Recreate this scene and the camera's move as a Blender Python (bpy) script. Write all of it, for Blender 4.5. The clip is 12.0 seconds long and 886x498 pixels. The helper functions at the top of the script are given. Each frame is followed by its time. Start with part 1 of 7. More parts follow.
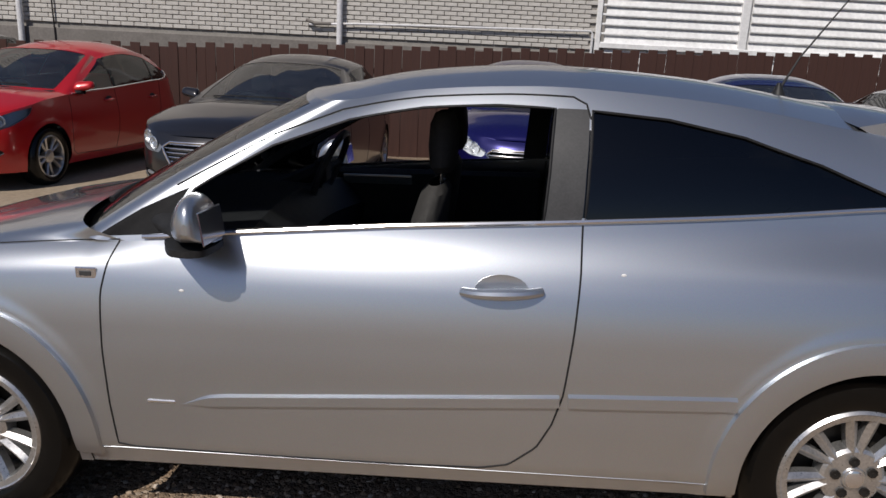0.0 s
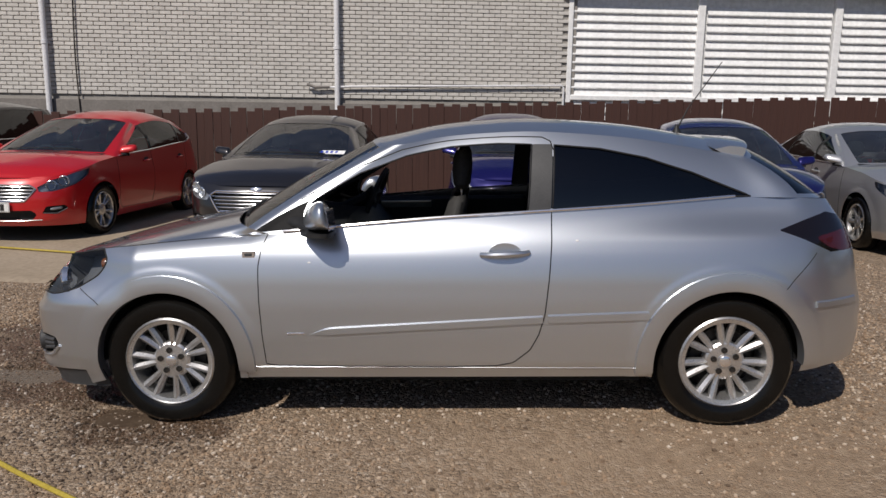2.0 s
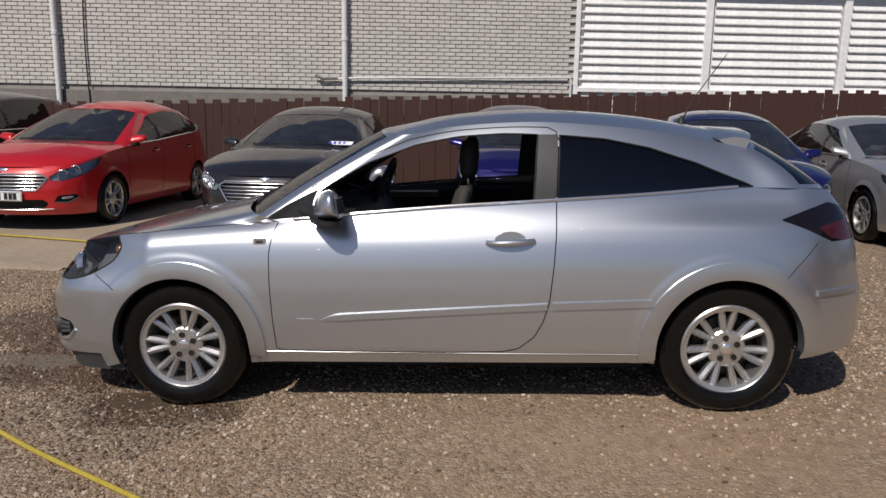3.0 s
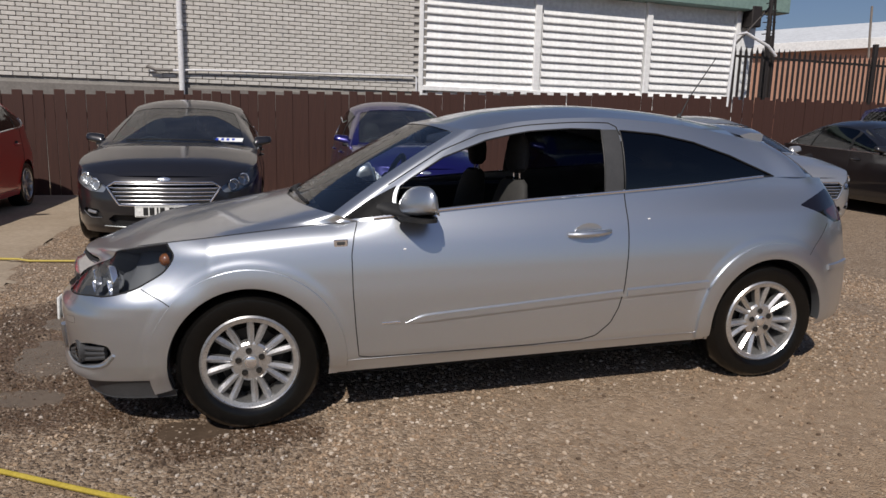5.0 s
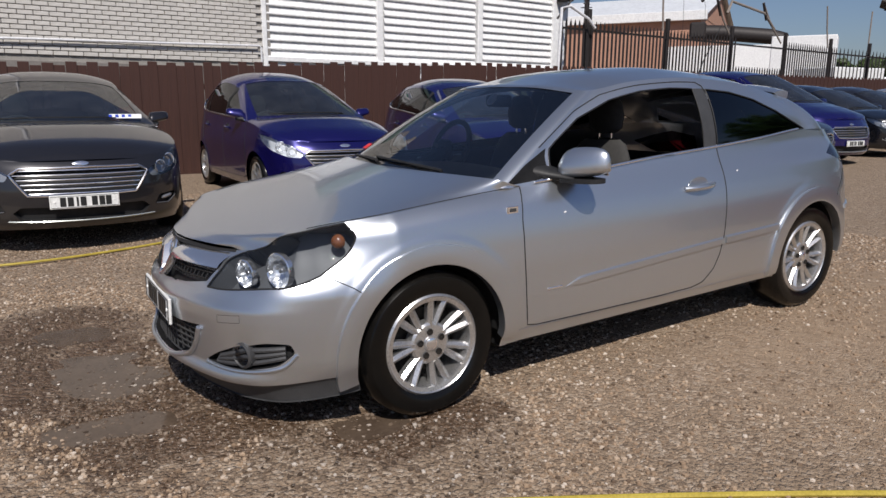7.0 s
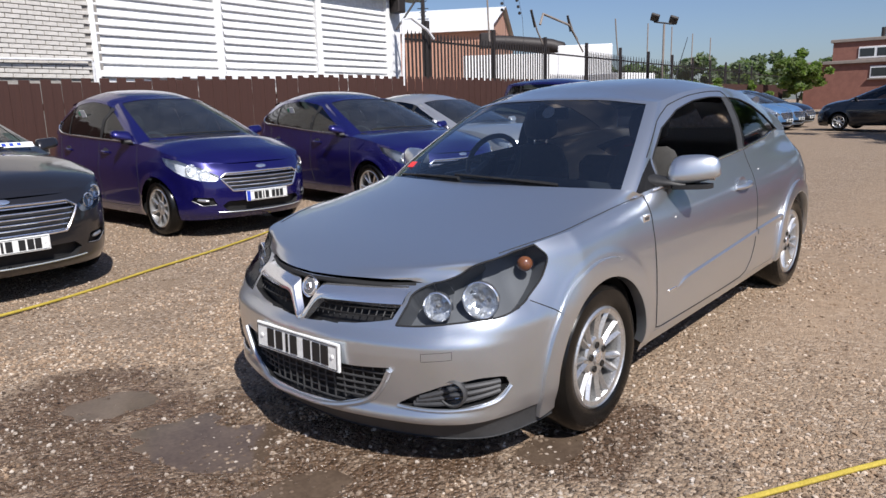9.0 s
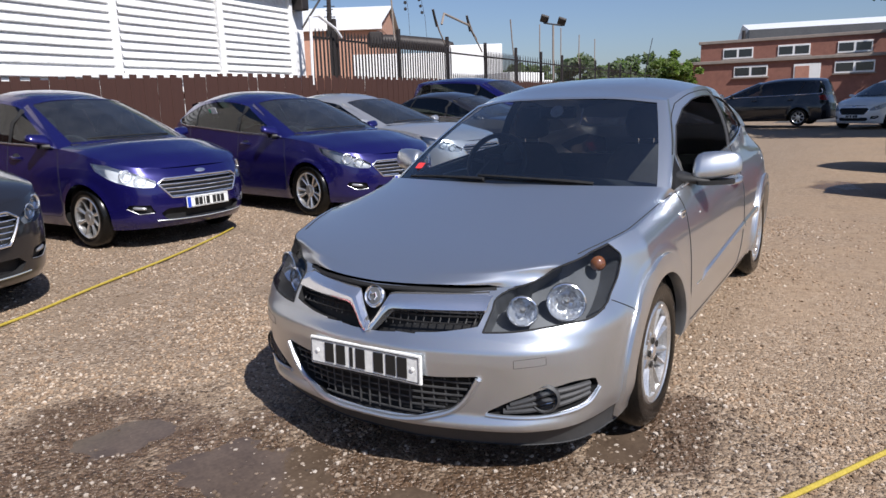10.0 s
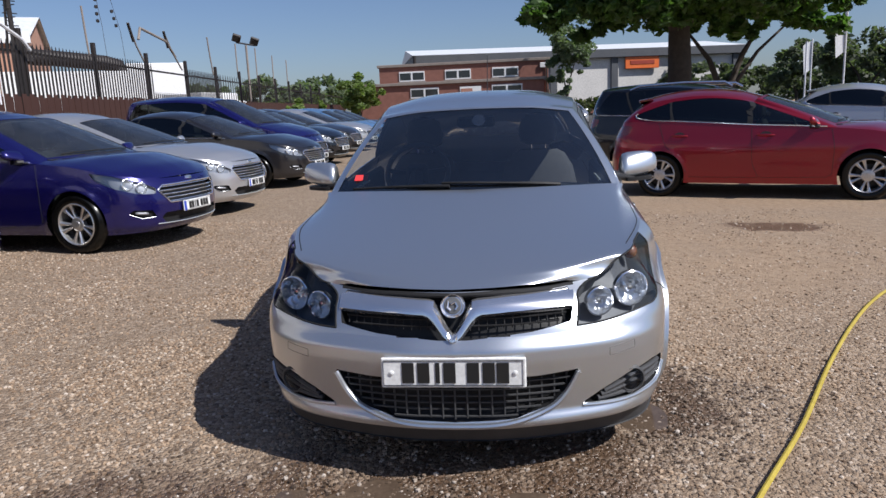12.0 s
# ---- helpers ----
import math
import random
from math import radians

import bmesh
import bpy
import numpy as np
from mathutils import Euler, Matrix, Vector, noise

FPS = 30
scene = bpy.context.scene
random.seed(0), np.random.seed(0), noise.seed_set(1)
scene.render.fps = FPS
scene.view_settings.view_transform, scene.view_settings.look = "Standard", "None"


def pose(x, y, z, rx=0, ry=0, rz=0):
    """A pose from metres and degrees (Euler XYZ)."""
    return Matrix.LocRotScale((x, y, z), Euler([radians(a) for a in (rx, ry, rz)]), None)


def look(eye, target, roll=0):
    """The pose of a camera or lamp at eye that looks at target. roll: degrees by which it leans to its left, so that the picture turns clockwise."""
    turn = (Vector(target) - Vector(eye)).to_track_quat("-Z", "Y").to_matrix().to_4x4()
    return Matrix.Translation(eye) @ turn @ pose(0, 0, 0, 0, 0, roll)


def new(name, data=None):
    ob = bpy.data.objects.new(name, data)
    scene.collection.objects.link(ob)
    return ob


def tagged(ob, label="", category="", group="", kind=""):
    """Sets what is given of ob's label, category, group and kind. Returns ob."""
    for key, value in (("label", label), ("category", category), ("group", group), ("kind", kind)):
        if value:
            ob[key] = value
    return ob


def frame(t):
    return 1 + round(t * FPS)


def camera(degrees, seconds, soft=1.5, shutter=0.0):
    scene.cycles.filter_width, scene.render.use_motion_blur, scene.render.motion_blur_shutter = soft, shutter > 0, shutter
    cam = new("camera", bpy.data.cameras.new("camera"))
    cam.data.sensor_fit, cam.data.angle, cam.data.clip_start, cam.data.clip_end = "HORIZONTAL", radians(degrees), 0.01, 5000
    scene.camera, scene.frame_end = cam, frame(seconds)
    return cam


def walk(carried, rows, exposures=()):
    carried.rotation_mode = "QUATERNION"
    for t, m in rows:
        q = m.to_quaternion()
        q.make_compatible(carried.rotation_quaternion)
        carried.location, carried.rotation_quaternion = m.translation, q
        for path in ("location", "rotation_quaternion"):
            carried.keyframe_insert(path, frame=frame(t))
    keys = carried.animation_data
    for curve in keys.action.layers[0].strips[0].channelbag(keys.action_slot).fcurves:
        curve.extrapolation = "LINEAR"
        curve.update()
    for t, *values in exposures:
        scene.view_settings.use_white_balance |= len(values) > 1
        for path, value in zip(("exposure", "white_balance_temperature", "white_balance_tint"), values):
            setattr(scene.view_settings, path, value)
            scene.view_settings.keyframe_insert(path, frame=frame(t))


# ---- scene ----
cam = camera(64.5, 12.0)
PATH = [
    (0, (0.228, -2.667, 1.445), (0.104, -0.731, 0.962), 2.9),
    (0.5, (0.186, -3.062, 1.44), (0.092, -1.11, 1.015), 3.1),
    (1, (0.175, -3.442, 1.444), (0.023, -1.483, 1.066), 2.1),
    (1.5, (0.105, -3.786, 1.432), (0.01, -1.819, 1.085), 1.6),
    (2, (0.137, -3.978, 1.433), (0.048, -2.009, 1.095), 0.8),
    (2.5, (0.157, -4.046, 1.431), (0.057, -2.079, 1.082), 0.7),
    (3, (0.139, -4.044, 1.424), (0.032, -2.079, 1.064), 1.0),
    (3.5, (-0.041, -4.053, 1.414), (-0.12, -2.088, 1.054), 1.4),
    (3.7, (-0.168, -4.057, 1.406), (-0.208, -2.091, 1.045), 1.0),
    (5.3, (-1.457, -3.824, 1.369), (-0.858, -1.947, 1.025), 2.5),
    (5.5, (-1.599, -3.773, 1.362), (-0.941, -1.915, 1.02), 3.2),
    (6, (-1.968, -3.577, 1.355), (-1.227, -1.767, 0.94), 3.2),
    (6.5, (-2.392, -3.404, 1.317), (-1.449, -1.688, 0.904), 1.1),
    (7, (-2.728, -3.171, 1.299), (-1.692, -1.511, 0.885), 0.3),
    (7.2, (-2.843, -3.084, 1.309), (-1.756, -1.451, 0.918), 0.1),
    (8.8, (-3.694, -2.283, 1.345), (-2.282, -0.923, 0.949), -1.7),
    (9, (-3.801, -2.172, 1.346), (-2.333, -0.872, 0.952), -1.5),
    (9.5, (-4.022, -1.908, 1.358), (-2.442, -0.746, 0.97), -0.8),
    (10, (-4.146, -1.57, 1.367), (-2.49, -0.523, 0.962), -1.8),
    (10.5, (-4.3, -1.23, 1.37), (-2.539, -0.367, 0.982), -1.3),
    (11, (-4.426, -0.895, 1.366), (-2.565, -0.253, 1.011), -2.2),
    (11.5, (-4.471, -0.577, 1.378), (-2.558, -0.124, 1.007), -2.8),
    (12, (-4.578, -0.241, 1.356), (-2.627, -0.016, 0.976), -2.5),
]
walk(cam, [(t, look(eye, target, roll)) for t, eye, target, roll in PATH],
     ((0, -0.52, 6750, 10), (1, -0.46, 6800, 10), (2.5, -0.40, 6850, 10), (5.5, -0.34, 6800, 10), (7, -0.18, 6620, 10), (9, 0.36, 6430, 10), (10.5, 0.38, 6400, 10), (12, 0.24, 6300, 10)))

# ---------------------------------------------------------------- world and sun
SUN = Vector((-0.40, -0.85, 1.0)).normalized()
world = bpy.data.worlds.new("world")
scene.world = world
world.use_nodes = True
wn = world.node_tree
sky = wn.nodes.new("ShaderNodeTexSky")
sky.sky_type = "NISHITA"
sky.sun_disc = False
sky.sun_elevation = math.asin(SUN.z)
sky.sun_rotation = math.atan2(SUN.x, SUN.y)
sky.air_density, sky.dust_density, sky.ozone_density = 1.0, 0.9, 2.0
haze = wn.nodes.new("ShaderNodeMix")
haze.data_type, haze.blend_type = "RGBA", "MULTIPLY"
haze.inputs[0].default_value = 1.0
haze.inputs[7].default_value = (0.86, 0.91, 1.10, 1)
wn.links.new(sky.outputs[0], haze.inputs[6])
wn.links.new(haze.outputs[2], wn.nodes["Background"].inputs[0])
wn.nodes["Background"].inputs[1].default_value = 0.070
sun_data = bpy.data.lights.new("sun", "SUN")
sun_data.energy, sun_data.angle, sun_data.color = 4.9, radians(0.53), (1.0, 0.96, 0.92)
sun = new("sun", sun_data)
sun.matrix_world = look((-20, -40, 50), Vector((-20, -40, 50)) - SUN)


def height(x, y):
    """The ground's height: nearly level, with a low swell under the parked car's tail and a rise to the road."""
    k = min(1.0, max(0.0, (x - 6.0) / 14.0))
    j = min(1.0, max(0.0, (y - 1.5) / 4.0))
    return 0.085 * math.exp(-((x - 1.7) / 2.0) ** 2 - ((y + 0.8) / 2.6) ** 2) + 0.12 * k * k * (3 - 2 * k) + 0.06 * j * j * (3 - 2 * j)


# ---------------------------------------------------------------- mesh helpers
class Geo:
    """Vertices and faces that grow into one mesh."""

    def __init__(self):
        self.v, self.f, self.weld = [], [], False

    def add(self, verts, faces):
        n = len(self.v)
        self.v += [tuple(p) for p in verts]
        self.f += [tuple(n + i for i in f) for f in faces]
        return self

    def box(self, c, s, m=None, ch=0.0):
        """A box with centre c and size s, chamfered by ch, turned by the matrix m."""
        hx, hy, hz = (k / 2 for k in s)
        if ch <= 0:
            vs = [Vector((i * hx, j * hy, k * hz)) for i in (-1, 1) for j in (-1, 1) for k in (-1, 1)]
            fs = [(0, 1, 3, 2), (4, 6, 7, 5), (0, 4, 5, 1), (2, 3, 7, 6), (0, 2, 6, 4), (1, 5, 7, 3)]
        else:
            ch = min(ch, 0.49 * min(s))
            vs, ix = [], {}
            for i in (-1, 1):
                for j in (-1, 1):
                    for k in (-1, 1):
                        for a in range(3):
                            d = [ch, ch, ch]
                            d[a] = 0
                            ix[i, j, k, a] = len(vs)
                            vs.append(Vector((i * (hx - d[0]), j * (hy - d[1]), k * (hz - d[2]))))
            fs = []
            for a in range(3):
                b, c2 = (a + 1) % 3, (a + 2) % 3
                for s1 in (-1, 1):
                    q = []
                    for p, r in ((-1, -1), (1, -1), (1, 1), (-1, 1)):
                        key = [0, 0, 0]
                        key[a], key[b], key[c2] = s1, p, r
                        q.append(ix[(*key, a)])
                    fs.append(q if s1 > 0 else q[::-1])
                for p in (-1, 1):
                    for r in (-1, 1):
                        k0, k1 = [0, 0, 0], [0, 0, 0]
                        k0[a], k1[a] = -1, 1
                        k0[b] = k1[b] = p
                        k0[c2] = k1[c2] = r
                        q = [ix[(*k0, b)], ix[(*k1, b)], ix[(*k1, c2)], ix[(*k0, c2)]]
                        fs.append(q if p * r > 0 else q[::-1])
            for i in (-1, 1):
                for j in (-1, 1):
                    for k in (-1, 1):
                        q = [ix[i, j, k, a] for a in range(3)]
                        fs.append(q if i * j * k > 0 else q[::-1])
        c = Vector(c)
        return self.add([(m @ p if m else p) + c for p in vs], fs)

    def tube(self, path, r, seg=8, closed=False, ends=True):
        """A round bar along a path; r is one radius or one for each point."""
        path = [Vector(p) for p in path]
        n, rings = len(path), []
        up = Vector((0, 0, 1))
        last = None
        for i, p in enumerate(path):
            a = path[(i - 1) % n] if closed or i else p
            b = path[(i + 1) % n] if closed or i < n - 1 else p
            d = (b - a).normalized()
            if last is None:
                s = d.cross(up if abs(d.z) < 0.9 else Vector((1, 0, 0))).normalized()
            else:
                s = (last - d * last.dot(d)).normalized()
            last = s
            t = d.cross(s)
            rr = r[i] if hasattr(r, "__len__") else r
            rings.append([p + (s * math.cos(6.28318 * k / seg) + t * math.sin(6.28318 * k / seg)) * rr for k in range(seg)])
        fs = []
        for i in range(n if closed else n - 1):
            j = (i + 1) % n
            fs += [(i * seg + k, i * seg + (k + 1) % seg, j * seg + (k + 1) % seg, j * seg + k) for k in range(seg)]
        if ends and not closed:
            fs += [tuple(range(seg))[::-1], tuple((n - 1) * seg + k for k in range(seg))]
        return self.add([p for ring in rings for p in ring], fs)

    def lathe(self, prof, m=None, seg=32, cap=False):
        """Points (radius, height) turned about the local z axis."""
        m = m or Matrix()
        vs = [m @ Vector((r * math.cos(6.28318 * k / seg), r * math.sin(6.28318 * k / seg), z)) for r, z in prof for k in range(seg)]
        fs = [(i * seg + k, i * seg + (k + 1) % seg, (i + 1) * seg + (k + 1) % seg, (i + 1) * seg + k) for i in range(len(prof) - 1) for k in range(seg)]
        if cap:
            fs += [tuple((len(prof) - 1) * seg + k for k in range(seg)), tuple(range(seg))[::-1]]
        return self.add(vs, fs)

    def prism(self, poly, depth, m=None, z0=0.0):
        """A plate: a flat outline in local x, y with a depth along local z."""
        m = m or Matrix()
        n = len(poly)
        vs = [m @ Vector((x, y, z0)) for x, y in poly] + [m @ Vector((x, y, z0 + depth)) for x, y in poly]
        return self.add(vs, [tuple(range(n))[::-1], tuple(range(n, 2 * n))] + [(i, (i + 1) % n, n + (i + 1) % n, n + i) for i in range(n)])

    def sheet(self, rows, flip=False):
        """A grid of points, rows by columns."""
        h, w = len(rows), len(rows[0])
        fs = [(i * w + j, i * w + j + 1, (i + 1) * w + j + 1, (i + 1) * w + j) for i in range(h - 1) for j in range(w - 1)]
        return self.add([p for row in rows for p in row], [f[::-1] for f in fs] if flip else fs)

    def mesh(self, name, mat, smooth=True, angle=35, weld=False):
        me = bpy.data.meshes.new(name)
        me.from_pydata(self.v, [], self.f)
        me.validate()
        if weld:
            bm = bmesh.new()
            bm.from_mesh(me)
            bmesh.ops.remove_doubles(bm, verts=bm.verts, dist=0.0004)
            bm.to_mesh(me)
            bm.free()
        me.materials.append(mat)
        if smooth:
            me.polygons.foreach_set("use_smooth", [True] * len(me.polygons))
            me.set_sharp_from_angle(angle=radians(angle))
        me.update()
        return me


def part(name, geo, mat, parent=None, label="", smooth=True, angle=35, m=None):
    """One mesh object, under a thing or a part of it."""
    data = geo.mesh(name, mat, smooth, angle, geo.weld) if isinstance(geo, Geo) else geo
    ob = new(name, data)
    if parent:
        ob.parent = parent
    if m is not None:
        ob.matrix_basis = m
    if label:
        ob["label"] = label
    return ob


def thing(name, m, label, category, group="", kind=""):
    """An Empty at the base of a thing, which parents its parts."""
    ob = new(name)
    ob.empty_display_size = 0.2
    ob.matrix_basis = m
    return tagged(ob, label, category, group, kind)


# ---------------------------------------------------------------- materials
def material(name, colour, rough=0.6, metal=0.0, coat=0.0, spec=0.5):
    m = bpy.data.materials.new(name)
    m.use_nodes = True
    b = m.node_tree.nodes["Principled BSDF"]
    b.inputs["Base Color"].default_value = (*colour, 1)
    b.inputs["Roughness"].default_value = rough
    b.inputs["Metallic"].default_value = metal
    b.inputs["Coat Weight"].default_value = coat
    b.inputs["Coat Roughness"].default_value = 0.04
    b.inputs["Specular IOR Level"].default_value = spec
    return m


def node(m, kind, **ins):
    n = m.node_tree.nodes.new(kind)
    for k, val in ins.items():
        k = k.replace("_", " ")
        n.inputs[k].default_value = val
    return n


def wire(m, a, b):
    m.node_tree.links.new(a, b)


def bsdf(m):
    return m.node_tree.nodes["Principled BSDF"]


def ramp(m, fac, stops):
    r = m.node_tree.nodes.new("ShaderNodeValToRGB")
    e = r.color_ramp.elements
    while len(e) < len(stops):
        e.new(0.5)
    for k, (p, c) in zip(e, stops):
        k.position, k.color = p, (*c, 1)
    wire(m, fac, r.inputs[0])
    return r.outputs[0]


def noise_of(m, scale, detail=4.0, rough=0.6, coords="Object", stretch=(1, 1, 1)):
    tc = m.node_tree.nodes.new("ShaderNodeTexCoord")
    mp = m.node_tree.nodes.new("ShaderNodeMapping")
    mp.inputs["Scale"].default_value = stretch
    wire(m, tc.outputs[coords], mp.inputs[0])
    n = node(m, "ShaderNodeTexNoise", Scale=scale, Detail=detail, Roughness=rough)
    wire(m, mp.outputs[0], n.inputs["Vector"])
    return n.outputs["Fac"]


def mixed(m, fac, a, b, mode="MIX"):
    x = m.node_tree.nodes.new("ShaderNodeMix")
    x.data_type, x.blend_type = "RGBA", mode
    for sock, val in ((x.inputs[0], fac), (x.inputs[6], a), (x.inputs[7], b)):
        if isinstance(val, bpy.types.NodeSocket):
            wire(m, val, sock)
        else:
            sock.default_value = val if not isinstance(val, tuple) else (*val, 1)
    return x.outputs[2]


def bump(m, fac, strength, distance):
    b = node(m, "ShaderNodeBump", Strength=strength, Distance=distance)
    wire(m, fac, b.inputs["Height"])
    wire(m, b.outputs[0], bsdf(m).inputs["Normal"])
    return b


def mottled(name, c1, c2, scale, rough=0.7, bump_d=0.0, fine=None, metal=0.0, coat=0.0, stretch=(1, 1, 1)):
    """Two tones over one another at a coarse and a fine scale."""
    m = material(name, c1, rough, metal, coat)
    a = noise_of(m, scale, 5, 0.6, stretch=stretch)
    f = noise_of(m, fine or scale * 9, 3, 0.6, stretch=stretch)
    col = ramp(m, a, [(0.35, c1), (0.65, c2)])
    col = mixed(m, 0.35, col, ramp(m, f, [(0.3, tuple(k * 0.6 for k in c1)), (0.7, tuple(min(1, k * 1.25) for k in c2))]))
    wire(m, col, bsdf(m).inputs["Base Color"])
    rr = node(m, "ShaderNodeMapRange")
    rr.inputs["To Min"].default_value, rr.inputs["To Max"].default_value = rough * 0.8, min(1, rough * 1.15)
    wire(m, f, rr.inputs[0])
    wire(m, rr.outputs[0], bsdf(m).inputs["Roughness"])
    if bump_d:
        bump(m, f, 0.6, bump_d)
    return m


def paint(name, colour, metal=0.35, rough=0.38, dust_sheen=0.12):
    """Car paint: flakes under a clear coat, with a thin film of dust."""
    m = material(name, colour, rough, metal, 1.0)
    b = bsdf(m)
    b.inputs["Coat Roughness"].default_value = 0.03
    fl = node(m, "ShaderNodeTexVoronoi", Scale=900.0)
    tc = m.node_tree.nodes.new("ShaderNodeTexCoord")
    wire(m, tc.outputs["Object"], fl.inputs["Vector"])
    d = noise_of(m, 2.2, 6, 0.65)
    col = mixed(m, 0.10, colour, fl.outputs["Color"], "OVERLAY")
    film = node(m, "ShaderNodeMapRange")
    film.inputs["From Min"].default_value, film.inputs["From Max"].default_value = 0.35, 0.8
    film.inputs["To Max"].default_value = dust_sheen
    wire(m, d, film.inputs[0])
    col = mixed(m, film.outputs[0], col, (0.30, 0.27, 0.24))
    wire(m, col, b.inputs["Base Color"])
    rr = node(m, "ShaderNodeMapRange")
    rr.inputs["To Min"].default_value, rr.inputs["To Max"].default_value = 0.02, 0.10
    wire(m, d, rr.inputs[0])
    wire(m, rr.outputs[0], b.inputs["Coat Roughness"])
    return m


def glass(name, tint, rough=0.0, ior=1.72, dust_sheen=0.0):
    """Thin tinted glass: a mirror film over a see-through tint, with a thin uneven pale film for dust and painted sky
    sheen.
    """
    m = bpy.data.materials.new(name)
    m.use_nodes = True
    t = m.node_tree
    t.nodes.remove(t.nodes["Principled BSDF"])
    tr = node(m, "ShaderNodeBsdfTransparent", Color=(*tint, 1))
    gl = node(m, "ShaderNodeBsdfGlossy", Roughness=rough)
    fr = node(m, "ShaderNodeFresnel", IOR=ior)
    mx = t.nodes.new("ShaderNodeMixShader")
    wire(m, fr.outputs[0], mx.inputs[0])
    wire(m, tr.outputs[0], mx.inputs[1])
    wire(m, gl.outputs[0], mx.inputs[2])
    last = mx.outputs[0]
    if dust_sheen:
        film = node(m, "ShaderNodeBsdfDiffuse", Color=(0.55, 0.57, 0.60, 1))
        mr = node(m, "ShaderNodeMapRange")
        mr.inputs["From Min"].default_value, mr.inputs["From Max"].default_value = 0.3, 0.75
        mr.inputs["To Min"].default_value, mr.inputs["To Max"].default_value = dust_sheen * 0.6, dust_sheen * 1.5
        wire(m, noise_of(m, 5.0, 5, 0.65), mr.inputs[0])
        over = t.nodes.new("ShaderNodeMixShader")
        wire(m, mr.outputs[0], over.inputs[0])
        wire(m, last, over.inputs[1])
        wire(m, film.outputs[0], over.inputs[2])
        last = over.outputs[0]
    wire(m, last, t.nodes["Material Output"].inputs[0])
    return m


M_SILVER = paint("silver_paint", (0.565, 0.595, 0.635), 0.89, 0.32, 0.0)
M_GREY = paint("graphite_paint", (0.022, 0.021, 0.024), 0.45, 0.28, 0.02)
M_DARK = paint("black_blue_paint", (0.006, 0.007, 0.011), 0.3, 0.27, 0.02)
M_BLUE = paint("deep_blue_paint", (0.010, 0.008, 0.105), 0.5, 0.27, 0.0)
M_RED = paint("bright_red_paint", (0.52, 0.007, 0.011), 0.15, 0.34, 0.01)
M_RUBY = paint("ruby_red_paint", (0.26, 0.002, 0.015), 0.62, 0.28, 0.0)
M_LIGHTSILVER = paint("pale_silver_paint", (0.55, 0.55, 0.56), 0.72, 0.34, 0.02)
M_LIGHTBLUE = paint("light_blue_paint", (0.10, 0.22, 0.42), 0.4, 0.35)
M_WHITEPAINT = paint("white_paint", (0.75, 0.75, 0.75), 0.0, 0.35)
M_TYRE = mottled("tyre_rubber", (0.003, 0.003, 0.003), (0.006, 0.0055, 0.005), 9, 0.24, 0.0002)
bsdf(M_TYRE).inputs["Specular IOR Level"].default_value = 0.30
M_ALLOY = mottled("alloy", (0.55, 0.55, 0.55), (0.68, 0.67, 0.66), 14, 0.30, metal=0.85)
M_DARKMETAL = mottled("dark_metal", (0.012, 0.011, 0.011), (0.03, 0.026, 0.022), 12, 0.6, metal=0.3)
M_CHROME = material("chrome", (0.88, 0.88, 0.90), 0.14, 0.92)
M_BLACKPLASTIC = mottled("black_plastic", (0.014, 0.014, 0.015), (0.026, 0.026, 0.027), 20, 0.5, 0.0003)
M_GREYPLASTIC = mottled("grey_plastic", (0.035, 0.036, 0.038), (0.05, 0.05, 0.052), 16, 0.55, 0.0003)
bsdf(M_BLACKPLASTIC).inputs["Specular IOR Level"].default_value = 0.25
M_SLAT = mottled("fog_slat", (0.040, 0.041, 0.043), (0.055, 0.055, 0.058), 16, 0.55, 0.0003)
M_SAIL = mottled("satin_black", (0.008, 0.008, 0.009), (0.014, 0.014, 0.015), 20, 0.6)
bsdf(M_SAIL).inputs["Specular IOR Level"].default_value = 0.12
M_GAP = material("panel_gap", (0.01, 0.01, 0.011), 0.8)
M_VOID = material("underbody", (0.008, 0.008, 0.008), 0.9)
M_GLASS = glass("clear_glass", (0.84, 0.93, 0.97), 0.0, 2.4, 0.004)
# the strong pale film here paints in the sky's bright reflection
M_SCREEN = glass("tinted_screen", (0.50, 0.58, 0.60), 0.0, 2.3, 0.028)
M_TINT = glass("privacy_glass", (0.05, 0.06, 0.065), 0.07)
M_SIDEGLASS = glass("side_glass", (0.30, 0.34, 0.34))
M_LENS = glass("lamp_lens", (0.90, 0.92, 0.94), 0.0, 1.28)
M_REFLECT = material("lamp_reflector", (0.84, 0.85, 0.86), 0.24, 0.85)
_v = node(M_REFLECT, "ShaderNodeTexVoronoi", Scale=30.0)
wire(M_REFLECT, M_REFLECT.node_tree.nodes.new("ShaderNodeTexCoord").outputs["Object"], _v.inputs["Vector"])
bump(M_REFLECT, _v.outputs["Distance"], 0.8, 0.010)
M_LAMPBRIGHT = material("bright_lamp_housing", (0.78, 0.79, 0.81), 0.36, 0.2)
M_LAMPBODY = material("lamp_housing", (0.100, 0.104, 0.112), 0.52, 0.0)
M_LAMPGREY = material("grey_lamp_housing", (0.38, 0.385, 0.40), 0.28, 0.6)
M_AMBER = material("amber_lens", (0.20, 0.075, 0.035), 0.25, coat=1.0)
M_REDLENS = material("red_lens", (0.16, 0.010, 0.012), 0.12, coat=1.0)
M_DEEPRED = material("deep_red_lens", (0.050, 0.004, 0.006), 0.14, coat=0.5)
M_SMOKE = material("smoked_lens", (0.007, 0.005, 0.006), 0.10, coat=0.4)
M_PLATE = mottled("plate_white", (0.72, 0.72, 0.70), (0.80, 0.80, 0.78), 6, 0.35)
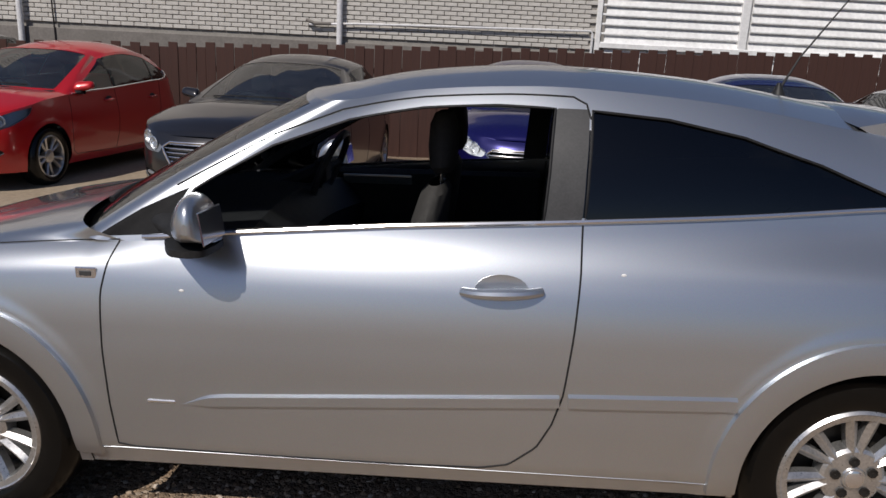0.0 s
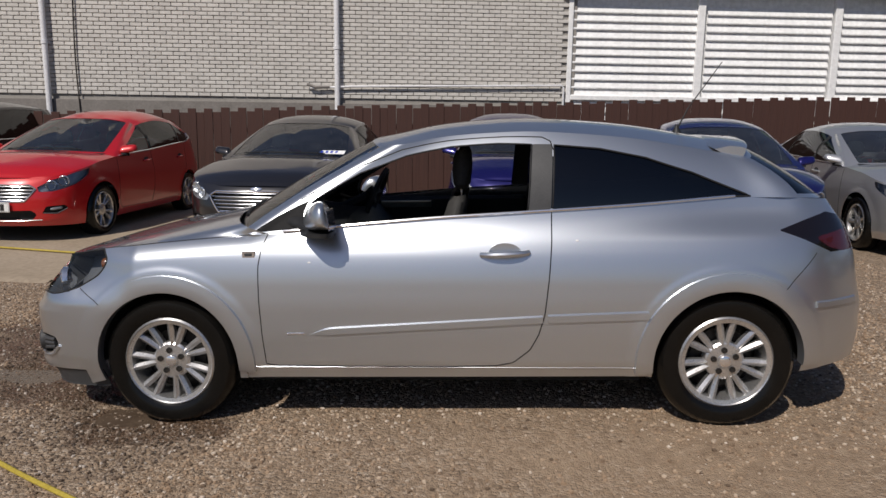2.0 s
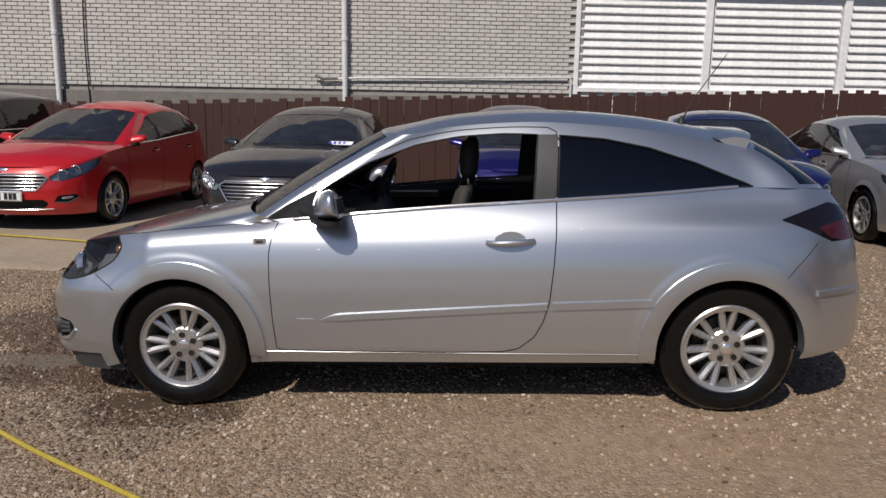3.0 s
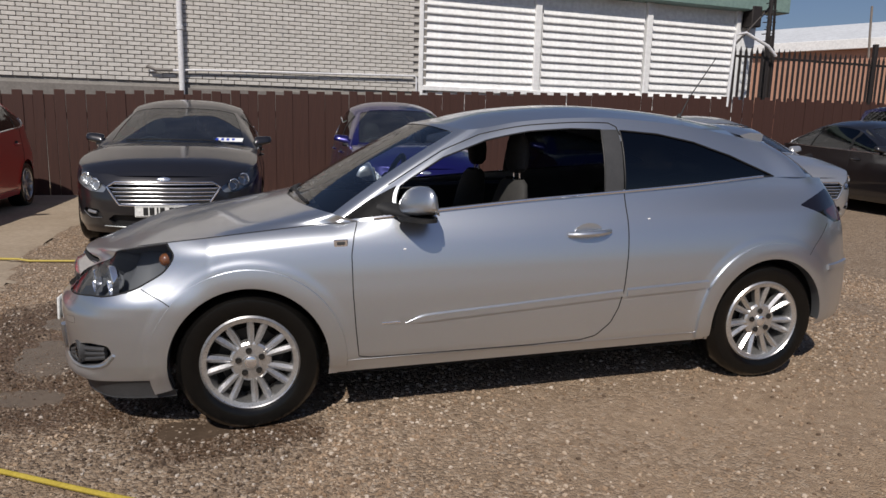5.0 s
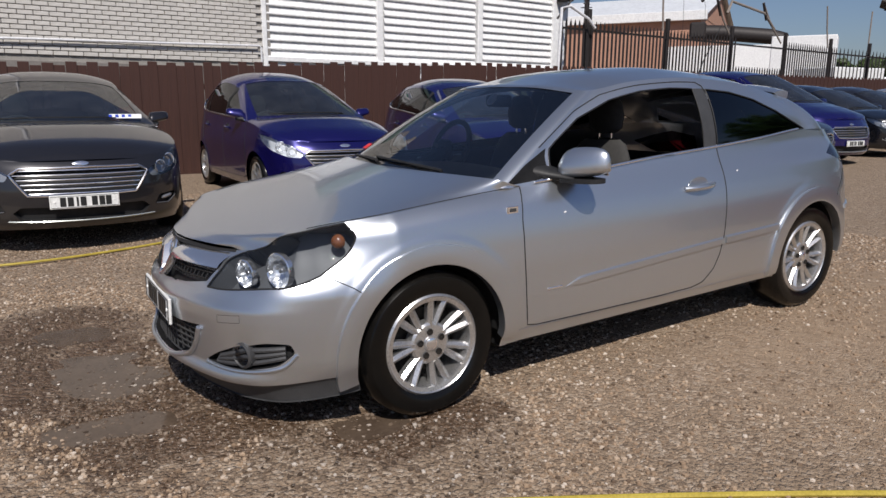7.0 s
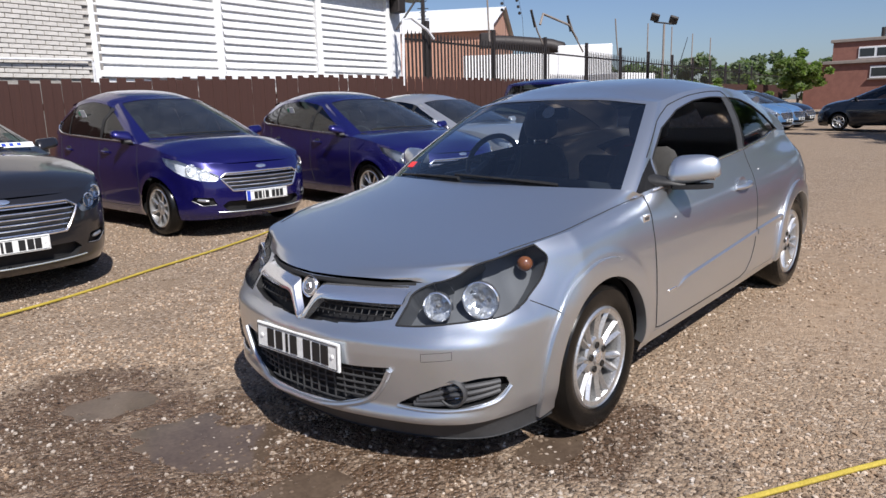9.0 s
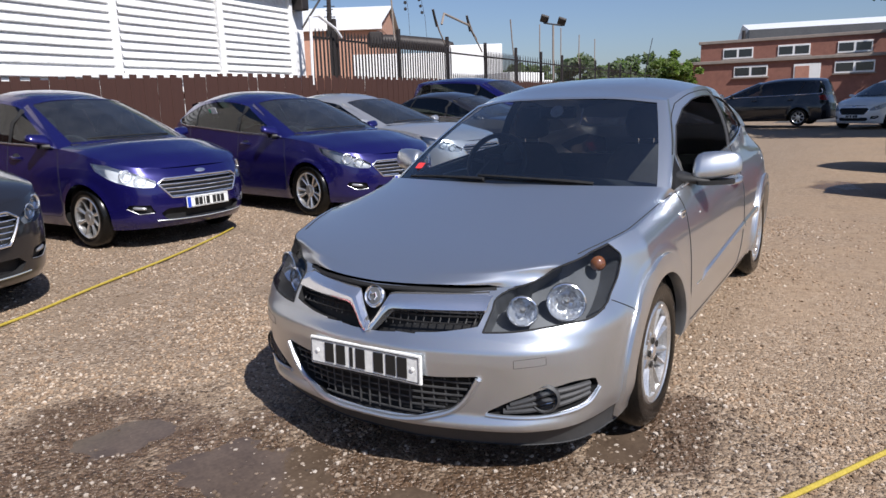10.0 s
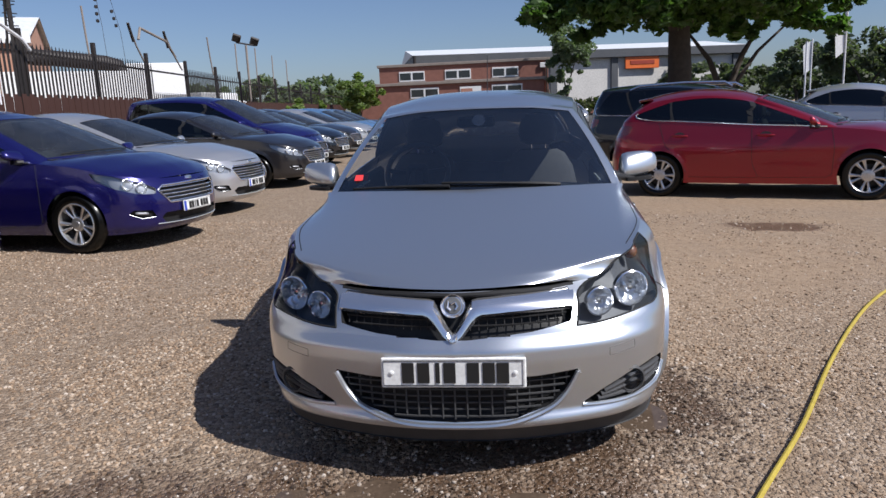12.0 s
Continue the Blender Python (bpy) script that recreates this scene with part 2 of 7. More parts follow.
M_INK = material("plate_black", (0.012, 0.012, 0.012), 0.5)
M_PLATEBLUE = material("plate_blue", (0.02, 0.06, 0.45), 0.4)
M_FABRIC = mottled("seat_fabric", (0.018, 0.018, 0.018), (0.032, 0.031, 0.030), 40, 0.95, 0.001)
M_FABRICPALE = mottled("seat_fabric_pale", (0.032, 0.031, 0.030), (0.048, 0.046, 0.043), 40, 0.95, 0.001)
M_TRIM = mottled("cabin_trim", (0.012, 0.012, 0.013), (0.022, 0.022, 0.023), 30, 0.7, 0.0004)
M_STRIP = material("satin_silver_trim", (0.72, 0.76, 0.72), 0.25, 0.7)
M_PAPER = mottled("paper", (0.78, 0.78, 0.78), (0.86, 0.86, 0.85), 8, 0.8)
M_STICKRED = material("red_sticker", (0.65, 0.04, 0.04), 0.6)
M_GREEN = material("green_sticker", (0.02, 0.35, 0.16), 0.6)


# ---------------------------------------------------------------- ground
def gravel():
    m = material("gravel", (0.2, 0.17, 0.14), 0.9)
    tc = m.node_tree.nodes.new("ShaderNodeTexCoord")
    v = node(m, "ShaderNodeTexVoronoi", Scale=56.0)
    v2 = node(m, "ShaderNodeTexVoronoi", Scale=120.0)
    for n in (v, v2):
        wire(m, tc.outputs["Object"], n.inputs["Vector"])
    big = noise_of(m, 0.35, 6, 0.6)
    mid = noise_of(m, 3.0, 5, 0.65)
    dirt = ramp(m, big, [(0.30, (0.225, 0.162, 0.108)), (0.50, (0.29, 0.212, 0.145)), (0.72, (0.36, 0.275, 0.195))])
    stone = node(m, "ShaderNodeSeparateColor")
    wire(m, v.outputs["Color"], stone.inputs[0])
    st = ramp(m, stone.outputs[0], [(0.0, (0.10, 0.068, 0.046)), (0.30, (0.25, 0.176, 0.117)), (0.7, (0.39, 0.292, 0.206)), (1.0, (0.56, 0.47, 0.385))])
    cover = ramp(m, mid, [(0.34, (0.25, 0.25, 0.25)), (0.54, (1, 1, 1))])
    col = mixed(m, cover, dirt, st)
    col = mixed(m, 0.35, col, ramp(m, v2.outputs["Distance"], [(0.0, (0.40, 0.315, 0.24)), (0.6, (0.18, 0.13, 0.092))]))
    # trodden earth with fewer stones beside and behind the car
    sep = node(m, "ShaderNodeSeparateXYZ")
    wire(m, tc.outputs["Object"], sep.inputs[0])
    worn = None
    for axis, lo, hi in ((0, -1.6, 1.0), (1, 0.4, -1.2)):
        mr = node(m, "ShaderNodeMapRange")
        mr.inputs["From Min"].default_value, mr.inputs["From Max"].default_value = lo, hi
        wire(m, sep.outputs[axis], mr.inputs[0])
        if worn is None:
            worn = mr.outputs[0]
        else:
            mu = m.node_tree.nodes.new("ShaderNodeMath")
            mu.operation = "MULTIPLY"
            wire(m, worn, mu.inputs[0])
            wire(m, mr.outputs[0], mu.inputs[1])
            worn = mu.outputs[0]
    patch = m.node_tree.nodes.new("ShaderNodeMath")
    patch.operation = "MULTIPLY"
    wire(m, worn, patch.inputs[0])
    wire(m, ramp(m, noise_of(m, 1.1, 5, 0.65), [(0.32, (0.25, 0.25, 0.25)), (0.58, (1, 1, 1))]), patch.inputs[1])
    worn = patch.outputs[0]
    earth = ramp(m, noise_of(m, 14, 6, 0.7), [(0.28, (0.215, 0.145, 0.092)), (0.5, (0.335, 0.24, 0.16)), (0.75, (0.44, 0.335, 0.237))])
    most = m.node_tree.nodes.new("ShaderNodeMath")
    most.operation = "MULTIPLY"
    wire(m, worn, most.inputs[0])
    most.inputs[1].default_value = 0.90
    col = mixed(m, most.outputs[0], col, earth)
    col = mixed(m, 1.0, col, (0.96, 0.94, 0.905), "MULTIPLY")
    # damp patches and puddles round the car's nose
    wet = None
    for cx, cy, rx, ry in ((-2.2, -0.25, 0.80, 0.70), (-2.6, 0.55, 0.75, 0.90), (-2.7, 1.25, 0.80, 0.52), (-1.48, -0.86, 0.52, 0.30), (3.1, -2.9, 0.42, 0.62), (7.6, -1.0, 0.9, 0.42)):
        mp = m.node_tree.nodes.new("ShaderNodeMapping")
        mp.inputs["Location"].default_value = (-cx / rx, -cy / ry, 0)
        mp.inputs["Scale"].default_value = (1 / rx, 1 / ry, 0)
        wire(m, tc.outputs["Object"], mp.inputs[0])
        ln = m.node_tree.nodes.new("ShaderNodeVectorMath")
        ln.operation = "LENGTH"
        wire(m, mp.outputs[0], ln.inputs[0])
        mr = node(m, "ShaderNodeMapRange")
        mr.inputs["From Min"].default_value, mr.inputs["From Max"].default_value = 1.25, 0.55
        wire(m, ln.outputs["Value"], mr.inputs[0])
        if wet is None:
            wet = mr.outputs[0]
        else:
            mx = m.node_tree.nodes.new("ShaderNodeMath")
            mx.operation = "MAXIMUM"
            wire(m, wet, mx.inputs[0])
            wire(m, mr.outputs[0], mx.inputs[1])
            wet = mx.outputs[0]
    wn1 = noise_of(m, 2.6, 6, 0.7)
    sm = m.node_tree.nodes.new("ShaderNodeMath")
    sm.operation = "MULTIPLY_ADD"
    wire(m, wet, sm.inputs[0])
    sm.inputs[1].default_value = 1.0
    off = m.node_tree.nodes.new("ShaderNodeMath")
    off.operation = "MULTIPLY_ADD"
    wire(m, wn1, off.inputs[0])
    off.inputs[1].default_value, off.inputs[2].default_value = 2.6, -1.55
    wire(m, off.outputs[0], sm.inputs[2])
    dampness = ramp(m, sm.outputs[0], [(0.28, (0, 0, 0)), (0.62, (1, 1, 1))])
    dark = mixed(m, 1.0, col, (0.48, 0.42, 0.385), "MULTIPLY")
    wire(m, mixed(m, dampness, col, dark), bsdf(m).inputs["Base Color"])
    wire(m, ramp(m, dampness, [(0.0, (0.92, 0.92, 0.92)), (0.7, (0.55, 0.55, 0.55)), (1.0, (0.28, 0.28, 0.28))]), bsdf(m).inputs["Roughness"])
    lump = ramp(m, v.outputs["Distance"], [(0.0, (1, 1, 1)), (0.45, (0.7, 0.7, 0.7)), (0.75, (0.1, 0.1, 0.1))])
    grit = ramp(m, v2.outputs["Distance"], [(0.0, (1, 1, 1)), (0.7, (0.2, 0.2, 0.2))])
    bump(m, mixed(m, most.outputs[0], mixed(m, 0.25, mixed(m, 0.35, lump, grit), mid), mixed(m, 0.6, grit, (0.5, 0.5, 0.5))), 1.0, 0.020)
    return m


M_GRAVEL = gravel()
M_STONE = material("stones", (0.3, 0.25, 0.2), 0.85)
_g = M_STONE.node_tree.nodes.new("ShaderNodeNewGeometry")
wire(M_STONE, ramp(M_STONE, _g.outputs["Random Per Island"], [(0.0, (0.10, 0.066, 0.043)), (0.25, (0.25, 0.168, 0.106)), (0.65, (0.37, 0.265, 0.178)), (0.88, (0.45, 0.355, 0.268)), (1.0, (0.56, 0.48, 0.40))]), bsdf(M_STONE).inputs["Base Color"])


def spaced(lo, hi, fine_lo, fine_hi, fine, grow=1.35):
    out = list(np.arange(fine_lo, fine_hi + 1e-6, fine))
    st, v = fine, fine_hi
    while v < hi:
        st *= grow
        v = min(hi, v + st)
        out.append(v)
    st, v = fine, fine_lo
    while v > lo:
        st *= grow
        v = max(lo, v - st)
        out.insert(0, v)
    return out


# shallow pools before the car's nose and by its front wheel: x, y, radii
POOLS = [(-2.56, 1.12, 0.36, 0.20), (-2.42, 0.42, 0.26, 0.36), (-2.45, -0.22, 0.24, 0.18), (-1.57, -0.77, 0.22, 0.13)]


def pool_depth(x, y):
    """1 in the middle of a pool, 0 at its uneven edge, below 0 outside."""
    d = min(math.hypot((x - a) / rx, (y - b) / ry) for a, b, rx, ry in POOLS)
    return 1.0 - d + 0.60 * noise.noise((x * 3.4, y * 3.4, 3)) + 0.45 * noise.noise((x * 9.0, y * 9.0, 5))


def relief(x, y):
    """The uneven top of the gravel."""
    if abs(x) > 12 or abs(y) > 12:
        return height(x, y)
    q = max(0.0, min(1.0, pool_depth(x, y) * 1.6 + 0.5)) if -3.2 < x < -1.0 and -1.3 < y < 1.7 else 0.0
    return height(x, y) + (0.012 * noise.noise((x * 0.9, y * 0.9, 0)) + 0.006 * noise.noise((x * 3.1, y * 3.1, 4))) * (1 - q) - 0.020 * q * q * (3 - 2 * q)


gx, gy = spaced(-900, 1500, -6, 7, 0.08), spaced(-900, 1200, -5, 8, 0.08)
rows = [[(x, y, relief(x, y)) for y in gy] for x in gx]
ground = part("ground", Geo().sheet(rows, flip=True), M_GRAVEL, None)
tagged(ground, "brown compacted gravel yard with damp patches", "ground", kind="structure")



def apron(x, y):
    """Above 0 on the old concrete before the red car, with a ragged edge."""
    e = 0.16 * noise.noise((x * 1.3, y * 1.3, 7)) + 0.06 * noise.noise((x * 5, y * 5, 8))
    return min(-3.15 - 0.16 * (y - 2.0) * (y < 4) - 0.30 * (y >= 4) + e - x, y - 2.05 - 0.25 * (x + 3.2) * -0.4 + e, x + 13.0, 8.6 - y)


M_CONCRETE = mottled("old_concrete", (0.30, 0.235, 0.165), (0.385, 0.31, 0.23), 1.4, 0.9, 0.002, fine=22)
g, ix = Geo(), {}
xs, ys = np.arange(-13.0, -2.4, 0.09), np.arange(1.6, 8.7, 0.09)
for i, x in enumerate(xs):
    for j, y in enumerate(ys):
        if apron(x + 0.045, y + 0.045) > 0:
            quad = []
            for di, dj in ((0, 0), (1, 0), (1, 1), (0, 1)):
                if (i + di, j + dj) not in ix:
                    px, py = x + 0.09 * di, y + 0.09 * dj
                    ix[i + di, j + dj] = len(g.v)
                    g.v.append((px, py, height(px, py) + 0.016 + 0.003 * noise.noise((px, py, 2)) - (0.022 if apron(px, py) < 0.03 else 0.0)))
                quad.append(ix[i + di, j + dj])
            g.f.append(tuple(quad))
tagged(part("pavement", g, M_CONCRETE, None), "worn beige concrete apron before the parked cars", "pavement", kind="structure")

# muddy water in the pools
M_POOL = mottled("muddy_water", (0.075, 0.052, 0.037), (0.125, 0.090, 0.064), 6, 0.12)
bsdf(M_POOL).inputs["Specular IOR Level"].default_value = 0.32
for a, b, rx, ry in POOLS:
    g = Geo()
    ang = np.linspace(0, 2 * math.pi, 40, endpoint=False)
    g.add([(a, b, height(a, b) - 0.0152)] + [(a + 1.3 * rx * math.cos(k), b + 1.3 * ry * math.sin(k), height(a, b) - 0.0152) for k in ang], [(0, k + 1, (k + 1) % 40 + 1) for k in range(40)])
    tagged(part("puddle", g, M_POOL, None), "shallow muddy puddle on the gravel before the car", "puddle", "puddles", kind="stuff")

# loose stones near the walk
rng = random.Random(7)
pebble = []
for k in range(6):
    vs = [Vector((math.cos(a) * c, math.sin(a) * c, z)) for z, c in ((-0.2, 0.8), (0.45, 0.75)) for a in (0, 1.25, 2.5, 3.8, 5.0)] + [Vector((0, 0, 0.75))]
    vs = [Vector((v.x * rng.uniform(0.7, 1.25), v.y * rng.uniform(0.6, 1.1), v.z * rng.uniform(0.7, 1.1))) for v in vs]
    pebble.append(vs)
PF = [(i, (i + 1) % 5, 5 + (i + 1) % 5, 5 + i) for i in range(5)] + [(5 + i, 5 + (i + 1) % 5, 10) for i in range(5)]
dry_v, dry_f, wet_v, wet_f = [], [], [], []
count = 0
while count < 125000:
    x, y = rng.uniform(-5.5, 4.5), rng.uniform(-3.6, 6.5)
    near = 1.0 if y < 2.2 else 0.45
    cl = noise.noise((x * 1.4, y * 1.4, 9)) * 0.9 + 0.55
    worn = max(0.0, min(1.0, (x + 1.6) / 2.4)) * max(0.0, min(1.0, (0.2 - y) / 1.6))
    if rng.random() > near * (1 - 0.84 * worn) * max(0.12, min(1, cl)):
        continue
    if x < -2.6 and y > 1.6 and apron(x, y) > -0.02 and rng.random() < 0.96:
        continue
    count += 1
    s = 0.0042 + 0.0118 * rng.random() ** 2.4
    a = rng.uniform(0, 6.28)
    ca, sa = math.cos(a) * s, math.sin(a) * s
    z = relief(x, y)
    if -3.2 < x < -1.0 and -1.3 < y < 1.7 and pool_depth(x, y) > 0.3 and rng.random() < 0.3:
        continue
    damp = min(((x - a0) / 0.62) ** 2 + ((y - b0) / 0.55) ** 2 for a0, b0 in ((-1.55, -0.85), (-2.1, -0.2), (-2.5, 0.5), (-2.55, 1.15))) < 0.9 + 0.9 * noise.noise((x * 2.6, y * 2.6, 1))
    verts, faces = (wet_v, wet_f) if damp else (dry_v, dry_f)
    n = len(verts)
    verts += [(x + v.x * ca - v.y * sa, y + v.x * sa + v.y * ca, z + v.z * s) for v in pebble[count % 6]]
    faces += [tuple(n + i for i in f) for f in PF]
M_WETSTONE = material("wet_stones", (0.08, 0.06, 0.045), 0.32)
_g = M_WETSTONE.node_tree.nodes.new("ShaderNodeNewGeometry")
wire(M_WETSTONE, ramp(M_WETSTONE, _g.outputs["Random Per Island"], [(0.0, (0.05, 0.034, 0.023)), (0.5, (0.15, 0.107, 0.075)), (0.85, (0.26, 0.20, 0.15)), (1.0, (0.50, 0.44, 0.38))]), bsdf(M_WETSTONE).inputs["Base Color"])
for vv, ff, mm, nm, lb in ((dry_v, dry_f, M_STONE, "gravel_stones", "loose brown and grey gravel stones"), (wet_v, wet_f, M_WETSTONE, "wet_gravel_stones", "dark wet gravel stones round the puddle")):
    g = Geo()
    g.v, g.f = vv, ff
    tagged(part(nm, g, mm, None, smooth=False), lb, "gravel", kind="stuff")

# ---------------------------------------------------------------- wall, shutters and fences
WALL_A = math.atan2(1.3, 13.18)
WALL = pose(-2.78, 10.9, 0, 0, 0, math.degrees(WALL_A))      # local x runs along the wall, local -y is its face
FENCE = pose(-2.78, 8.9, 0, 0, 0, math.degrees(WALL_A))

M_BRICK = material("painted_brick", (0.5, 0.48, 0.45), 0.8)
_o = M_BRICK.node_tree.nodes.new("ShaderNodeObjectInfo")
_p = M_BRICK.node_tree.nodes.new("ShaderNodeNewGeometry")
_n = noise_of(M_BRICK, 9, 5, 0.7)
_c = ramp(M_BRICK, _p.outputs["Random Per Island"], [(0.0, (0.45, 0.43, 0.40)), (0.5, (0.55, 0.525, 0.49)), (1.0, (0.65, 0.625, 0.585))])
_c = mixed(M_BRICK, 0.35, _c, ramp(M_BRICK, _o.outputs["Random"], [(0.0, (0.47, 0.445, 0.41)), (1.0, (0.64, 0.615, 0.575))]))
wire(M_BRICK, mixed(M_BRICK, 0.4, _c, ramp(M_BRICK, _n, [(0.3, (0.42, 0.395, 0.365)), (0.7, (0.74, 0.715, 0.675))])), bsdf(M_BRICK).inputs["Base Color"])
bump(M_BRICK, _n, 0.5, 0.004)
M_MORTAR = mottled("mortar", (0.25, 0.235, 0.215), (0.32, 0.30, 0.275), 6, 0.95)
M_PLINTH = mottled("plinth", (0.17, 0.155, 0.14), (0.22, 0.20, 0.185), 3, 0.9, 0.003)
M_WHITE = mottled("white_sheet", (0.80, 0.80, 0.80), (0.87, 0.87, 0.86), 1.2, 0.55)
M_FENCE = mottled("stained_board", (0.040, 0.0145, 0.0105), (0.058, 0.022, 0.0155), 5, 0.8, 0.001, stretch=(6, 6, 0.6))
M_STEEL = mottled("dark_steel", (0.018, 0.015, 0.015), (0.035, 0.028, 0.026), 8, 0.6, metal=0.2)
M_PIPE = mottled("white_pipe", (0.66, 0.66, 0.68), (0.76, 0.76, 0.77), 3, 0.45)
M_FASCIA = mottled("green_fascia", (0.16, 0.24, 0.22), (0.20, 0.29, 0.26), 2, 0.5)
M_HOSE = mottled("yellow_hose", (0.36, 0.27, 0.035), (0.48, 0.37, 0.06), 12, 0.5)

wall = part("wall_north", Geo().box((-3.0, 0.20, 2.9), (15.98, 0.30, 5.8)), M_MORTAR, None, m=WALL)
tagged(wall, "pale painted brick wall of a workshop", "wall", kind="structure")
part("plinth", Geo().box((-3.0, 0.03, 0.95), (15.98, 0.10, 1.96), ch=0.01), M_PLINTH, wall, "grey rendered plinth")

for px, r in ((-5.84, 0.055), (0.0, 0.055)):
    p = thing("downpipe", WALL @ pose(px, -0.09, 0), "white plastic downpipe on the brick wall", "pipe", "downpipes")
    part("pipe", Geo().tube([(0, 0, 0.3), (0, 0, 5.6)], r, 14), M_PIPE, p)
    for z in (1.2, 3.04, 4.9):
        part("collar", Geo().lathe([(r, -0.04), (r + 0.012, -0.035), (r + 0.012, 0.035), (r, 0.04)], pose(0, 0, z), 14), M_PIPE, p)
        part("bracket", Geo().box((0, 0.05, z), (0.16, 0.06, 0.03), ch=0.004), M_PIPE, p)
cb = part("wall_cable", Geo().tube([(0.02 * math.sin(z * 1.7), 0, z) for z in np.linspace(0.4, 5.6, 24)], 0.014, 6), M_STEEL, None, m=WALL @ pose(-5.26, -0.035, 0))
tagged(cb, "dark cable run down the brick wall", "cable")
hp = thing("conduit", WALL @ pose(0, -0.06, 0), "thin pale pipe along the wall's foot", "pipe")
part("pipe", Geo().tube([(-0.56, 0, 2.22), (0.3, 0, 2.27), (4.70, 0, 2.36), (4.74, 0, 2.32), (4.74, 0, 1.6)], 0.022, 8), M_PIPE, hp)
part("bracket", Geo().tube([(-0.62, 0.0, 2.30), (-0.45, -0.02, 2.24), (-0.16, 0, 2.25)], 0.03, 7), M_PLINTH, hp)

# louvred white cladding in three bays
clad = part("wall_cladding", Geo().box((9.40, 0.22, 2.6), (9.0, 0.20, 5.0)), M_WHITE, None, m=WALL)
tagged(clad, "white louvred metal wall of the workshop", "wall", kind="structure")
louvre = Geo().sheet([[(-1.36, -0.02, 0.0), (1.36, -0.02, 0.0)], [(-1.36, -0.075, 0.012), (1.36, -0.075, 0.012)], [(-1.36, -0.080, 0.030), (1.36, -0.080, 0.030)], [(-1.36, -0.015, 0.172), (1.36, -0.015, 0.172)]]).mesh("louvre", M_WHITE, angle=20)
for bay in (6.25, 9.14, 12.0):
    for kz in range(14):
        part("louvre", louvre, None, clad, m=pose(bay, 0.12, 1.62 + 0.172 * kz) @ Matrix.Diagonal((1.0 if bay < 11 else 0.93, 1, 1, 1)))
for px, w in ((4.86, 0.10), (7.64, 0.16), (10.62, 0.16), (13.26, 0.12)):
    part("post", Geo().box((px, 0.07, 2.75), (w, 0.14, 3.4), ch=0.01), M_WHITE, clad, "white upright between the louvres")
part("base_rail", Geo().box((9.06, 0.06, 2.12), (8.3, 0.16, 0.10), ch=0.01), M_WHITE, clad)
part("fascia", Geo().box((9.6, 0.0, 4.62), (10.0, 0.50, 0.55), ch=0.02), M_FASCIA, clad, "grey-green metal fascia under the roof")
part("gutter_box", Geo().box((13.55, -0.10, 4.2), (0.30, 0.35, 0.5), ch=0.02), M_STEEL, clad)

# wooden fence with boards of two heights
fence_top = lambda x: 1.80 + 0.034 * min(max(x, -11), 9) + (0.006 * max(0, x - 9))
fence = part("fence_rails", Geo().add([(x, y, fence_top(x) - dz) for x in np.linspace(-11, 60, 72) for y, dz in ((0.06, 0.35), (0.06, 0.45), (0.10, 0.45), (0.10, 0.35))],
                                      [(4 * i + a, 4 * i + (a + 1) % 4, 4 * i + 4 + (a + 1) % 4, 4 * i + 4 + a) for i in range(71) for a in range(4)]), M_FENCE, None, m=FENCE)
tagged(fence, "dark brown stained wooden fence with uneven board tops", "fence", kind="structure")
rb = random.Random(3)
bx, n_b = -10.9, 0
rest = Geo()
boards = {}
while bx < 58:
    tall = n_b % 2 == 0
    hgt = fence_top(bx) - (0.0 if tall else 0.055) + rb.uniform(-0.012, 0.012)
    wd = 0.152 + rb.uniform(-0.006, 0.006)
    lean = rb.uniform(-0.006, 0.006)
    if bx < 14.5:
        me = boards.setdefault(n_b % 5, Geo().box((0, 0, 0.5), (0.148, 0.02, 1.0), ch=0.004).mesh("board", M_FENCE, angle=30))
        part("board", me, None, fence, m=pose(bx, 0.03 + (0.0 if tall else 0.014), 0, 0, math.degrees(lean), 0) @ Matrix.Diagonal((wd / 0.148, 1, hgt, 1)))
    else:
        rest.box((bx, 0.03 + (0 if tall else 0.014), hgt / 2), (wd, 0.02, hgt))
    bx += wd + (0.010 if rb.random() < 0.10 else -0.004)
    n_b += 1
tagged(part("far_boards", rest, M_FENCE, fence, smooth=False), kind="stuff")

# steel palisade fence behind it
pal = part("palisade_rails", Geo().box((36.0, 0.16, 3.02), (48.4, 0.05, 0.05)).box((36.0, 0.16, 1.3), (48.4, 0.05, 0.05)), M_STEEL, None, m=FENCE)
tagged(pal, "dark steel palisade fence with pointed pales", "fence", kind="structure")
pale = Geo().prism([(-0.035, 0.9), (0.035, 0.9), (0.035, 3.18), (0.0, 3.30), (-0.035, 3.18)], 0.012, pose(0, 0, 0, 90, 0, 0)).mesh("pale", M_STEEL, angle=20)
px = 11.75
while px < 50:
    part("pale", pale, None, pal, m=pose(px, 0.12, 0) @ Matrix.Diagonal((1, 1, 0.72 if 19.4 < px < 22.3 else 0.98, 1)))
    px += 0.155 if px < 26 else 0.31
post = Geo().box((0, 0, 1.75), (0.10, 0.10, 3.5), ch=0.008).mesh("fence_post", M_STEEL)
for k in range(12):
    part("fence_post", post, None, pal, m=pose(12.8 + 3.22 * k, 0.19, 0.02))


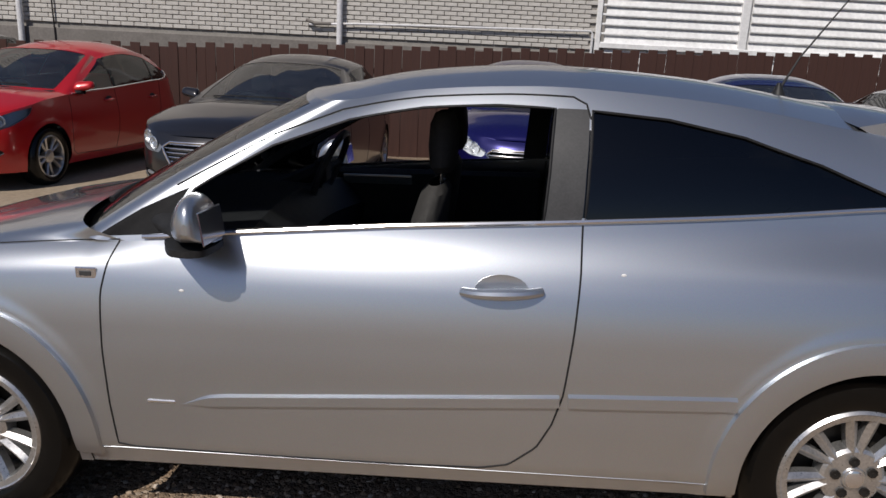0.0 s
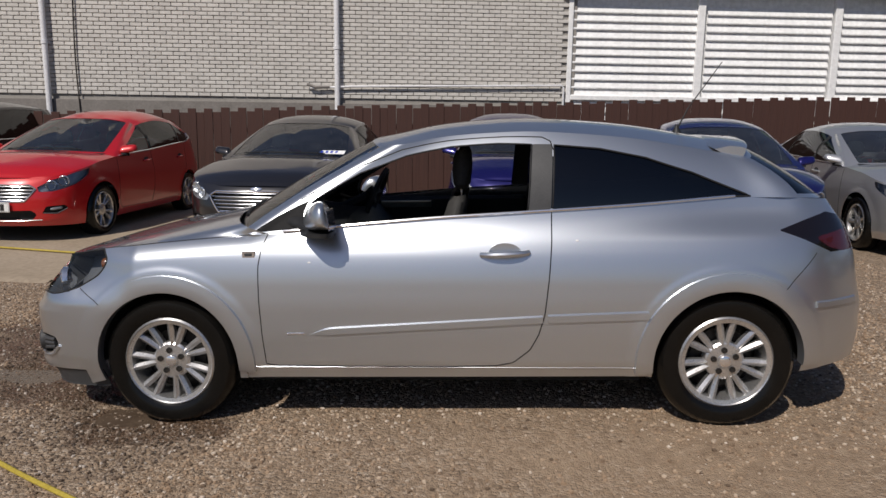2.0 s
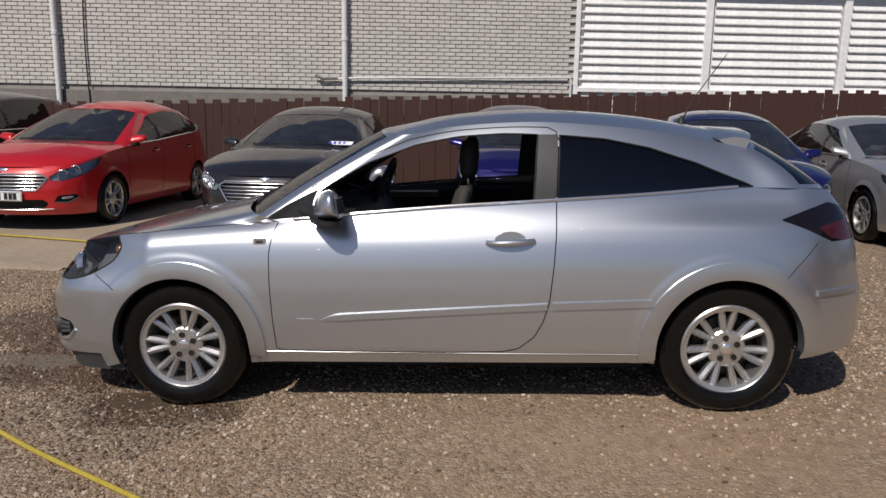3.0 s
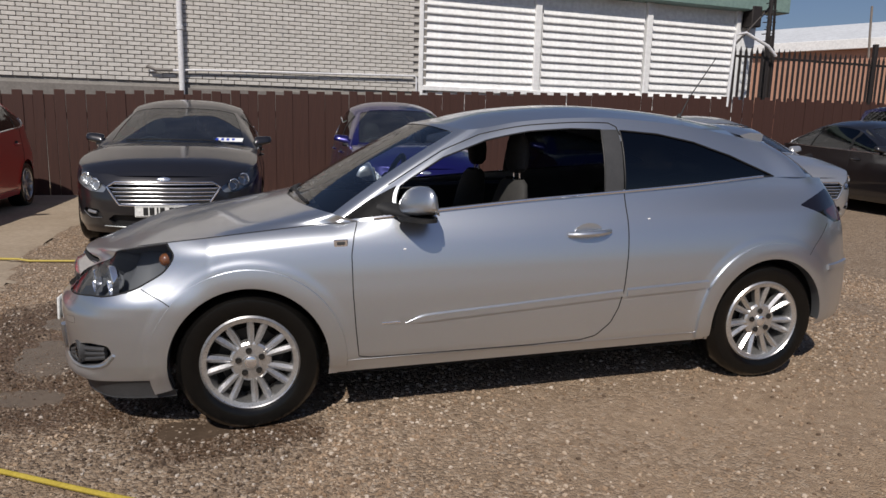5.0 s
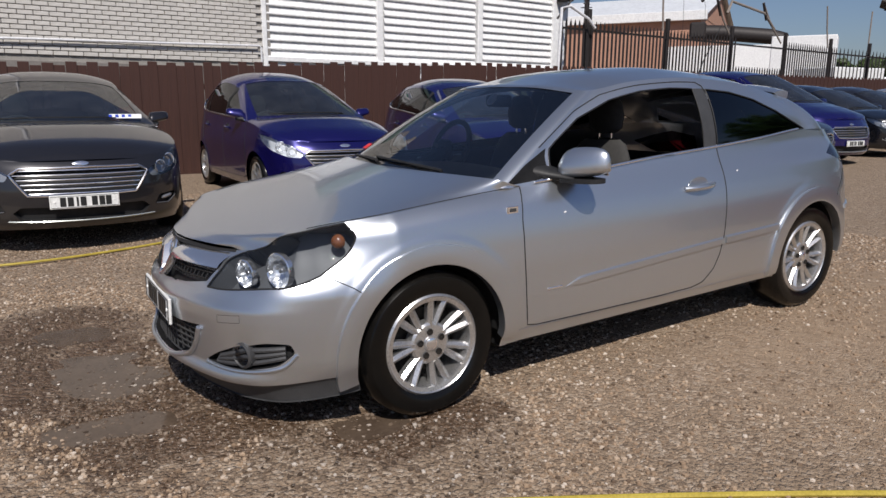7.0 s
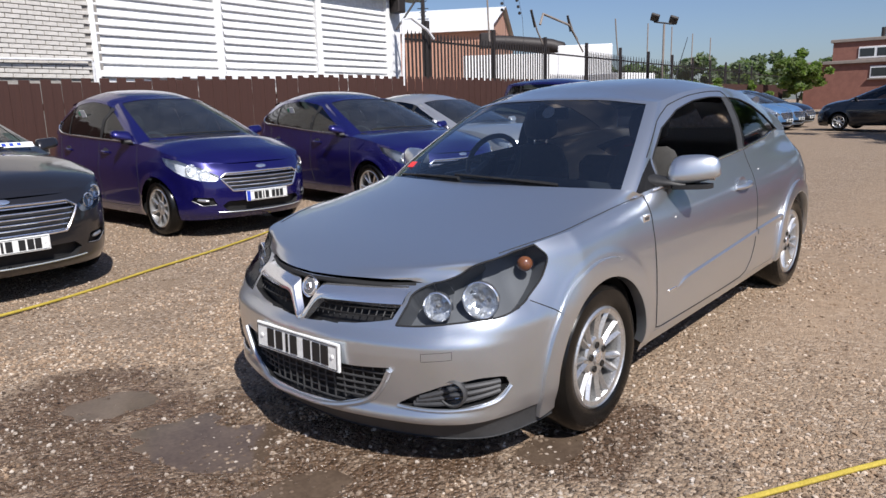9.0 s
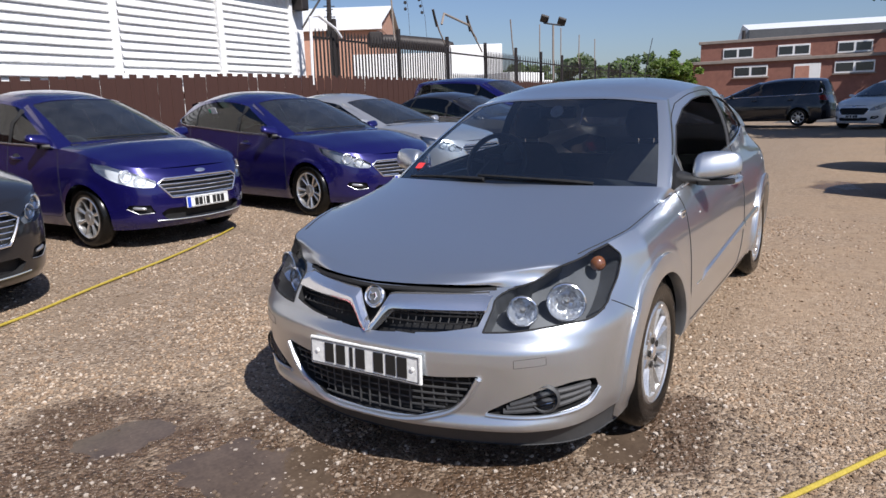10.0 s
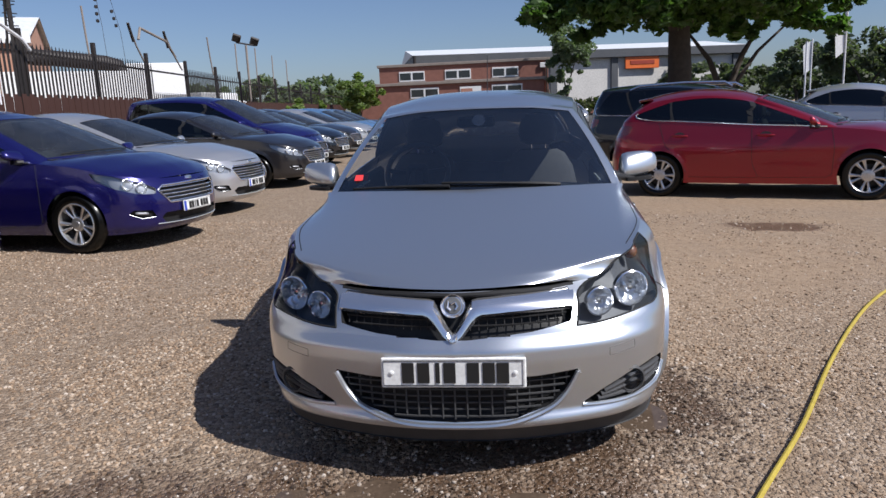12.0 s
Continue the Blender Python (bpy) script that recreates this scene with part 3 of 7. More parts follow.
# ---------------------------------------------------------------- car surfaces
def catmull(pts, t):
    """A smooth curve through the points, at the index t."""
    pts = np.asarray(pts, float)
    t = np.clip(np.asarray(t, float), 0, len(pts) - 1)
    i = np.minimum(t.astype(int), len(pts) - 2)
    f = (t - i)[..., None]
    ext = np.vstack([2 * pts[0] - pts[1], pts, 2 * pts[-1] - pts[-2]])
    a, b, c, d = ext[i], ext[i + 1], ext[i + 2], ext[i + 3]
    return b + 0.5 * f * (c - a + f * (2 * a - 5 * b + 4 * c - d + f * (3 * (b - c) + d - a)))


def table(pairs, blur=0.03):
    """A softened line through pairs (x, value)."""
    xs, ys = np.array(pairs, float).T
    pad = 0.15 * (xs[-1] - xs[0])
    g = np.linspace(xs[0] - pad, xs[-1] + pad, 600)
    v = np.interp(g, xs, ys)
    k = max(3, int(blur * 600) | 1)
    v = np.convolve(np.pad(v, k // 2, mode="edge"), np.ones(k) / k, "valid")
    return lambda x: np.interp(x, g, v)


def inside(poly, p):
    x, y = p[:, 0], p[:, 1]
    r = np.zeros(len(p), bool)
    q = np.roll(poly, 1, 0)
    for (ax, ay), (bx, by) in zip(poly, q):
        if ay != by:
            r ^= ((ay > y) != (by > y)) & (x < (bx - ax) * (y - ay) / (by - ay) + ax)
    return r


def nearest(poly, p):
    a, b = poly, np.roll(poly, -1, 0)
    d = b - a
    t = np.clip(((p[:, None] - a) * d).sum(2) / np.maximum((d * d).sum(1), 1e-12), 0, 1)
    q = a + t[..., None] * d
    k = ((q - p[:, None]) ** 2).sum(2).argmin(1)
    return q[np.arange(len(p)), k]


def rounded(poly, n=4):
    """A closed outline with its corners drawn in a little and its sides divided."""
    poly = np.asarray(poly, float)
    out = []
    for a, b, c in zip(np.roll(poly, 1, 0), poly, np.roll(poly, -1, 0)):
        e0, e1 = b + (a - b) * 0.22, b + (c - b) * 0.22
        for k in range(n + 1):
            f = k / n
            out.append((1 - f) ** 2 * e0 + 2 * f * (1 - f) * b + f * f * e1)
    return np.array(out)


class Skin:
    """One half (y > 0) of a curved surface, on a grid from which panels are cut along outlines."""

    def __init__(self, f, nu, nv, scale, us=None):
        self.f, self.scale = f, np.array(scale)
        u = np.linspace(0, 1, nu + 1) if us is None else us
        v = np.linspace(0, 1, nv + 1)
        self.nu, self.nv = len(u) - 1, nv
        self.U, self.V = (a.copy() for a in np.meshgrid(u, v, indexing="ij"))
        self.label = np.full((self.nu, nv), "body", dtype=object)
        self.fixed = np.zeros((self.nu + 1, nv + 1), bool)
        self.p0 = f(self.U.ravel(), self.V.ravel())

    def at(self, uv):
        uv = np.atleast_2d(np.asarray(uv, float))
        return self.f(uv[:, 0], uv[:, 1])

    def normal(self, uv):
        uv = np.atleast_2d(np.asarray(uv, float))
        h = 2e-3
        lo, hi = np.clip(uv - h, 0, 1), np.clip(uv + h, 0, 1)
        du = self.f(hi[:, 0], uv[:, 1]) - self.f(lo[:, 0], uv[:, 1])
        dv = self.f(uv[:, 0], hi[:, 1]) - self.f(uv[:, 0], lo[:, 1])
        n = np.cross(dv, du)
        return n / np.maximum(np.linalg.norm(n, axis=1), 1e-9)[:, None]

    def locate(self, pts, axes=(0, 2), ur=(0, 1)):
        """The grid coordinates of points that are known in some of their axes."""
        pts, ax = np.asarray(pts, float), list(axes)
        uv0 = np.stack([self.U.ravel(), self.V.ravel()], 1)
        ok = (uv0[:, 0] >= ur[0]) & (uv0[:, 0] <= ur[1])
        d = ((self.p0[ok][None, :, ax] - pts[:, None]) ** 2).sum(2)
        uv = uv0[ok][d.argmin(1)]
        for _ in range(8):
            r = pts - self.at(uv)[:, ax]
            h = 1e-3
            up = np.where(uv[:, :1] > 0.99, -h, h)
            vp = np.where(uv[:, 1:] > 0.99, -h, h)
            ju = (self.at(uv + np.hstack([up, 0 * up])) - self.at(uv))[:, ax] / up
            jv = (self.at(uv + np.hstack([0 * vp, vp])) - self.at(uv))[:, ax] / vp
            a, b, c = (ju * ju).sum(1), (ju * jv).sum(1), (jv * jv).sum(1)
            e, g = (ju * r).sum(1), (jv * r).sum(1)
            det = np.maximum(a * c - b * b, 1e-7)
            uv = np.clip(uv + 0.8 * np.stack([(c * e - b * g) / det, (a * g - b * e) / det], 1), 0, 1)
        return uv

    def cut(self, name, uvpoly, only=None):
        """Names the faces inside the outline, and draws the grid's points onto it."""
        poly = np.asarray(uvpoly) * self.scale
        cen = np.stack([(self.U[1:, 1:] + self.U[:-1, 1:] + self.U[1:, :-1] + self.U[:-1, :-1]) / 4,
                        (self.V[1:, 1:] + self.V[:-1, 1:] + self.V[1:, :-1] + self.V[:-1, :-1]) / 4], 2).reshape(-1, 2) * self.scale
        ins = inside(poly, cen).reshape(self.nu, self.nv)
        cnt = np.zeros((self.nu + 1, self.nv + 1), int)
        tot = np.zeros_like(cnt)
        for a in (0, 1):
            for b in (0, 1):
                cnt[a:self.nu + a, b:self.nv + b] += ins
                tot[a:self.nu + a, b:self.nv + b] += 1
        edge = (cnt > 0) & (cnt < tot) & ~self.fixed
        ix = np.argwhere(edge)
        if len(ix):
            p = np.stack([self.U[edge], self.V[edge]], 1)
            q = nearest(poly, p * self.scale) / self.scale
            far = np.linalg.norm((q - p) * self.scale, axis=1) > 0.06
            q[far] = p[far]
            q[ix[:, 0] == 0, 0], q[ix[:, 0] == self.nu, 0] = 0, 1
            q[ix[:, 1] == 0, 1], q[ix[:, 1] == self.nv, 1] = 0, 1
            self.U[edge], self.V[edge] = q[:, 0], q[:, 1]
            self.fixed[ix[~far][:, 0], ix[~far][:, 1]] = True
        if only:
            ins &= np.isin(self.label, only)
        self.label[ins] = name
        return self

    def panel(self, names, sides=(1, -1), depth=0.0, rim=False, out=None):
        """The named faces as a mesh: depth sets them back, rim closes the step."""
        g = out or Geo()
        g.weld = len(sides) == 2
        names = [names] if isinstance(names, str) else names
        uv = np.stack([self.U.ravel(), self.V.ravel()], 1)
        pos = self.at(uv)
        pos[: self.nv + 1, 1] = 0
        if self.U[-1, 0] == 1:
            pos[-(self.nv + 1):, 1] *= 1
        nor = self.normal(uv) if depth else None
        w = self.nv + 1
        faces = [(i * w + j, (i + 1) * w + j, (i + 1) * w + j + 1, i * w + j + 1) for i, j in np.argwhere(np.isin(self.label, names))]
        if not faces:
            return g
        used = sorted({k for f in faces for k in f})
        new_ix = {k: n for n, k in enumerate(used)}
        inner = pos[used] - (nor[used] * depth if depth else 0)
        count = {}
        for f in faces:
            for a, b in zip(f, f[1:] + f[:1]):
                key = (min(a, b), max(a, b))
                count[key] = None if key in count else (a, b)
        rims = [e for k, e in count.items() if e and not (e[0] < w and e[1] < w)] if rim else []
        for s in sides:
            vs = [(p[0], s * p[1], p[2]) for p in inner]
            fs = [tuple(new_ix[k] for k in (f[::-1] if s > 0 else f)) for f in faces]
            for a, b in rims:
                n = len(vs)
                vs += [(pos[k][0], s * pos[k][1], pos[k][2]) for k in (a, b)]
                fs.append((n, n + 1, new_ix[b], new_ix[a]))
            g.add(vs, fs)
        return g

    def line(self, uv, off=0.0, side=1):
        p = self.at(uv) + self.normal(uv) * off
        p[:, 1] *= side
        return [tuple(k) for k in p]


def dense(uv, n=10):
    uv = np.asarray(uv, float)
    return np.vstack([uv[i] + (uv[i + 1] - uv[i]) * k / n for i in range(len(uv) - 1) for k in range(n)] + [uv[-1:]]).reshape(-1, 2)


class Shape:
    """A car's form out of a few curves: a wrap round its lower body, a bonnet, a glasshouse and a roof."""

    def __init__(self, c, fine=1.0):
        self.c = c
        o = catmull(c["outline"], np.linspace(0, len(c["outline"]) - 1, 1200))
        o[0, 1] = o[-1, 1] = 0
        s = np.r_[0, np.cumsum(np.linalg.norm(np.diff(o, axis=0), axis=1))]
        self.length = s[-1]
        self.ot = s / s[-1]
        self.o = o
        d = np.gradient(o, axis=0)
        n = np.stack([-d[:, 1], d[:, 0]], 1)
        n /= np.linalg.norm(n, axis=1)[:, None]
        self.n = -n * np.sign((-n * [[0, 1]]).sum())
        self.zt, self.zb = table(c["top"], 0.03), table(c["bottom"], 0.04)
        self.fr, self.si, self.re = (table(c[k], b) for k, b in (("front", c.get("crease", 0.06)), ("side", 0.06), ("rear", 0.06)))
        self.hubs = (c["axle_f"], c["axle_r"])
        self.tuck = table(c.get("tuck", [(-2, 0), (2, 0)]), 0.10)
        nu = int(self.length / 0.024 * fine)
        self.low = Skin(self.lower, nu, int(46 * fine) + 4, (self.length, 0.65))
        side_uv = self.low.locate([(x, float(self.zt(x))) for x in c["belt_x"]], (0, 2), (0.22, 1))
        edge = self.lower(side_uv[:, 0], np.ones(len(side_uv)))
        rear_u = np.linspace(side_uv[-1, 0], 1, len(c["rear_knots"]) + 1)[1:]
        rear = self.lower(rear_u, np.ones(len(rear_u)))
        self.base = np.vstack([c["screen_base"], edge, rear])
        self.rail = np.vstack([c["screen_top"], c["rail"], c["rear_knots"]])
        self.k = len(self.base) - 1
        self.house = Skin(self.upper, int(150 * fine), int(34 * fine), (4.2, 0.5))

    def lower(self, u, v):
        u, v = np.asarray(u, float), np.asarray(v, float)
        x, y = np.interp(u, self.ot, self.o[:, 0]), np.interp(u, self.ot, self.o[:, 1])
        nx, ny = np.interp(u, self.ot, self.n[:, 0]), np.interp(u, self.ot, self.n[:, 1])
        zt, zb = self.zt(x), self.zb(x)
        z = zb + (zt - zb) * v
        w = nx * nx
        ins = (1 - w) * self.si(z) + w * np.where(nx < 0, self.fr(z), self.re(z))
        fl = self.c.get("flare", 0.012)
        if "tuck" in self.c:
            q = np.clip((z - 0.88) / 0.14, 0, 1)
            ins = ins + (1 - w) * self.tuck(x) * q * q * (3 - 2 * q)
        if "crest" in self.c:
            d = np.clip(1 - (zt - z) / 0.075, 0, 1)
            ins = ins + self.c["crest"] * d * d * np.clip((-0.66 - x) / 0.25, 0, 1) * np.clip((x + 1.78) / 0.30, 0, 1)
        if "sweep" in self.c:
            q = np.clip((z - 0.58) / 0.20, 0, 1)
            ins = ins + self.c["sweep"] * q * q * (3 - 2 * q) * np.clip(y / 0.46, 0, 1) ** 1.6 * np.clip((-1.45 - x) / 0.30, 0, 1)
        for h in self.hubs:
            r = np.hypot(x - h, z - self.c["hub_z"])
            s = np.clip((self.c["flare_r"] - r) / 0.030, 0, 1)
            ins = ins - fl * s * s * (3 - 2 * s) * np.clip(1.4 * ny * ny - 0.35, 0, 1)
        return np.stack([x - nx * ins, y - ny * ins, z], 1)

    def upper(self, u, v):
        k = np.asarray(u, float) * self.k
        v = np.asarray(v, float)[:, None]
        b, r = catmull(self.base, k), catmull(self.rail, k)
        p = b + (r - b) * v
        mid = (b + r) / 2 - np.array([0.35, 0, 1.0])
        mid[:, 2] = 0.12
        mid /= np.linalg.norm(mid, axis=1)[:, None]
        p = p + mid * (self.c.get("bulge", 0.028) * 4 * v * (1 - v))
        p[:, 1] = np.maximum(p[:, 1], 0)
        return p

    def top_sheet(self, edge, front, back, zc, ns, nt, soft=2.0, ridge=None):
        """A crowned sheet from side edge to centre line; edge(s), front(t) and back(t) are its border."""
        s, t = np.meshgrid(np.linspace(0, 1, ns), np.linspace(0, 1, nt), indexing="ij")
        e, f, b = edge(s.ravel()), front(t.ravel()), back(t.ravel())
        s, t = s.ravel(), t.ravel()
        f0, b0 = front(np.zeros(1))[0], back(np.zeros(1))[0]
        x = e[:, 0] + (f[:, 0] - f0[0]) * (1 - s) + (b[:, 0] - b0[0]) * s
        y = e[:, 1] * ((1 - s) * f[:, 1] / f0[1] + s * b[:, 1] / b0[1])
        q = 1 - (1 - t) ** soft
        z = e[:, 2] + (1 - s) * (f[:, 2] - f0[2]) + s * (b[:, 2] - b0[2]) + zc(s) * q
        if ridge is not None:
            # the height of the centre line, lowered towards the edge
            z = ridge(x) + (e[:, 2] - ridge(e[:, 0])) * (1 - t) ** 2.2
        p = np.stack([x, y, z], 1).reshape(ns, nt, 3)
        for _ in range(25 if ridge is not None else 0):
            m = np.concatenate([p, p[:, -2:-1] * [1, -1, 1]], 1)
            p[1:-1, 1:] += 0.5 * ((m[2:, 1:-1] + m[:-2, 1:-1] + m[1:-1, 2:] + m[1:-1, :-2]) / 4 - p[1:-1, 1:])
        g = Geo()
        full = np.concatenate([p, p[:, -2::-1] * [1, -1, 1]], 1)
        full[:, nt - 1, 1] = 0
        return g.sheet([[tuple(k) for k in row] for row in full], flip=True), p

    def bonnet(self, fine=1.0):
        c = self.c
        uc = self.low.locate([(c["lip_y"], float(self.zt(-9)))], (1, 2), (0, 0.3))[0, 0]
        uw = self.low.locate([(c["belt_x"][0], float(self.zt(c["belt_x"][0])))], (0, 2), (0.1, 0.6))[0, 0]
        one = np.ones_like
        edge = lambda s: self.lower(uc + s * (uw - uc), one(s))
        front = lambda t: self.lower(uc * (1 - t), one(t))
        back = lambda t: catmull(self.base, (1 - t) * 3)
        crown = table(c["bonnet_crown"], 0.1)
        return self.top_sheet(edge, front, back, crown, int(44 * fine), int(24 * fine), 2.4, table(c["ridge"], 0.08) if "ridge" in c else None)

    def roof(self, fine=1.0):
        kr = len(self.c["screen_top"]) + len(self.c["rail"]) - 1
        edge = lambda s: catmull(self.rail, 2 + s * (kr - 2))
        front = lambda t: catmull(self.rail, (1 - t) * 2)
        back = lambda t: catmull(self.rail, kr + t * (self.k - kr))
        h = self.c["roof_crown"]
        return self.top_sheet(edge, front, back, lambda s: h * np.sin(np.pi * np.clip(s, 0, 1)) ** 0.6, int(40 * fine), int(20 * fine), 2.2)


# ---------------------------------------------------------------- car parts
def wheel_meshes(name, r, rim_r, width, pairs, twin, spoke_w, mat=None, dagger=False):
    """The meshes of one road wheel about the local y axis, whose outer face looks to -y."""
    mat = mat or M_ALLOY
    turn = Matrix.Rotation(math.pi / 2, 4, "X")
    w = width / 2
    g = Geo().lathe([(rim_r - 0.004, w - 0.012), (rim_r + 0.012, w), (rim_r + 0.045, w + 0.008), (r - 0.03, w + 0.003), (r - 0.008, w - 0.02), (r, w - 0.05),
                     (r, -w + 0.05), (r - 0.01, -w + 0.02), (rim_r, -w)], turn, 56)
    tyre = g.mesh("tyre", M_TYRE, angle=30)
    flange = 0.026 if dagger else 0.014
    g = Geo().lathe([(rim_r + 0.004, w - 0.006), (rim_r - 0.004, w + 0.001), (rim_r - 0.009, w - 0.004), (rim_r - flange, w - 0.008), (rim_r - flange - 0.005, w - 0.03), (rim_r - 0.032, -w + 0.02)], turn, 56)
    hub_r = 0.086 if dagger else 0.074
    for k in range(pairs):
        for side in ((-1, 1) if twin else (0,)):
            a = 2 * math.pi * k / pairs
            rows = []
            for f in ((0, 0.2, 0.45, 0.7, 0.88, 0.96, 1.0) if dagger else (0, 0.25, 0.5, 0.75, 1.0)):
                if dagger:
                    rr = hub_r - 0.014 + f * (rim_r - hub_r + 0.008)
                    off = side * (0.0095 + 0.0275 * f)
                    half = float(np.interp(f, [0, 0.25, 0.6, 0.85, 0.95, 1.0], [0.0115, 0.0145, 0.0165, 0.0150, 0.0095, 0.0010]))
                    y = -(w - 0.022 + 0.020 * f - 0.012 * f * (1 - f))
                    ring = ((-1.0, 0.040), (-1.0, 0.013), (-0.12, 0.0), (0.12, 0.0), (1.0, 0.013), (1.0, 0.040))
                else:
                    rr = hub_r - 0.012 + f * (rim_r - hub_r - 0.002)
                    off = side * (0.0090 + 0.040 * f)
                    half = spoke_w * (0.50 + 0.16 * f + (0.45 * f ** 6))
                    y = -(w - 0.027 + 0.019 * f - 0.010 * f * (1 - f))
                    ring = ((-1.0, 0.036), (-1.0, 0.010), (-0.25, 0.0), (0.25, 0.0), (1.0, 0.010), (1.0, 0.036))
                row = []
                for q, dy in ring:
                    tt = off + q * half
                    row.append((rr * math.cos(a) - tt * math.sin(a), y + dy, rr * math.sin(a) + tt * math.cos(a)))
                rows.append(row)
            g.sheet(rows, flip=True)
    g.lathe([(0.001, w - 0.016), (0.032, w - 0.016), (0.036, w - 0.021), (hub_r - 0.006, w - 0.0245), (hub_r + 0.004, w - 0.032), (hub_r + 0.006, w - 0.075)], turn, 28)
    rim = g.mesh("rim", mat, angle=30)
    disc = Geo().lathe([(0.02, w - 0.09), (rim_r * 0.66, w - 0.095), (rim_r * 0.66, w - 0.115), (rim_r - 0.02, w - 0.15), (rim_r - 0.02, -w)], turn, 36).mesh("brake_disc", M_DARKMETAL)
    bolt = Geo().lathe([(0.0145, 0.0), (0.0145, 0.006), (0.010, 0.0065), (0.0095, 0.003), (0.0005, 0.003)], turn, 8).mesh("bolt", M_DARKMETAL)
    cap = Geo().lathe([(0.027, 0), (0.026, 0.005), (0.018, 0.008), (0.0005, 0.009)], turn, 20).mesh("hub_cap", M_CHROME)
    return tyre, rim, disc, bolt, cap, w


def add_wheels(root, spec, meshes, detail=True):
    tyre, rim, disc, bolt, cap, w = meshes
    for x in (spec["axle_f"], spec["axle_r"]):
        for s in (-1, 1):
            spin = radians(13 if x > 0 else 25)
            m = pose(x, s * spec["wheel_y"], spec["hub_z"], 0, 0, 0 if s < 0 else 180) @ Matrix.Rotation(spin, 4, "Y")
            wh = part("wheel", tyre, None, root, m=m)
            part("rim", rim, None, wh, "silver alloy rim")
            part("brake_disc", disc, None, wh, "dark brake disc behind the spokes")
            if detail:
                for k in range(5):
                    a = 2 * math.pi * k / 5 + radians(24) + spin
                    part("bolt", bolt, None, wh, m=pose(0.053 * math.cos(a), -(w - 0.0205), 0.053 * math.sin(a)))
                part("hub_cap", cap, None, wh, m=pose(0, -(w - 0.018), 0))


def plate(root, x, z, turn=0.0, blue=False, y=0.0):
    """A number plate whose characters are plain bars."""
    p = part("number_plate", Geo().box((0, 0, 0), (0.012, 0.52, 0.112), ch=0.004), M_PLATE, root, "white number plate with dark bars", m=pose(x, y, z, 0, turn, 0))
    g = Geo().tube([(-0.008, a, b) for a, b in ((-0.25, -0.046), (0.25, -0.046), (0.25, 0.046), (-0.25, 0.046))], 0.0016, 4, closed=True)
    part("border", g, M_INK, p)
    xs = [0.162, 0.106, 0.055, 0.012, -0.072, -0.128, -0.178] if not blue else [0.145, 0.095, 0.050, 0.005, -0.075, -0.128, -0.180]
    for k, a in enumerate(xs):
        ww = 0.016 if k == 2 else 0.044
        part("bar", Geo().box((-0.0075, a, 0), (0.004, ww, 0.076), ch=0.0015), M_INK, p)
    if blue:
        part("band", Geo().box((-0.0075, 0.235, 0), (0.004, 0.04, 0.104), ch=0.001), M_PLATEBLUE, p)
    else:
        for a in (0.222, -0.222):
            part("screw_cap", Geo().lathe([(0.009, 0), (0.008, 0.004), (0.0004, 0.006)], pose(-0.006, a, 0, 0, -90, 0), 12), M_PLATE, p)
    return p


def mirror_unit(root, x, y, z, s, mat, size=1.0, long=1.0):
    """A door mirror: housing, foot and glass."""
    def sect(f):
        # outline across the housing: f from the door outwards
        ring = [(0.034, -0.040), (0.0, -0.052), (-0.05, -0.054), (-0.088, -0.038), (-0.094, -0.008), (-0.078, 0.030), (-0.050, 0.062), (-0.016, 0.082), (0.020, 0.082), (0.036, 0.066), (0.040, 0.010), (0.034, -0.040)]
        ring = catmull(ring, np.linspace(0, len(ring) - 1, 28, endpoint=False))
        return [(px * (1 - 0.30 * f) * size, (pz * (1 - 0.26 * f ** 1.3) + 0.012 * f) * size - 0.004) for px, pz in ring]
    rows = []
    for f in (0, 0.02, 0.08, 0.2, 0.4, 0.6, 0.8, 0.92, 0.98, 1.0):
        k = {0: 0.62, 0.02: 0.84, 0.08: 0.97, 0.92: 0.88, 0.98: 0.66, 1.0: 0.40}.get(f, 1.0)
        row = [(x + 0.030 * f + px * k, s * (y + 0.235 * size * long * f), z + pz * k + 0.024 * f) for px, pz in sect(f)]
        rows.append(row + row[:1])
    g = Geo().sheet(rows, flip=s < 0)
    g.add(rows[0][:-1], [tuple(range(28))]).add(rows[-1][:-1], [tuple(range(28))])
    mi = part("door_mirror", g, mat, root, "painted door mirror")
    gl = Geo().prism([(0.060 * size * math.cos(a), 0.080 * size * math.sin(a)) for a in np.linspace(0, 2 * math.pi, 20, endpoint=False)], 0.004,
                     pose(x + 0.040 * size, s * (y + 0.10 * size), z + 0.012, 0, 90, 0) @ Matrix.Diagonal((0.85, 1, 1, 1)))
    part("mirror_glass", gl, M_CHROME, mi, "mirror glass")
    foot = Geo().sheet([[(x + px * k + dx, s * yy, z + pz) for px, pz in ((-0.07, -0.070), (0.05, -0.070), (0.055, -0.050), (0.05, -0.028), (-0.075, -0.028), (-0.085, -0.050), (-0.07, -0.070))]
                for yy, k, dx in ((y - 0.09, 1.15, -0.05), (y - 0.02, 1.0, -0.02), (y + 0.06 * size, 0.95, 0.0), (y + 0.10 * size, 0.75, 0.01), (y + 0.105 * size, 0.3, 0.01))], flip=s < 0)
    part("mirror_foot", foot, M_BLACKPLASTIC, mi, "black plastic mirror foot")
    return mi


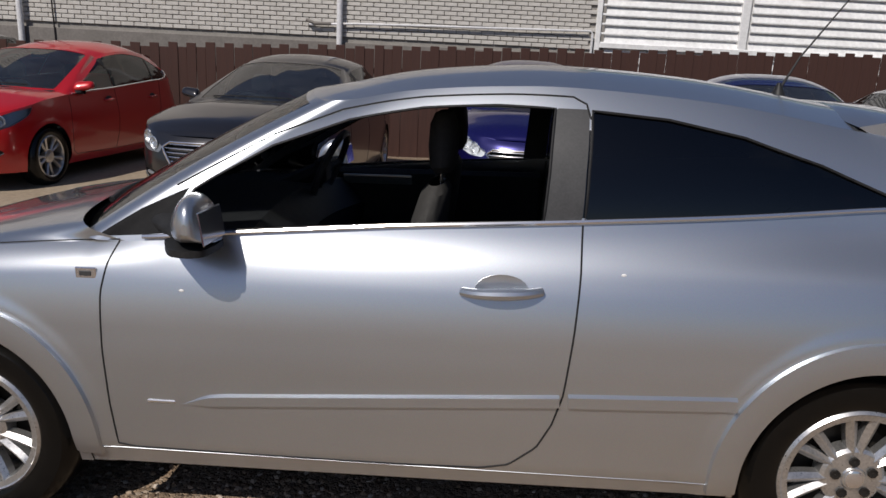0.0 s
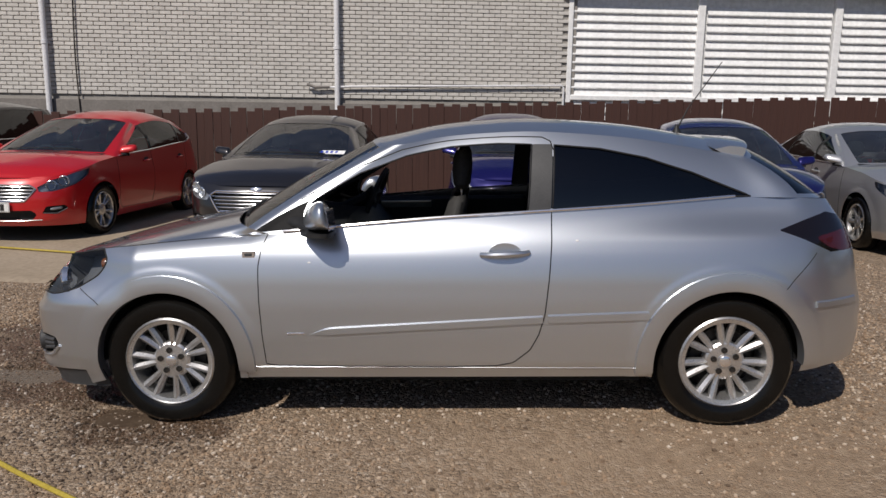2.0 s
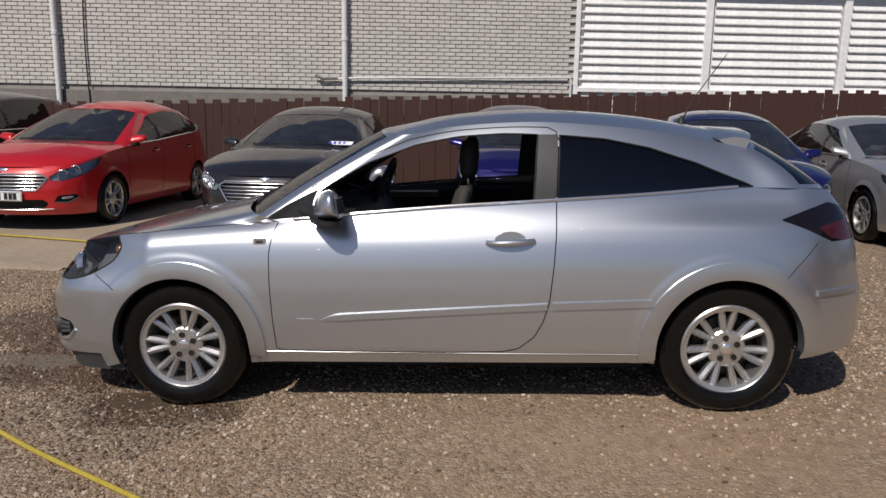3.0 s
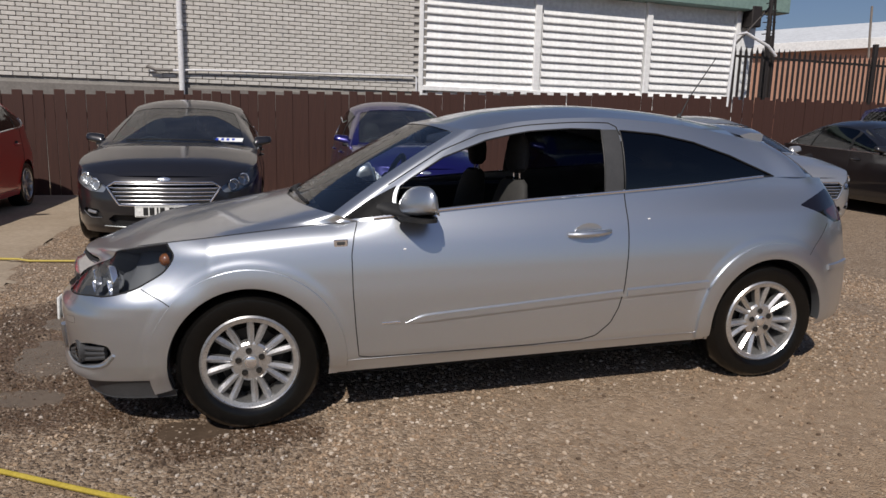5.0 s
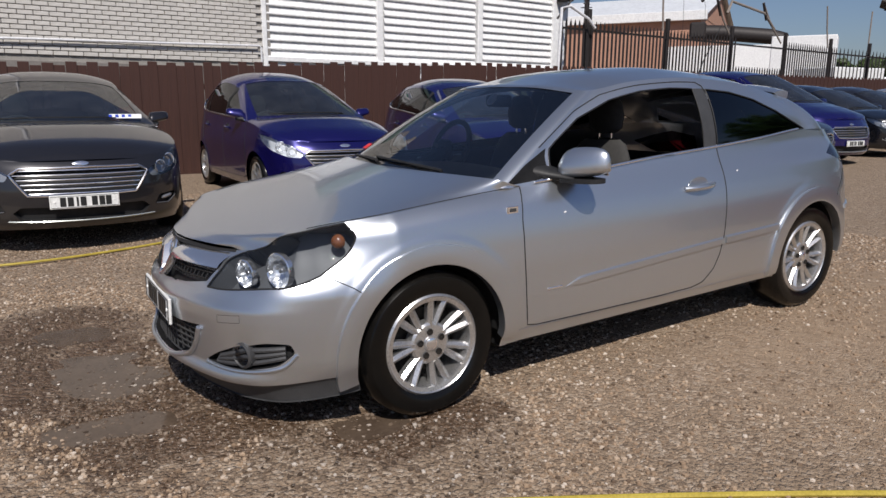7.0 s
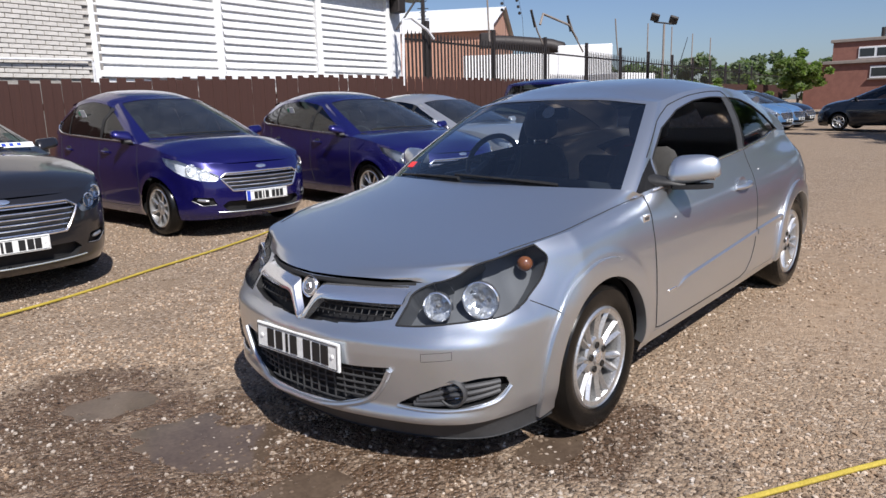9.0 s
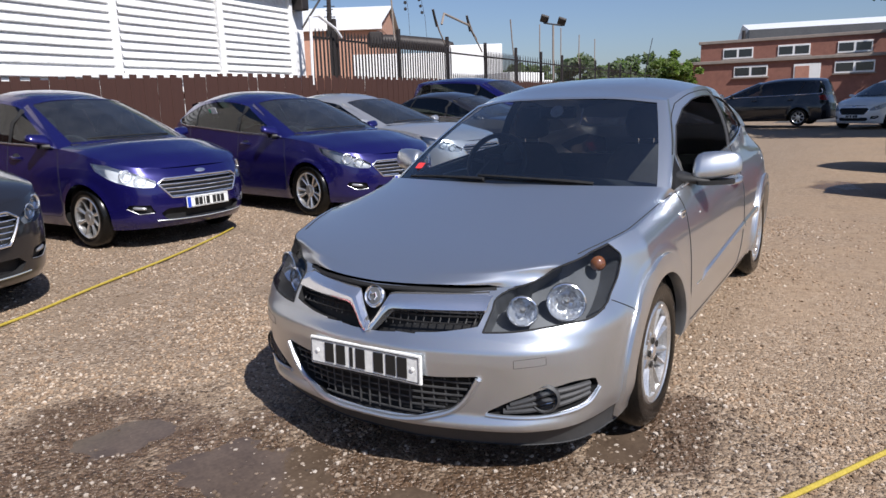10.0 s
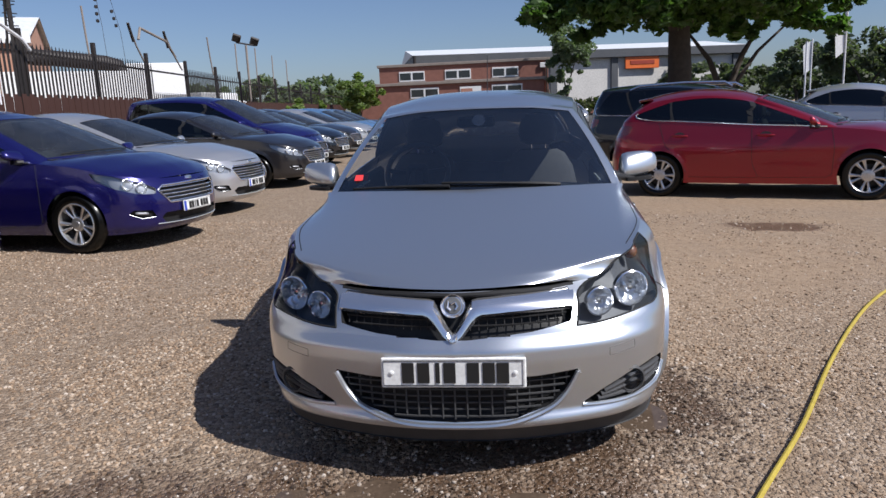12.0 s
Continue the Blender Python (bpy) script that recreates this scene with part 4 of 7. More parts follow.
def wedge_mirror(root, s):
    """The hatchback's door mirror: a wing-shaped housing on a black base and foot."""
    ring = [(-0.040, -0.056), (-0.074, -0.046), (-0.086, -0.018), (-0.076, 0.020), (-0.050, 0.058), (-0.012, 0.080), (0.026, 0.078), (0.054, 0.052), (0.070, 0.006), (0.078, -0.040), (0.070, -0.056), (0.0, -0.056), (-0.040, -0.056)]
    ring = catmull(ring, np.linspace(0, len(ring) - 1, 36, endpoint=False))
    x, z, y0, y1 = -0.562, 1.000, 0.800, 1.010
    rows = []
    for f, k in ((0, 0.50), (0.02, 0.74), (0.08, 0.90), (0.2, 0.98), (0.45, 1.0), (0.68, 0.95), (0.84, 0.84), (0.94, 0.66), (0.985, 0.44), (1.0, 0.22)):
        row = [(x + 0.048 * f + px * k * (1 - 0.55 * f), s * (y0 + (y1 - y0) * f), z - 0.056 + (pz + 0.056) * k * (1 - 0.10 * f) + 0.028 * (1 - k) + 0.030 * f * f) for px, pz in ring]
        rows.append(row + row[:1])
    g = Geo().sheet(rows, flip=s < 0)
    g.add(rows[0][:-1], [tuple(range(36))]).add(rows[-1][:-1], [tuple(range(36))])
    mi = part("door_mirror", g, M_SILVER, root, "silver wing-shaped door mirror", angle=50)
    base = [(-0.052, 0.02), (-0.080, 0.05), (-0.030, 0.150), (0.010, 0.180), (0.050, 0.180), (0.078, 0.150), (0.078, 0.04), (0.05, 0.01)]
    base = catmull(base + base[:1], np.linspace(0, len(base), 32, endpoint=False))
    part("mirror_base", Geo().prism([(x + px, s * (y0 + py)) for px, py in (base if s > 0 else base[::-1])], 0.018, pose(0, 0, z - 0.072)), M_BLACKPLASTIC, mi, "black plastic mirror base")
    part("mirror_glass", Geo().box((x + 0.074, s * 0.90, z + 0.002), (0.006, 0.150, 0.090), Euler((0, radians(-8), 0)).to_matrix(), 0.003), M_CHROME, mi, "mirror glass")
    rows = []
    for yy, k, dx, dz in ((0.735, 1.25, -0.115, -0.030), (0.765, 1.0, -0.085, -0.036), (0.80, 0.80, -0.045, -0.046), (0.845, 0.72, -0.010, -0.052), (0.88, 0.5, 0.0, -0.056)):
        rows.append([(x + dx + 0.070 * k * math.cos(a), s * yy, z + dz + 0.030 * k * math.sin(a)) for a in np.linspace(0, 2 * math.pi, 17)])
    part("mirror_foot", Geo().sheet(rows, flip=s < 0), M_BLACKPLASTIC, mi, "black plastic mirror foot")
    return mi


def seat(root, x, y, pale=True):
    """A front seat with a cushion, a back and a headrest."""
    s = part("seat", Geo().box((0, 0, 0), (0.50, 0.48, 0.16), ch=0.05), M_FABRIC, root, "dark fabric car seat", m=pose(x, y, 0.42, 0, -6, 0))
    rows = []
    for f, w, d in ((0, 0.24, 0.07), (0.25, 0.25, 0.075), (0.55, 0.25, 0.07), (0.8, 0.22, 0.06), (0.95, 0.17, 0.05), (1.0, 0.12, 0.03)):
        rows.append([(0.26 + 0.17 * f + d * math.cos(a), w * math.sin(a), 0.06 + 0.54 * f) for a in np.linspace(0, 2 * math.pi, 25)])
    part("backrest", Geo().sheet(rows), M_FABRICPALE if pale else M_FABRIC, s, "grey fabric backrest")
    rows = []
    for f, w, d in ((0, 0.07, 0.03), (0.12, 0.115, 0.045), (0.45, 0.125, 0.05), (0.8, 0.105, 0.045), (0.96, 0.07, 0.03), (1.0, 0.01, 0.01)):
        rows.append([(0.45 + 0.02 * f + d * math.cos(a), w * math.sin(a), 0.63 + 0.20 * f) for a in np.linspace(0, 2 * math.pi, 21)])
    part("headrest", Geo().sheet(rows), M_FABRIC, s, "black headrest")
    for k in (-0.045, 0.045):
        part("headrest_post", Geo().tube([(0.44, k, 0.55), (0.45, k, 0.66)], 0.006, 6), M_CHROME, s)
    return s


def cabin(root, c):
    """What shows of the inside through the glass."""
    x0, x1, w = c["cabin"]
    zb = float(np.interp(x0 + 0.3, *np.array(c["top"]).T))
    g = Geo().box(((x0 + x1) / 2, 0, 0.30), (x1 - x0, 2 * w, 0.10), ch=0.02)
    part("cabin_floor", g, M_TRIM, root)
    rows = []
    for f in np.linspace(0, 1, 6):
        xx = x0 - 0.20 + 0.55 * f
        zz = zb - 0.015 - 0.03 * f * f - (0.10 if f == 1 else 0)
        rows.append([(xx - 0.05 * math.cos(k * 1.5), k * w * 0.98, zz + 0.025 * math.cos(2.2 * k)) for k in np.linspace(-1, 1, 13)])
    rows.append([(x0 + 0.30, k * w * 0.98, zb - 0.42) for k in np.linspace(-1, 1, 13)])
    part("dashboard", Geo().sheet(rows), M_TRIM, root, "black dashboard")
    sx = c.get("seat_x", x0 + 0.50)
    seat(root, sx, -0.37, True)
    seat(root, sx, 0.37, False)
    hx, hy, hz = c.get("steer", (x0 + 0.36, 0.37, zb - 0.065))
    rim_at = lambda a: (hx + 0.165 * math.sin(a) * 0.42, hy + 0.180 * math.cos(a), hz + 0.155 * math.sin(a))
    sw = part("steering_wheel", Geo().tube([rim_at(a) for a in np.linspace(0, 2 * math.pi, 28, endpoint=False)], 0.016, 8, closed=True), M_GREYPLASTIC, root, "black steering wheel")
    g = Geo()
    mid = (hx - 0.03, hy, hz - 0.005)
    for a in (0.1, 3.04, 4.71):
        g.tube([mid, rim_at(a)], 0.014, 6)
    g.box(mid, (0.05, 0.13, 0.12), ch=0.02)
    g.tube([mid, (mid[0] - 0.22, hy, hz - 0.10)], 0.04, 8)
    part("wheel_hub", g, M_TRIM, sw)
    g = Geo().box((x1 - 0.30, 0, 0.62), (0.18, 2 * w * 0.86, 0.55), ch=0.06)
    part("rear_seat", g, M_FABRIC, root, "dark rear bench")
    part("rear_view_mirror", Geo().box((c["screen_top"][0][0] + 0.02, 0, c["screen_top"][0][2] - 0.085), (0.03, 0.22, 0.065), ch=0.012), M_BLACKPLASTIC, root)


def underbody(root, c, L):
    """Dark floor and wheel housings that close the car from below."""
    xf, xr, w = c["outline"][0][0] + 0.28, c["outline"][-1][0] - 0.30, c["half"] - 0.09
    g = Geo().box(((c["axle_f"] + c["axle_r"]) / 2, 0, 0.27), (c["axle_r"] - c["axle_f"] - 0.76, 2 * w, 0.12))
    g.box(((xf + c["axle_f"] - 0.36) / 2, 0, 0.33), (c["axle_f"] - 0.36 - xf, 1.06, 0.2)).box(((xr + c["axle_r"] + 0.36) / 2, 0, 0.36), (xr - c["axle_r"] - 0.36, 1.06, 0.2))
    g.box(((xf + xr) / 2, 0, 0.36), (xr - xf - 0.1, 1.02, 0.16))
    part("underbody", g, M_VOID, root, "dark underbody")
    r, y1 = c["arch_r"] + 0.012, c["half"] - 0.075
    for x in (c["axle_f"], c["axle_r"]):
        for s in (-1, 1):
            rows = [[(x + r * math.cos(a), s * y, c["hub_z"] + r * math.sin(a)) for a in np.linspace(-0.05, math.pi + 0.05, 25)] for y in (0.45, y1)]
            g = Geo().sheet(rows, flip=s > 0)
            g.add([(x + r * math.cos(a), s * 0.46, c["hub_z"] + r * math.sin(a)) for a in np.linspace(-0.05, math.pi + 0.05, 25)], [tuple(range(25))])
            part("wheel_housing", g, M_VOID, root)


def band_on(skin, uv, half, lift, side, taper=None):
    """A moulding of a given half height laid along a line on the skin."""
    uv = np.asarray(uv, float)
    p, n = skin.at(uv), skin.normal(uv)
    rows = []
    for i, (a, b) in enumerate(zip(p, n)):
        d = p[min(i + 1, len(p) - 1)] - p[max(i - 1, 0)]
        d /= np.linalg.norm(d)
        up = np.cross(d, b)
        up *= np.sign(up[2]) or 1
        k = taper[i] if taper is not None else 1.0
        row = [a - up * half * k - b * 0.004, a - up * half * k * 0.92 + b * lift * k, a + up * half * k * 0.55 + b * lift * k, a + up * half * k - b * 0.004]
        rows.append([(q[0], side * q[1], q[2]) for q in row])
    g = Geo().sheet(rows, flip=side < 0)
    for row in (rows[0], rows[-1]):
        g.add(row, [(0, 1, 2, 3)])
    return g


def arch_flare(root, shape, hub, s, r_out, a0, a1, mat, fade):
    """A raised band round a wheel opening, with a crisp outer edge; it sinks into the body at the angle named by fade."""
    c = shape.c
    rows = []
    for a in np.linspace(a0, a1, 64):
        k = min(1.0, abs(a - fade) / 0.55)
        lift = 0.013 * k * k * (3 - 2 * k) + 0.0015
        row = []
        for r, d in ((c["arch_r"] - 0.002, -0.035), (c["arch_r"] - 0.002, lift - 0.002), (c["arch_r"] + 0.006, lift), (r_out - 0.030, lift), (r_out - 0.004, lift * 0.92), (r_out, -0.004)):
            uv = shape.low.locate([(hub + r * math.cos(a), c["hub_z"] + r * math.sin(a))], (0, 2), (0.12, 0.95))
            p, n = shape.low.at(uv)[0], shape.low.normal(uv)[0]
            p = p + n * d
            row.append((p[0], s * p[1], p[2]))
        rows.append(row)
    return part("arch_flare", Geo().sheet(rows, flip=s > 0), mat, root, "raised silver wheel arch edge", angle=28)


def handle_on(root, shape, x, z, s, mat, label="body-coloured door handle"):
    uv = shape.low.locate([(x, z), (x - 0.11, z - 0.003), (x + 0.11, z + 0.003)], (0, 2), (0.2, 0.8))
    p, n = shape.low.at(uv[:1])[0], shape.low.normal(uv[:1])[0]
    y, k = p[1], -1 if s < 0 else 1
    rec = Geo().prism([(0.075 * math.cos(a), 0.047 * math.sin(a)) for a in np.linspace(0, 2 * math.pi, 22, endpoint=False)], 0.003, pose(x, s * (y - 0.004), z, 90, 0, 0) if s < 0 else pose(x, s * (y - 0.001), z, 90, 0, 0))
    h = part("door_handle", Geo().tube([(x + f * 0.108, s * (y + 0.028 * (1 - abs(f) ** 3) + 0.004), z + 0.004 * f) for f in np.linspace(-1, 1, 13)],
                                        [0.013 + 0.004 * (1 - abs(f)) for f in np.linspace(-1, 1, 13)], 10), mat, root, label)
    part("handle_recess", rec, M_GREYPLASTIC if mat is not M_SILVER else M_SILVER, h)
    return h


def car_body(name, c, mat, m, label, fine=1.0, group=""):
    """Root, shape and the panels that every car has."""
    root = thing(name, m, label, "car", group)
    S = Shape(c, fine)
    low, house = S.low, S.house
    for h in S.hubs:
        a = np.linspace(0, 2 * math.pi, 72, endpoint=False)
        r = c["arch_r"]
        ring = np.stack([h + r * np.cos(a), np.maximum(c["hub_z"] + r * np.sin(a), 0.02)], 1)
        u = low.locate([(h, c["hub_z"] + 0.3)], (0, 2), (0.15, 0.9))[0, 0]
        du = 1 / S.length
        zb, zt = S.zb(ring[:, 0]), S.zt(ring[:, 0])
        uv = np.stack([np.interp(ring[:, 0], np.interp(np.linspace(u - 0.5 * du, u + 0.5 * du, 60), S.ot, S.o[:, 0]), np.linspace(u - 0.5 * du, u + 0.5 * du, 60)), (ring[:, 1] - zb) / (zt - zb)], 1)
        uv[:, 1] = np.where(uv[:, 1] < 0.0, -0.2, uv[:, 1])
        low.cut("arch", uv)
    return root, S


def seams(root, S, lines, r=0.0028, mat=None):
    """Shut lines between panels, each (x, z) line on both sides."""
    for pts in lines:
        uv = S.low.locate(pts, (0, 2), (0.12, 0.95))
        uv = np.stack([np.interp(np.linspace(0, len(uv) - 1, len(uv) * 5), np.arange(len(uv)), uv[:, k]) for k in (0, 1)], 1)
        for s in (-1, 1):
            part("shut_line", Geo().tube(S.low.line(uv, 0.0002, s), r, 5), mat or M_GAP, root)


# ---------------------------------------------------------------- the silver hatchback
HERO = dict(
    outline=[(-2.205, 0), (-2.195, 0.20), (-2.135, 0.445), (-2.05, 0.638), (-1.91, 0.774), (-1.66, 0.840), (-1.307, 0.858), (-0.80, 0.866), (0.0, 0.874), (0.7, 0.878), (1.307, 0.874),
             (1.62, 0.845), (1.82, 0.77), (1.985, 0.64), (2.075, 0.43), (2.108, 0.2), (2.115, 0)],
    top=[(-2.30, 0.744), (-2.17, 0.740), (-2.09, 0.708), (-2.03, 0.768), (-1.95, 0.808), (-1.84, 0.822), (-1.64, 0.850), (-1.30, 0.882), (-1.0, 0.905), (-0.78, 0.918), (-0.47, 0.946), (0.0, 0.981), (0.5, 1.007), (0.94, 1.030),
         (1.37, 1.058), (1.6, 1.062), (1.86, 1.045), (2.12, 1.03)],
    bottom=[(-2.21, 0.165), (-1.7, 0.175), (-1.45, 0.20), (-1.0, 0.235), (0.95, 0.25), (1.35, 0.255), (1.6, 0.265), (2.12, 0.30)],
    crease=0.022,
    front=[(0.15, 0.075), (0.235, 0.030), (0.25, -0.012), (0.275, -0.016), (0.305, 0.004), (0.36, 0.0), (0.50, -0.008), (0.545, -0.004), (0.585, 0.030), (0.62, 0.043), (0.70, 0.068), (0.78, 0.140), (0.85, 0.22)],
    side=[(0.17, 0.050), (0.26, 0.030), (0.30, 0.008), (0.45, 0.0), (0.60, 0.001), (0.72, 0.010), (0.80, 0.025), (0.85, 0.041), (0.90, 0.063), (0.95, 0.088), (1.0, 0.104), (1.1, 0.134)],
    rear=[(0.18, 0.06), (0.27, 0.02), (0.40, 0.0), (0.55, 0.0), (0.62, 0.022), (0.80, 0.055), (0.93, 0.105), (1.03, 0.20), (1.1, 0.27)],
    tuck=[(-2, 0), (0.5, 0.0), (1.0, 0.03), (1.4, 0.085), (1.7, 0.06), (1.9, 0.0)],
    axle_f=-1.307, axle_r=1.307, hub_z=0.315, arch_r=0.345, crest=0.030, sweep=0.085, ridge=[(-2.30, 0.690), (-2.14, 0.737), (-2.0, 0.776), (-1.85, 0.815), (-1.6, 0.866), (-1.35, 0.920), (-1.10, 0.972), (-0.9, 1.006)], flare_r=0.468, flare=0.004, half=0.875, wheel_y=0.738,
    belt_x=[-0.80, -0.47, 0.0, 0.5, 1.0, 1.40, 1.66],
    screen_base=[(-1.10, 0, 0.968), (-1.055, 0.41, 0.957), (-0.945, 0.735, 0.926)],
    screen_top=[(-0.375, 0, 1.356), (-0.35, 0.32, 1.348), (-0.27, 0.548, 1.322)],
    rail=[(-0.17, 0.572, 1.327), (0.02, 0.592, 1.358), (0.27, 0.604, 1.374), (0.52, 0.608, 1.372), (0.92, 0.592, 1.335), (1.28, 0.555, 1.272), (1.46, 0.525, 1.245)],
    rear_knots=[(1.50, 0.28, 1.300), (1.52, 0, 1.312)],
    lip_y=0.46, bonnet_crown=[(0, 0.004), (0.3, 0.036), (0.7, 0.048), (1, 0.0)], roof_crown=0.020, cabin=(-0.72, 1.35, 0.74), bulge=0.03, steer=(-0.46, 0.345, 0.995), seat_x=-0.29)

# the car stands nose down by a small angle on the uneven gravel
hero_pose = pose(-1.307, 0.015, 0.315, 0, -math.degrees(math.asin(0.075 / 2.613)), 0) @ pose(1.307, 0, -0.315)
hero, HS = car_body("hatchback_car", HERO, M_SILVER, hero_pose, "silver three-door hatchback parked on brown gravel with open front window", 1.7)
low, house, K = HS.low, HS.house, HS.k


def side_uv(skin, pts, top_open=False, ur=(0.12, 0.95)):
    uv = skin.locate(pts, (0, 2), ur)
    if top_open:
        z = np.array(pts)[:, 1]
        uv[z > HS.zt(np.array(pts)[:, 0]) - 0.012, 1] = 1.2
    return uv


def front_uv(pts):
    return low.locate(pts, (1, 2), (0, 0.2))


# panels of the lower body
bump_line = low.locate([(-2.06, 0.60, 0.575), (-1.93, 0.72, 0.615), (-1.74, 0.80, 0.665), (-1.62, 0.83, 0.60), (-1.58, 0.84, 0.55)], (0, 1, 2), (0, 0.4))
low.cut("bumper", np.vstack([[-0.1, 0.735], front_uv([(0.2, 0.588), (0.43, 0.59)]), bump_line, [bump_line[-1, 0], -0.2], [-0.1, -0.2]]), ["body"])
low.cut("splitter", np.vstack([[-0.1, -0.2], [-0.1, 0.155], front_uv([(0.3, 0.252), (0.6, 0.25)]), [bump_line[-1, 0], 0.13], [bump_line[-1, 0], -0.2]]), ["bumper"])
low.cut("rear_bumper", np.vstack([side_uv(low, [(1.50, 0.30), (1.50, 0.61), (1.60, 0.715), (1.70, 0.815)]), [1.1, 0.72], [1.1, -0.2], side_uv(low, [(1.62, 0.2)])]), ["body"])
grille_poly = np.vstack([[-0.05, 0.985], front_uv([(0.25, 0.728), (0.42, 0.722), (0.437, 0.68), (0.425, 0.622), (0.28, 0.598), (0.06, 0.580)]), [-0.05, 0.716]])
low.cut("grille", grille_poly, ["body", "bumper"])
intake_poly = np.vstack([[-0.05, 0.47], front_uv([(0.30, 0.446), (0.45, 0.458), (0.42, 0.40), (0.345, 0.325), (0.22, 0.288)]), [-0.05, 0.185]])
low.cut("intake", intake_poly, ["bumper"])
fog_poly = low.locate([(-2.10, 0.445, 0.318), (-2.07, 0.53, 0.368), (-2.02, 0.61, 0.410), (-1.95, 0.70, 0.432), (-1.885, 0.765, 0.425), (-1.87, 0.775, 0.388), (-1.92, 0.735, 0.340), (-2.0, 0.64, 0.315), (-2.07, 0.53, 0.306)], (0, 1, 2), (0, 0.3))
low.cut("fog", rounded(fog_poly), ["bumper"])
lamp_pts = [(-2.075, 0.440, 0.592), (-2.03, 0.452, 0.655), (-1.985, 0.469, 0.723), (-1.89, 0.585, 0.791), (-1.78, 0.65, 0.82), (-1.664, 0.71, 0.832), (-1.615, 0.750, 0.823), (-1.605, 0.775, 0.79),
            (-1.65, 0.785, 0.735), (-1.72, 0.775, 0.685), (-1.775, 0.762, 0.647), (-1.87, 0.715, 0.607), (-1.97, 0.60, 0.588), (-2.04, 0.50, 0.586)]
lamp_poly = low.locate(lamp_pts, (0, 1, 2), (0, 0.35))
lamp_poly[3:6, 1] = 1.04
lamp_poly = catmull(np.vstack([lamp_poly, lamp_poly[:1]]), np.linspace(0, len(lamp_pts), 5 * len(lamp_pts), endpoint=False))
low.cut("lamp", lamp_poly, ["body", "bumper"])
tail_poly = low.locate([(1.54, 0.83, 0.978), (1.70, 0.78, 1.025), (1.83, 0.68, 1.022), (1.95, 0.52, 0.965), (1.985, 0.52, 0.815), (1.90, 0.70, 0.795), (1.80, 0.77, 0.82), (1.66, 0.82, 0.892)], (0, 1, 2), (0.6, 1))
low.cut("tail", dense(np.vstack([tail_poly, tail_poly[:1]]), 4), ["body"])
low.cut("tail_red", rounded(low.locate([(1.72, 0.80, 0.905), (1.88, 0.66, 0.915), (1.965, 0.54, 0.910), (1.98, 0.53, 0.84), (1.90, 0.70, 0.815), (1.80, 0.77, 0.842)], (0, 1, 2), (0.6, 1))), ["tail"])
door_line = [(-0.815, 0.930), (-0.835, 0.86), (-0.850, 0.78), (-0.850, 0.62), (-0.842, 0.45), (-0.830, 0.305), (-0.4, 0.302), (0.0, 0.302), (0.25, 0.308), (0.33, 0.325), (0.405, 0.385), (0.445, 0.46), (0.472, 0.55), (0.492, 0.72), (0.505, 0.88), (0.508, 1.01)]
door_uv = side_uv(low, door_line, True)
low.cut("door", door_uv, ["body"])
low.cut("sill", np.vstack([side_uv(low, [(-0.93, 0.300), (0.95, 0.300)]), side_uv(low, [(0.95, 0.24)]) * [[1, -1]] - [[0, 0.2]], side_uv(low, [(-0.93, 0.24)]) * [[1, -1]] - [[0, 0.2]]]), ["body"])

mid_u = side_uv(low, [(0.0, 0.6)])[0, 0]
mine = (low.label == "body") & (low.U[1:, 1:] > mid_u)
low.label[mine] = "quarter"
for s in (-1, 1):
    part("front_wing", low.panel("body", (s,)), M_SILVER, hero, "silver painted front wing")
    part("rear_quarter", low.panel("quarter", (s,)), M_SILVER, hero, "silver painted rear quarter")
    part("sill", low.panel("sill", (s,), depth=0.004), M_SILVER, hero)
part("front_bumper", low.panel("bumper"), M_SILVER, hero, "silver front bumper")
part("rear_bumper", low.panel("rear_bumper"), M_SILVER, hero, "silver rear bumper")
part("front_splitter", low.panel("splitter", depth=0.006, rim=True), M_GREYPLASTIC, hero, "dark grey plastic lip under the bumper")
for s in (-1, 1):
    part("door", low.panel("door", (s,)), M_SILVER, hero, "silver car door")
bonnet_geo, bonnet_grid = HS.bonnet(1.6)
part("bonnet", bonnet_geo, M_SILVER, hero, "silver bonnet with a soft centre crease")
for s in (-1, 1):
    n = len(bonnet_grid)
    line = []
    for i in range(n // 3, n):
        f = (i - n / 3) / (n - n / 3)
        k = 2.6 * (1 - f) + 0.8 * f
        j = int(k)
        p = bonnet_grid[i, j] * (1 - k + j) + bonnet_grid[i, j + 1] * (k - j)
        line.append((p[0], s * p[1], p[2] + 0.0003))
    part("shut_line", Geo().tube(line, 0.0022, 5), M_GAP, hero)
roof_geo, roof_grid = HS.roof()
part("roof", roof_geo, M_SILVER, hero)

# glass and pillars
win = [(-0.625, 0.955), (-0.605, 1.066), (-0.56, 1.095), (-0.386, 1.192), (-0.165, 1.270), (0.052, 1.310), (0.266, 1.322), (0.425, 1.316), (0.412, 1.15), (0.400, 1.015), (0.0, 0.995), (-0.47, 0.962)]
house.cut("window", house.locate(win, (0, 2), (0.15, 0.9)))
house.cut("pillar", house.locate([(0.400, 1.012), (0.412, 1.15), (0.427, 1.318), (0.520, 1.316), (0.512, 1.15), (0.505, 1.018)], (0, 2), (0.15, 0.9)), ["body"])
house.cut("sail", house.locate([(-0.885, 0.930), (-0.76, 1.008), (-0.62, 1.072), (-0.635, 0.950)], (0, 2), (0.15, 0.9)), ["body"])
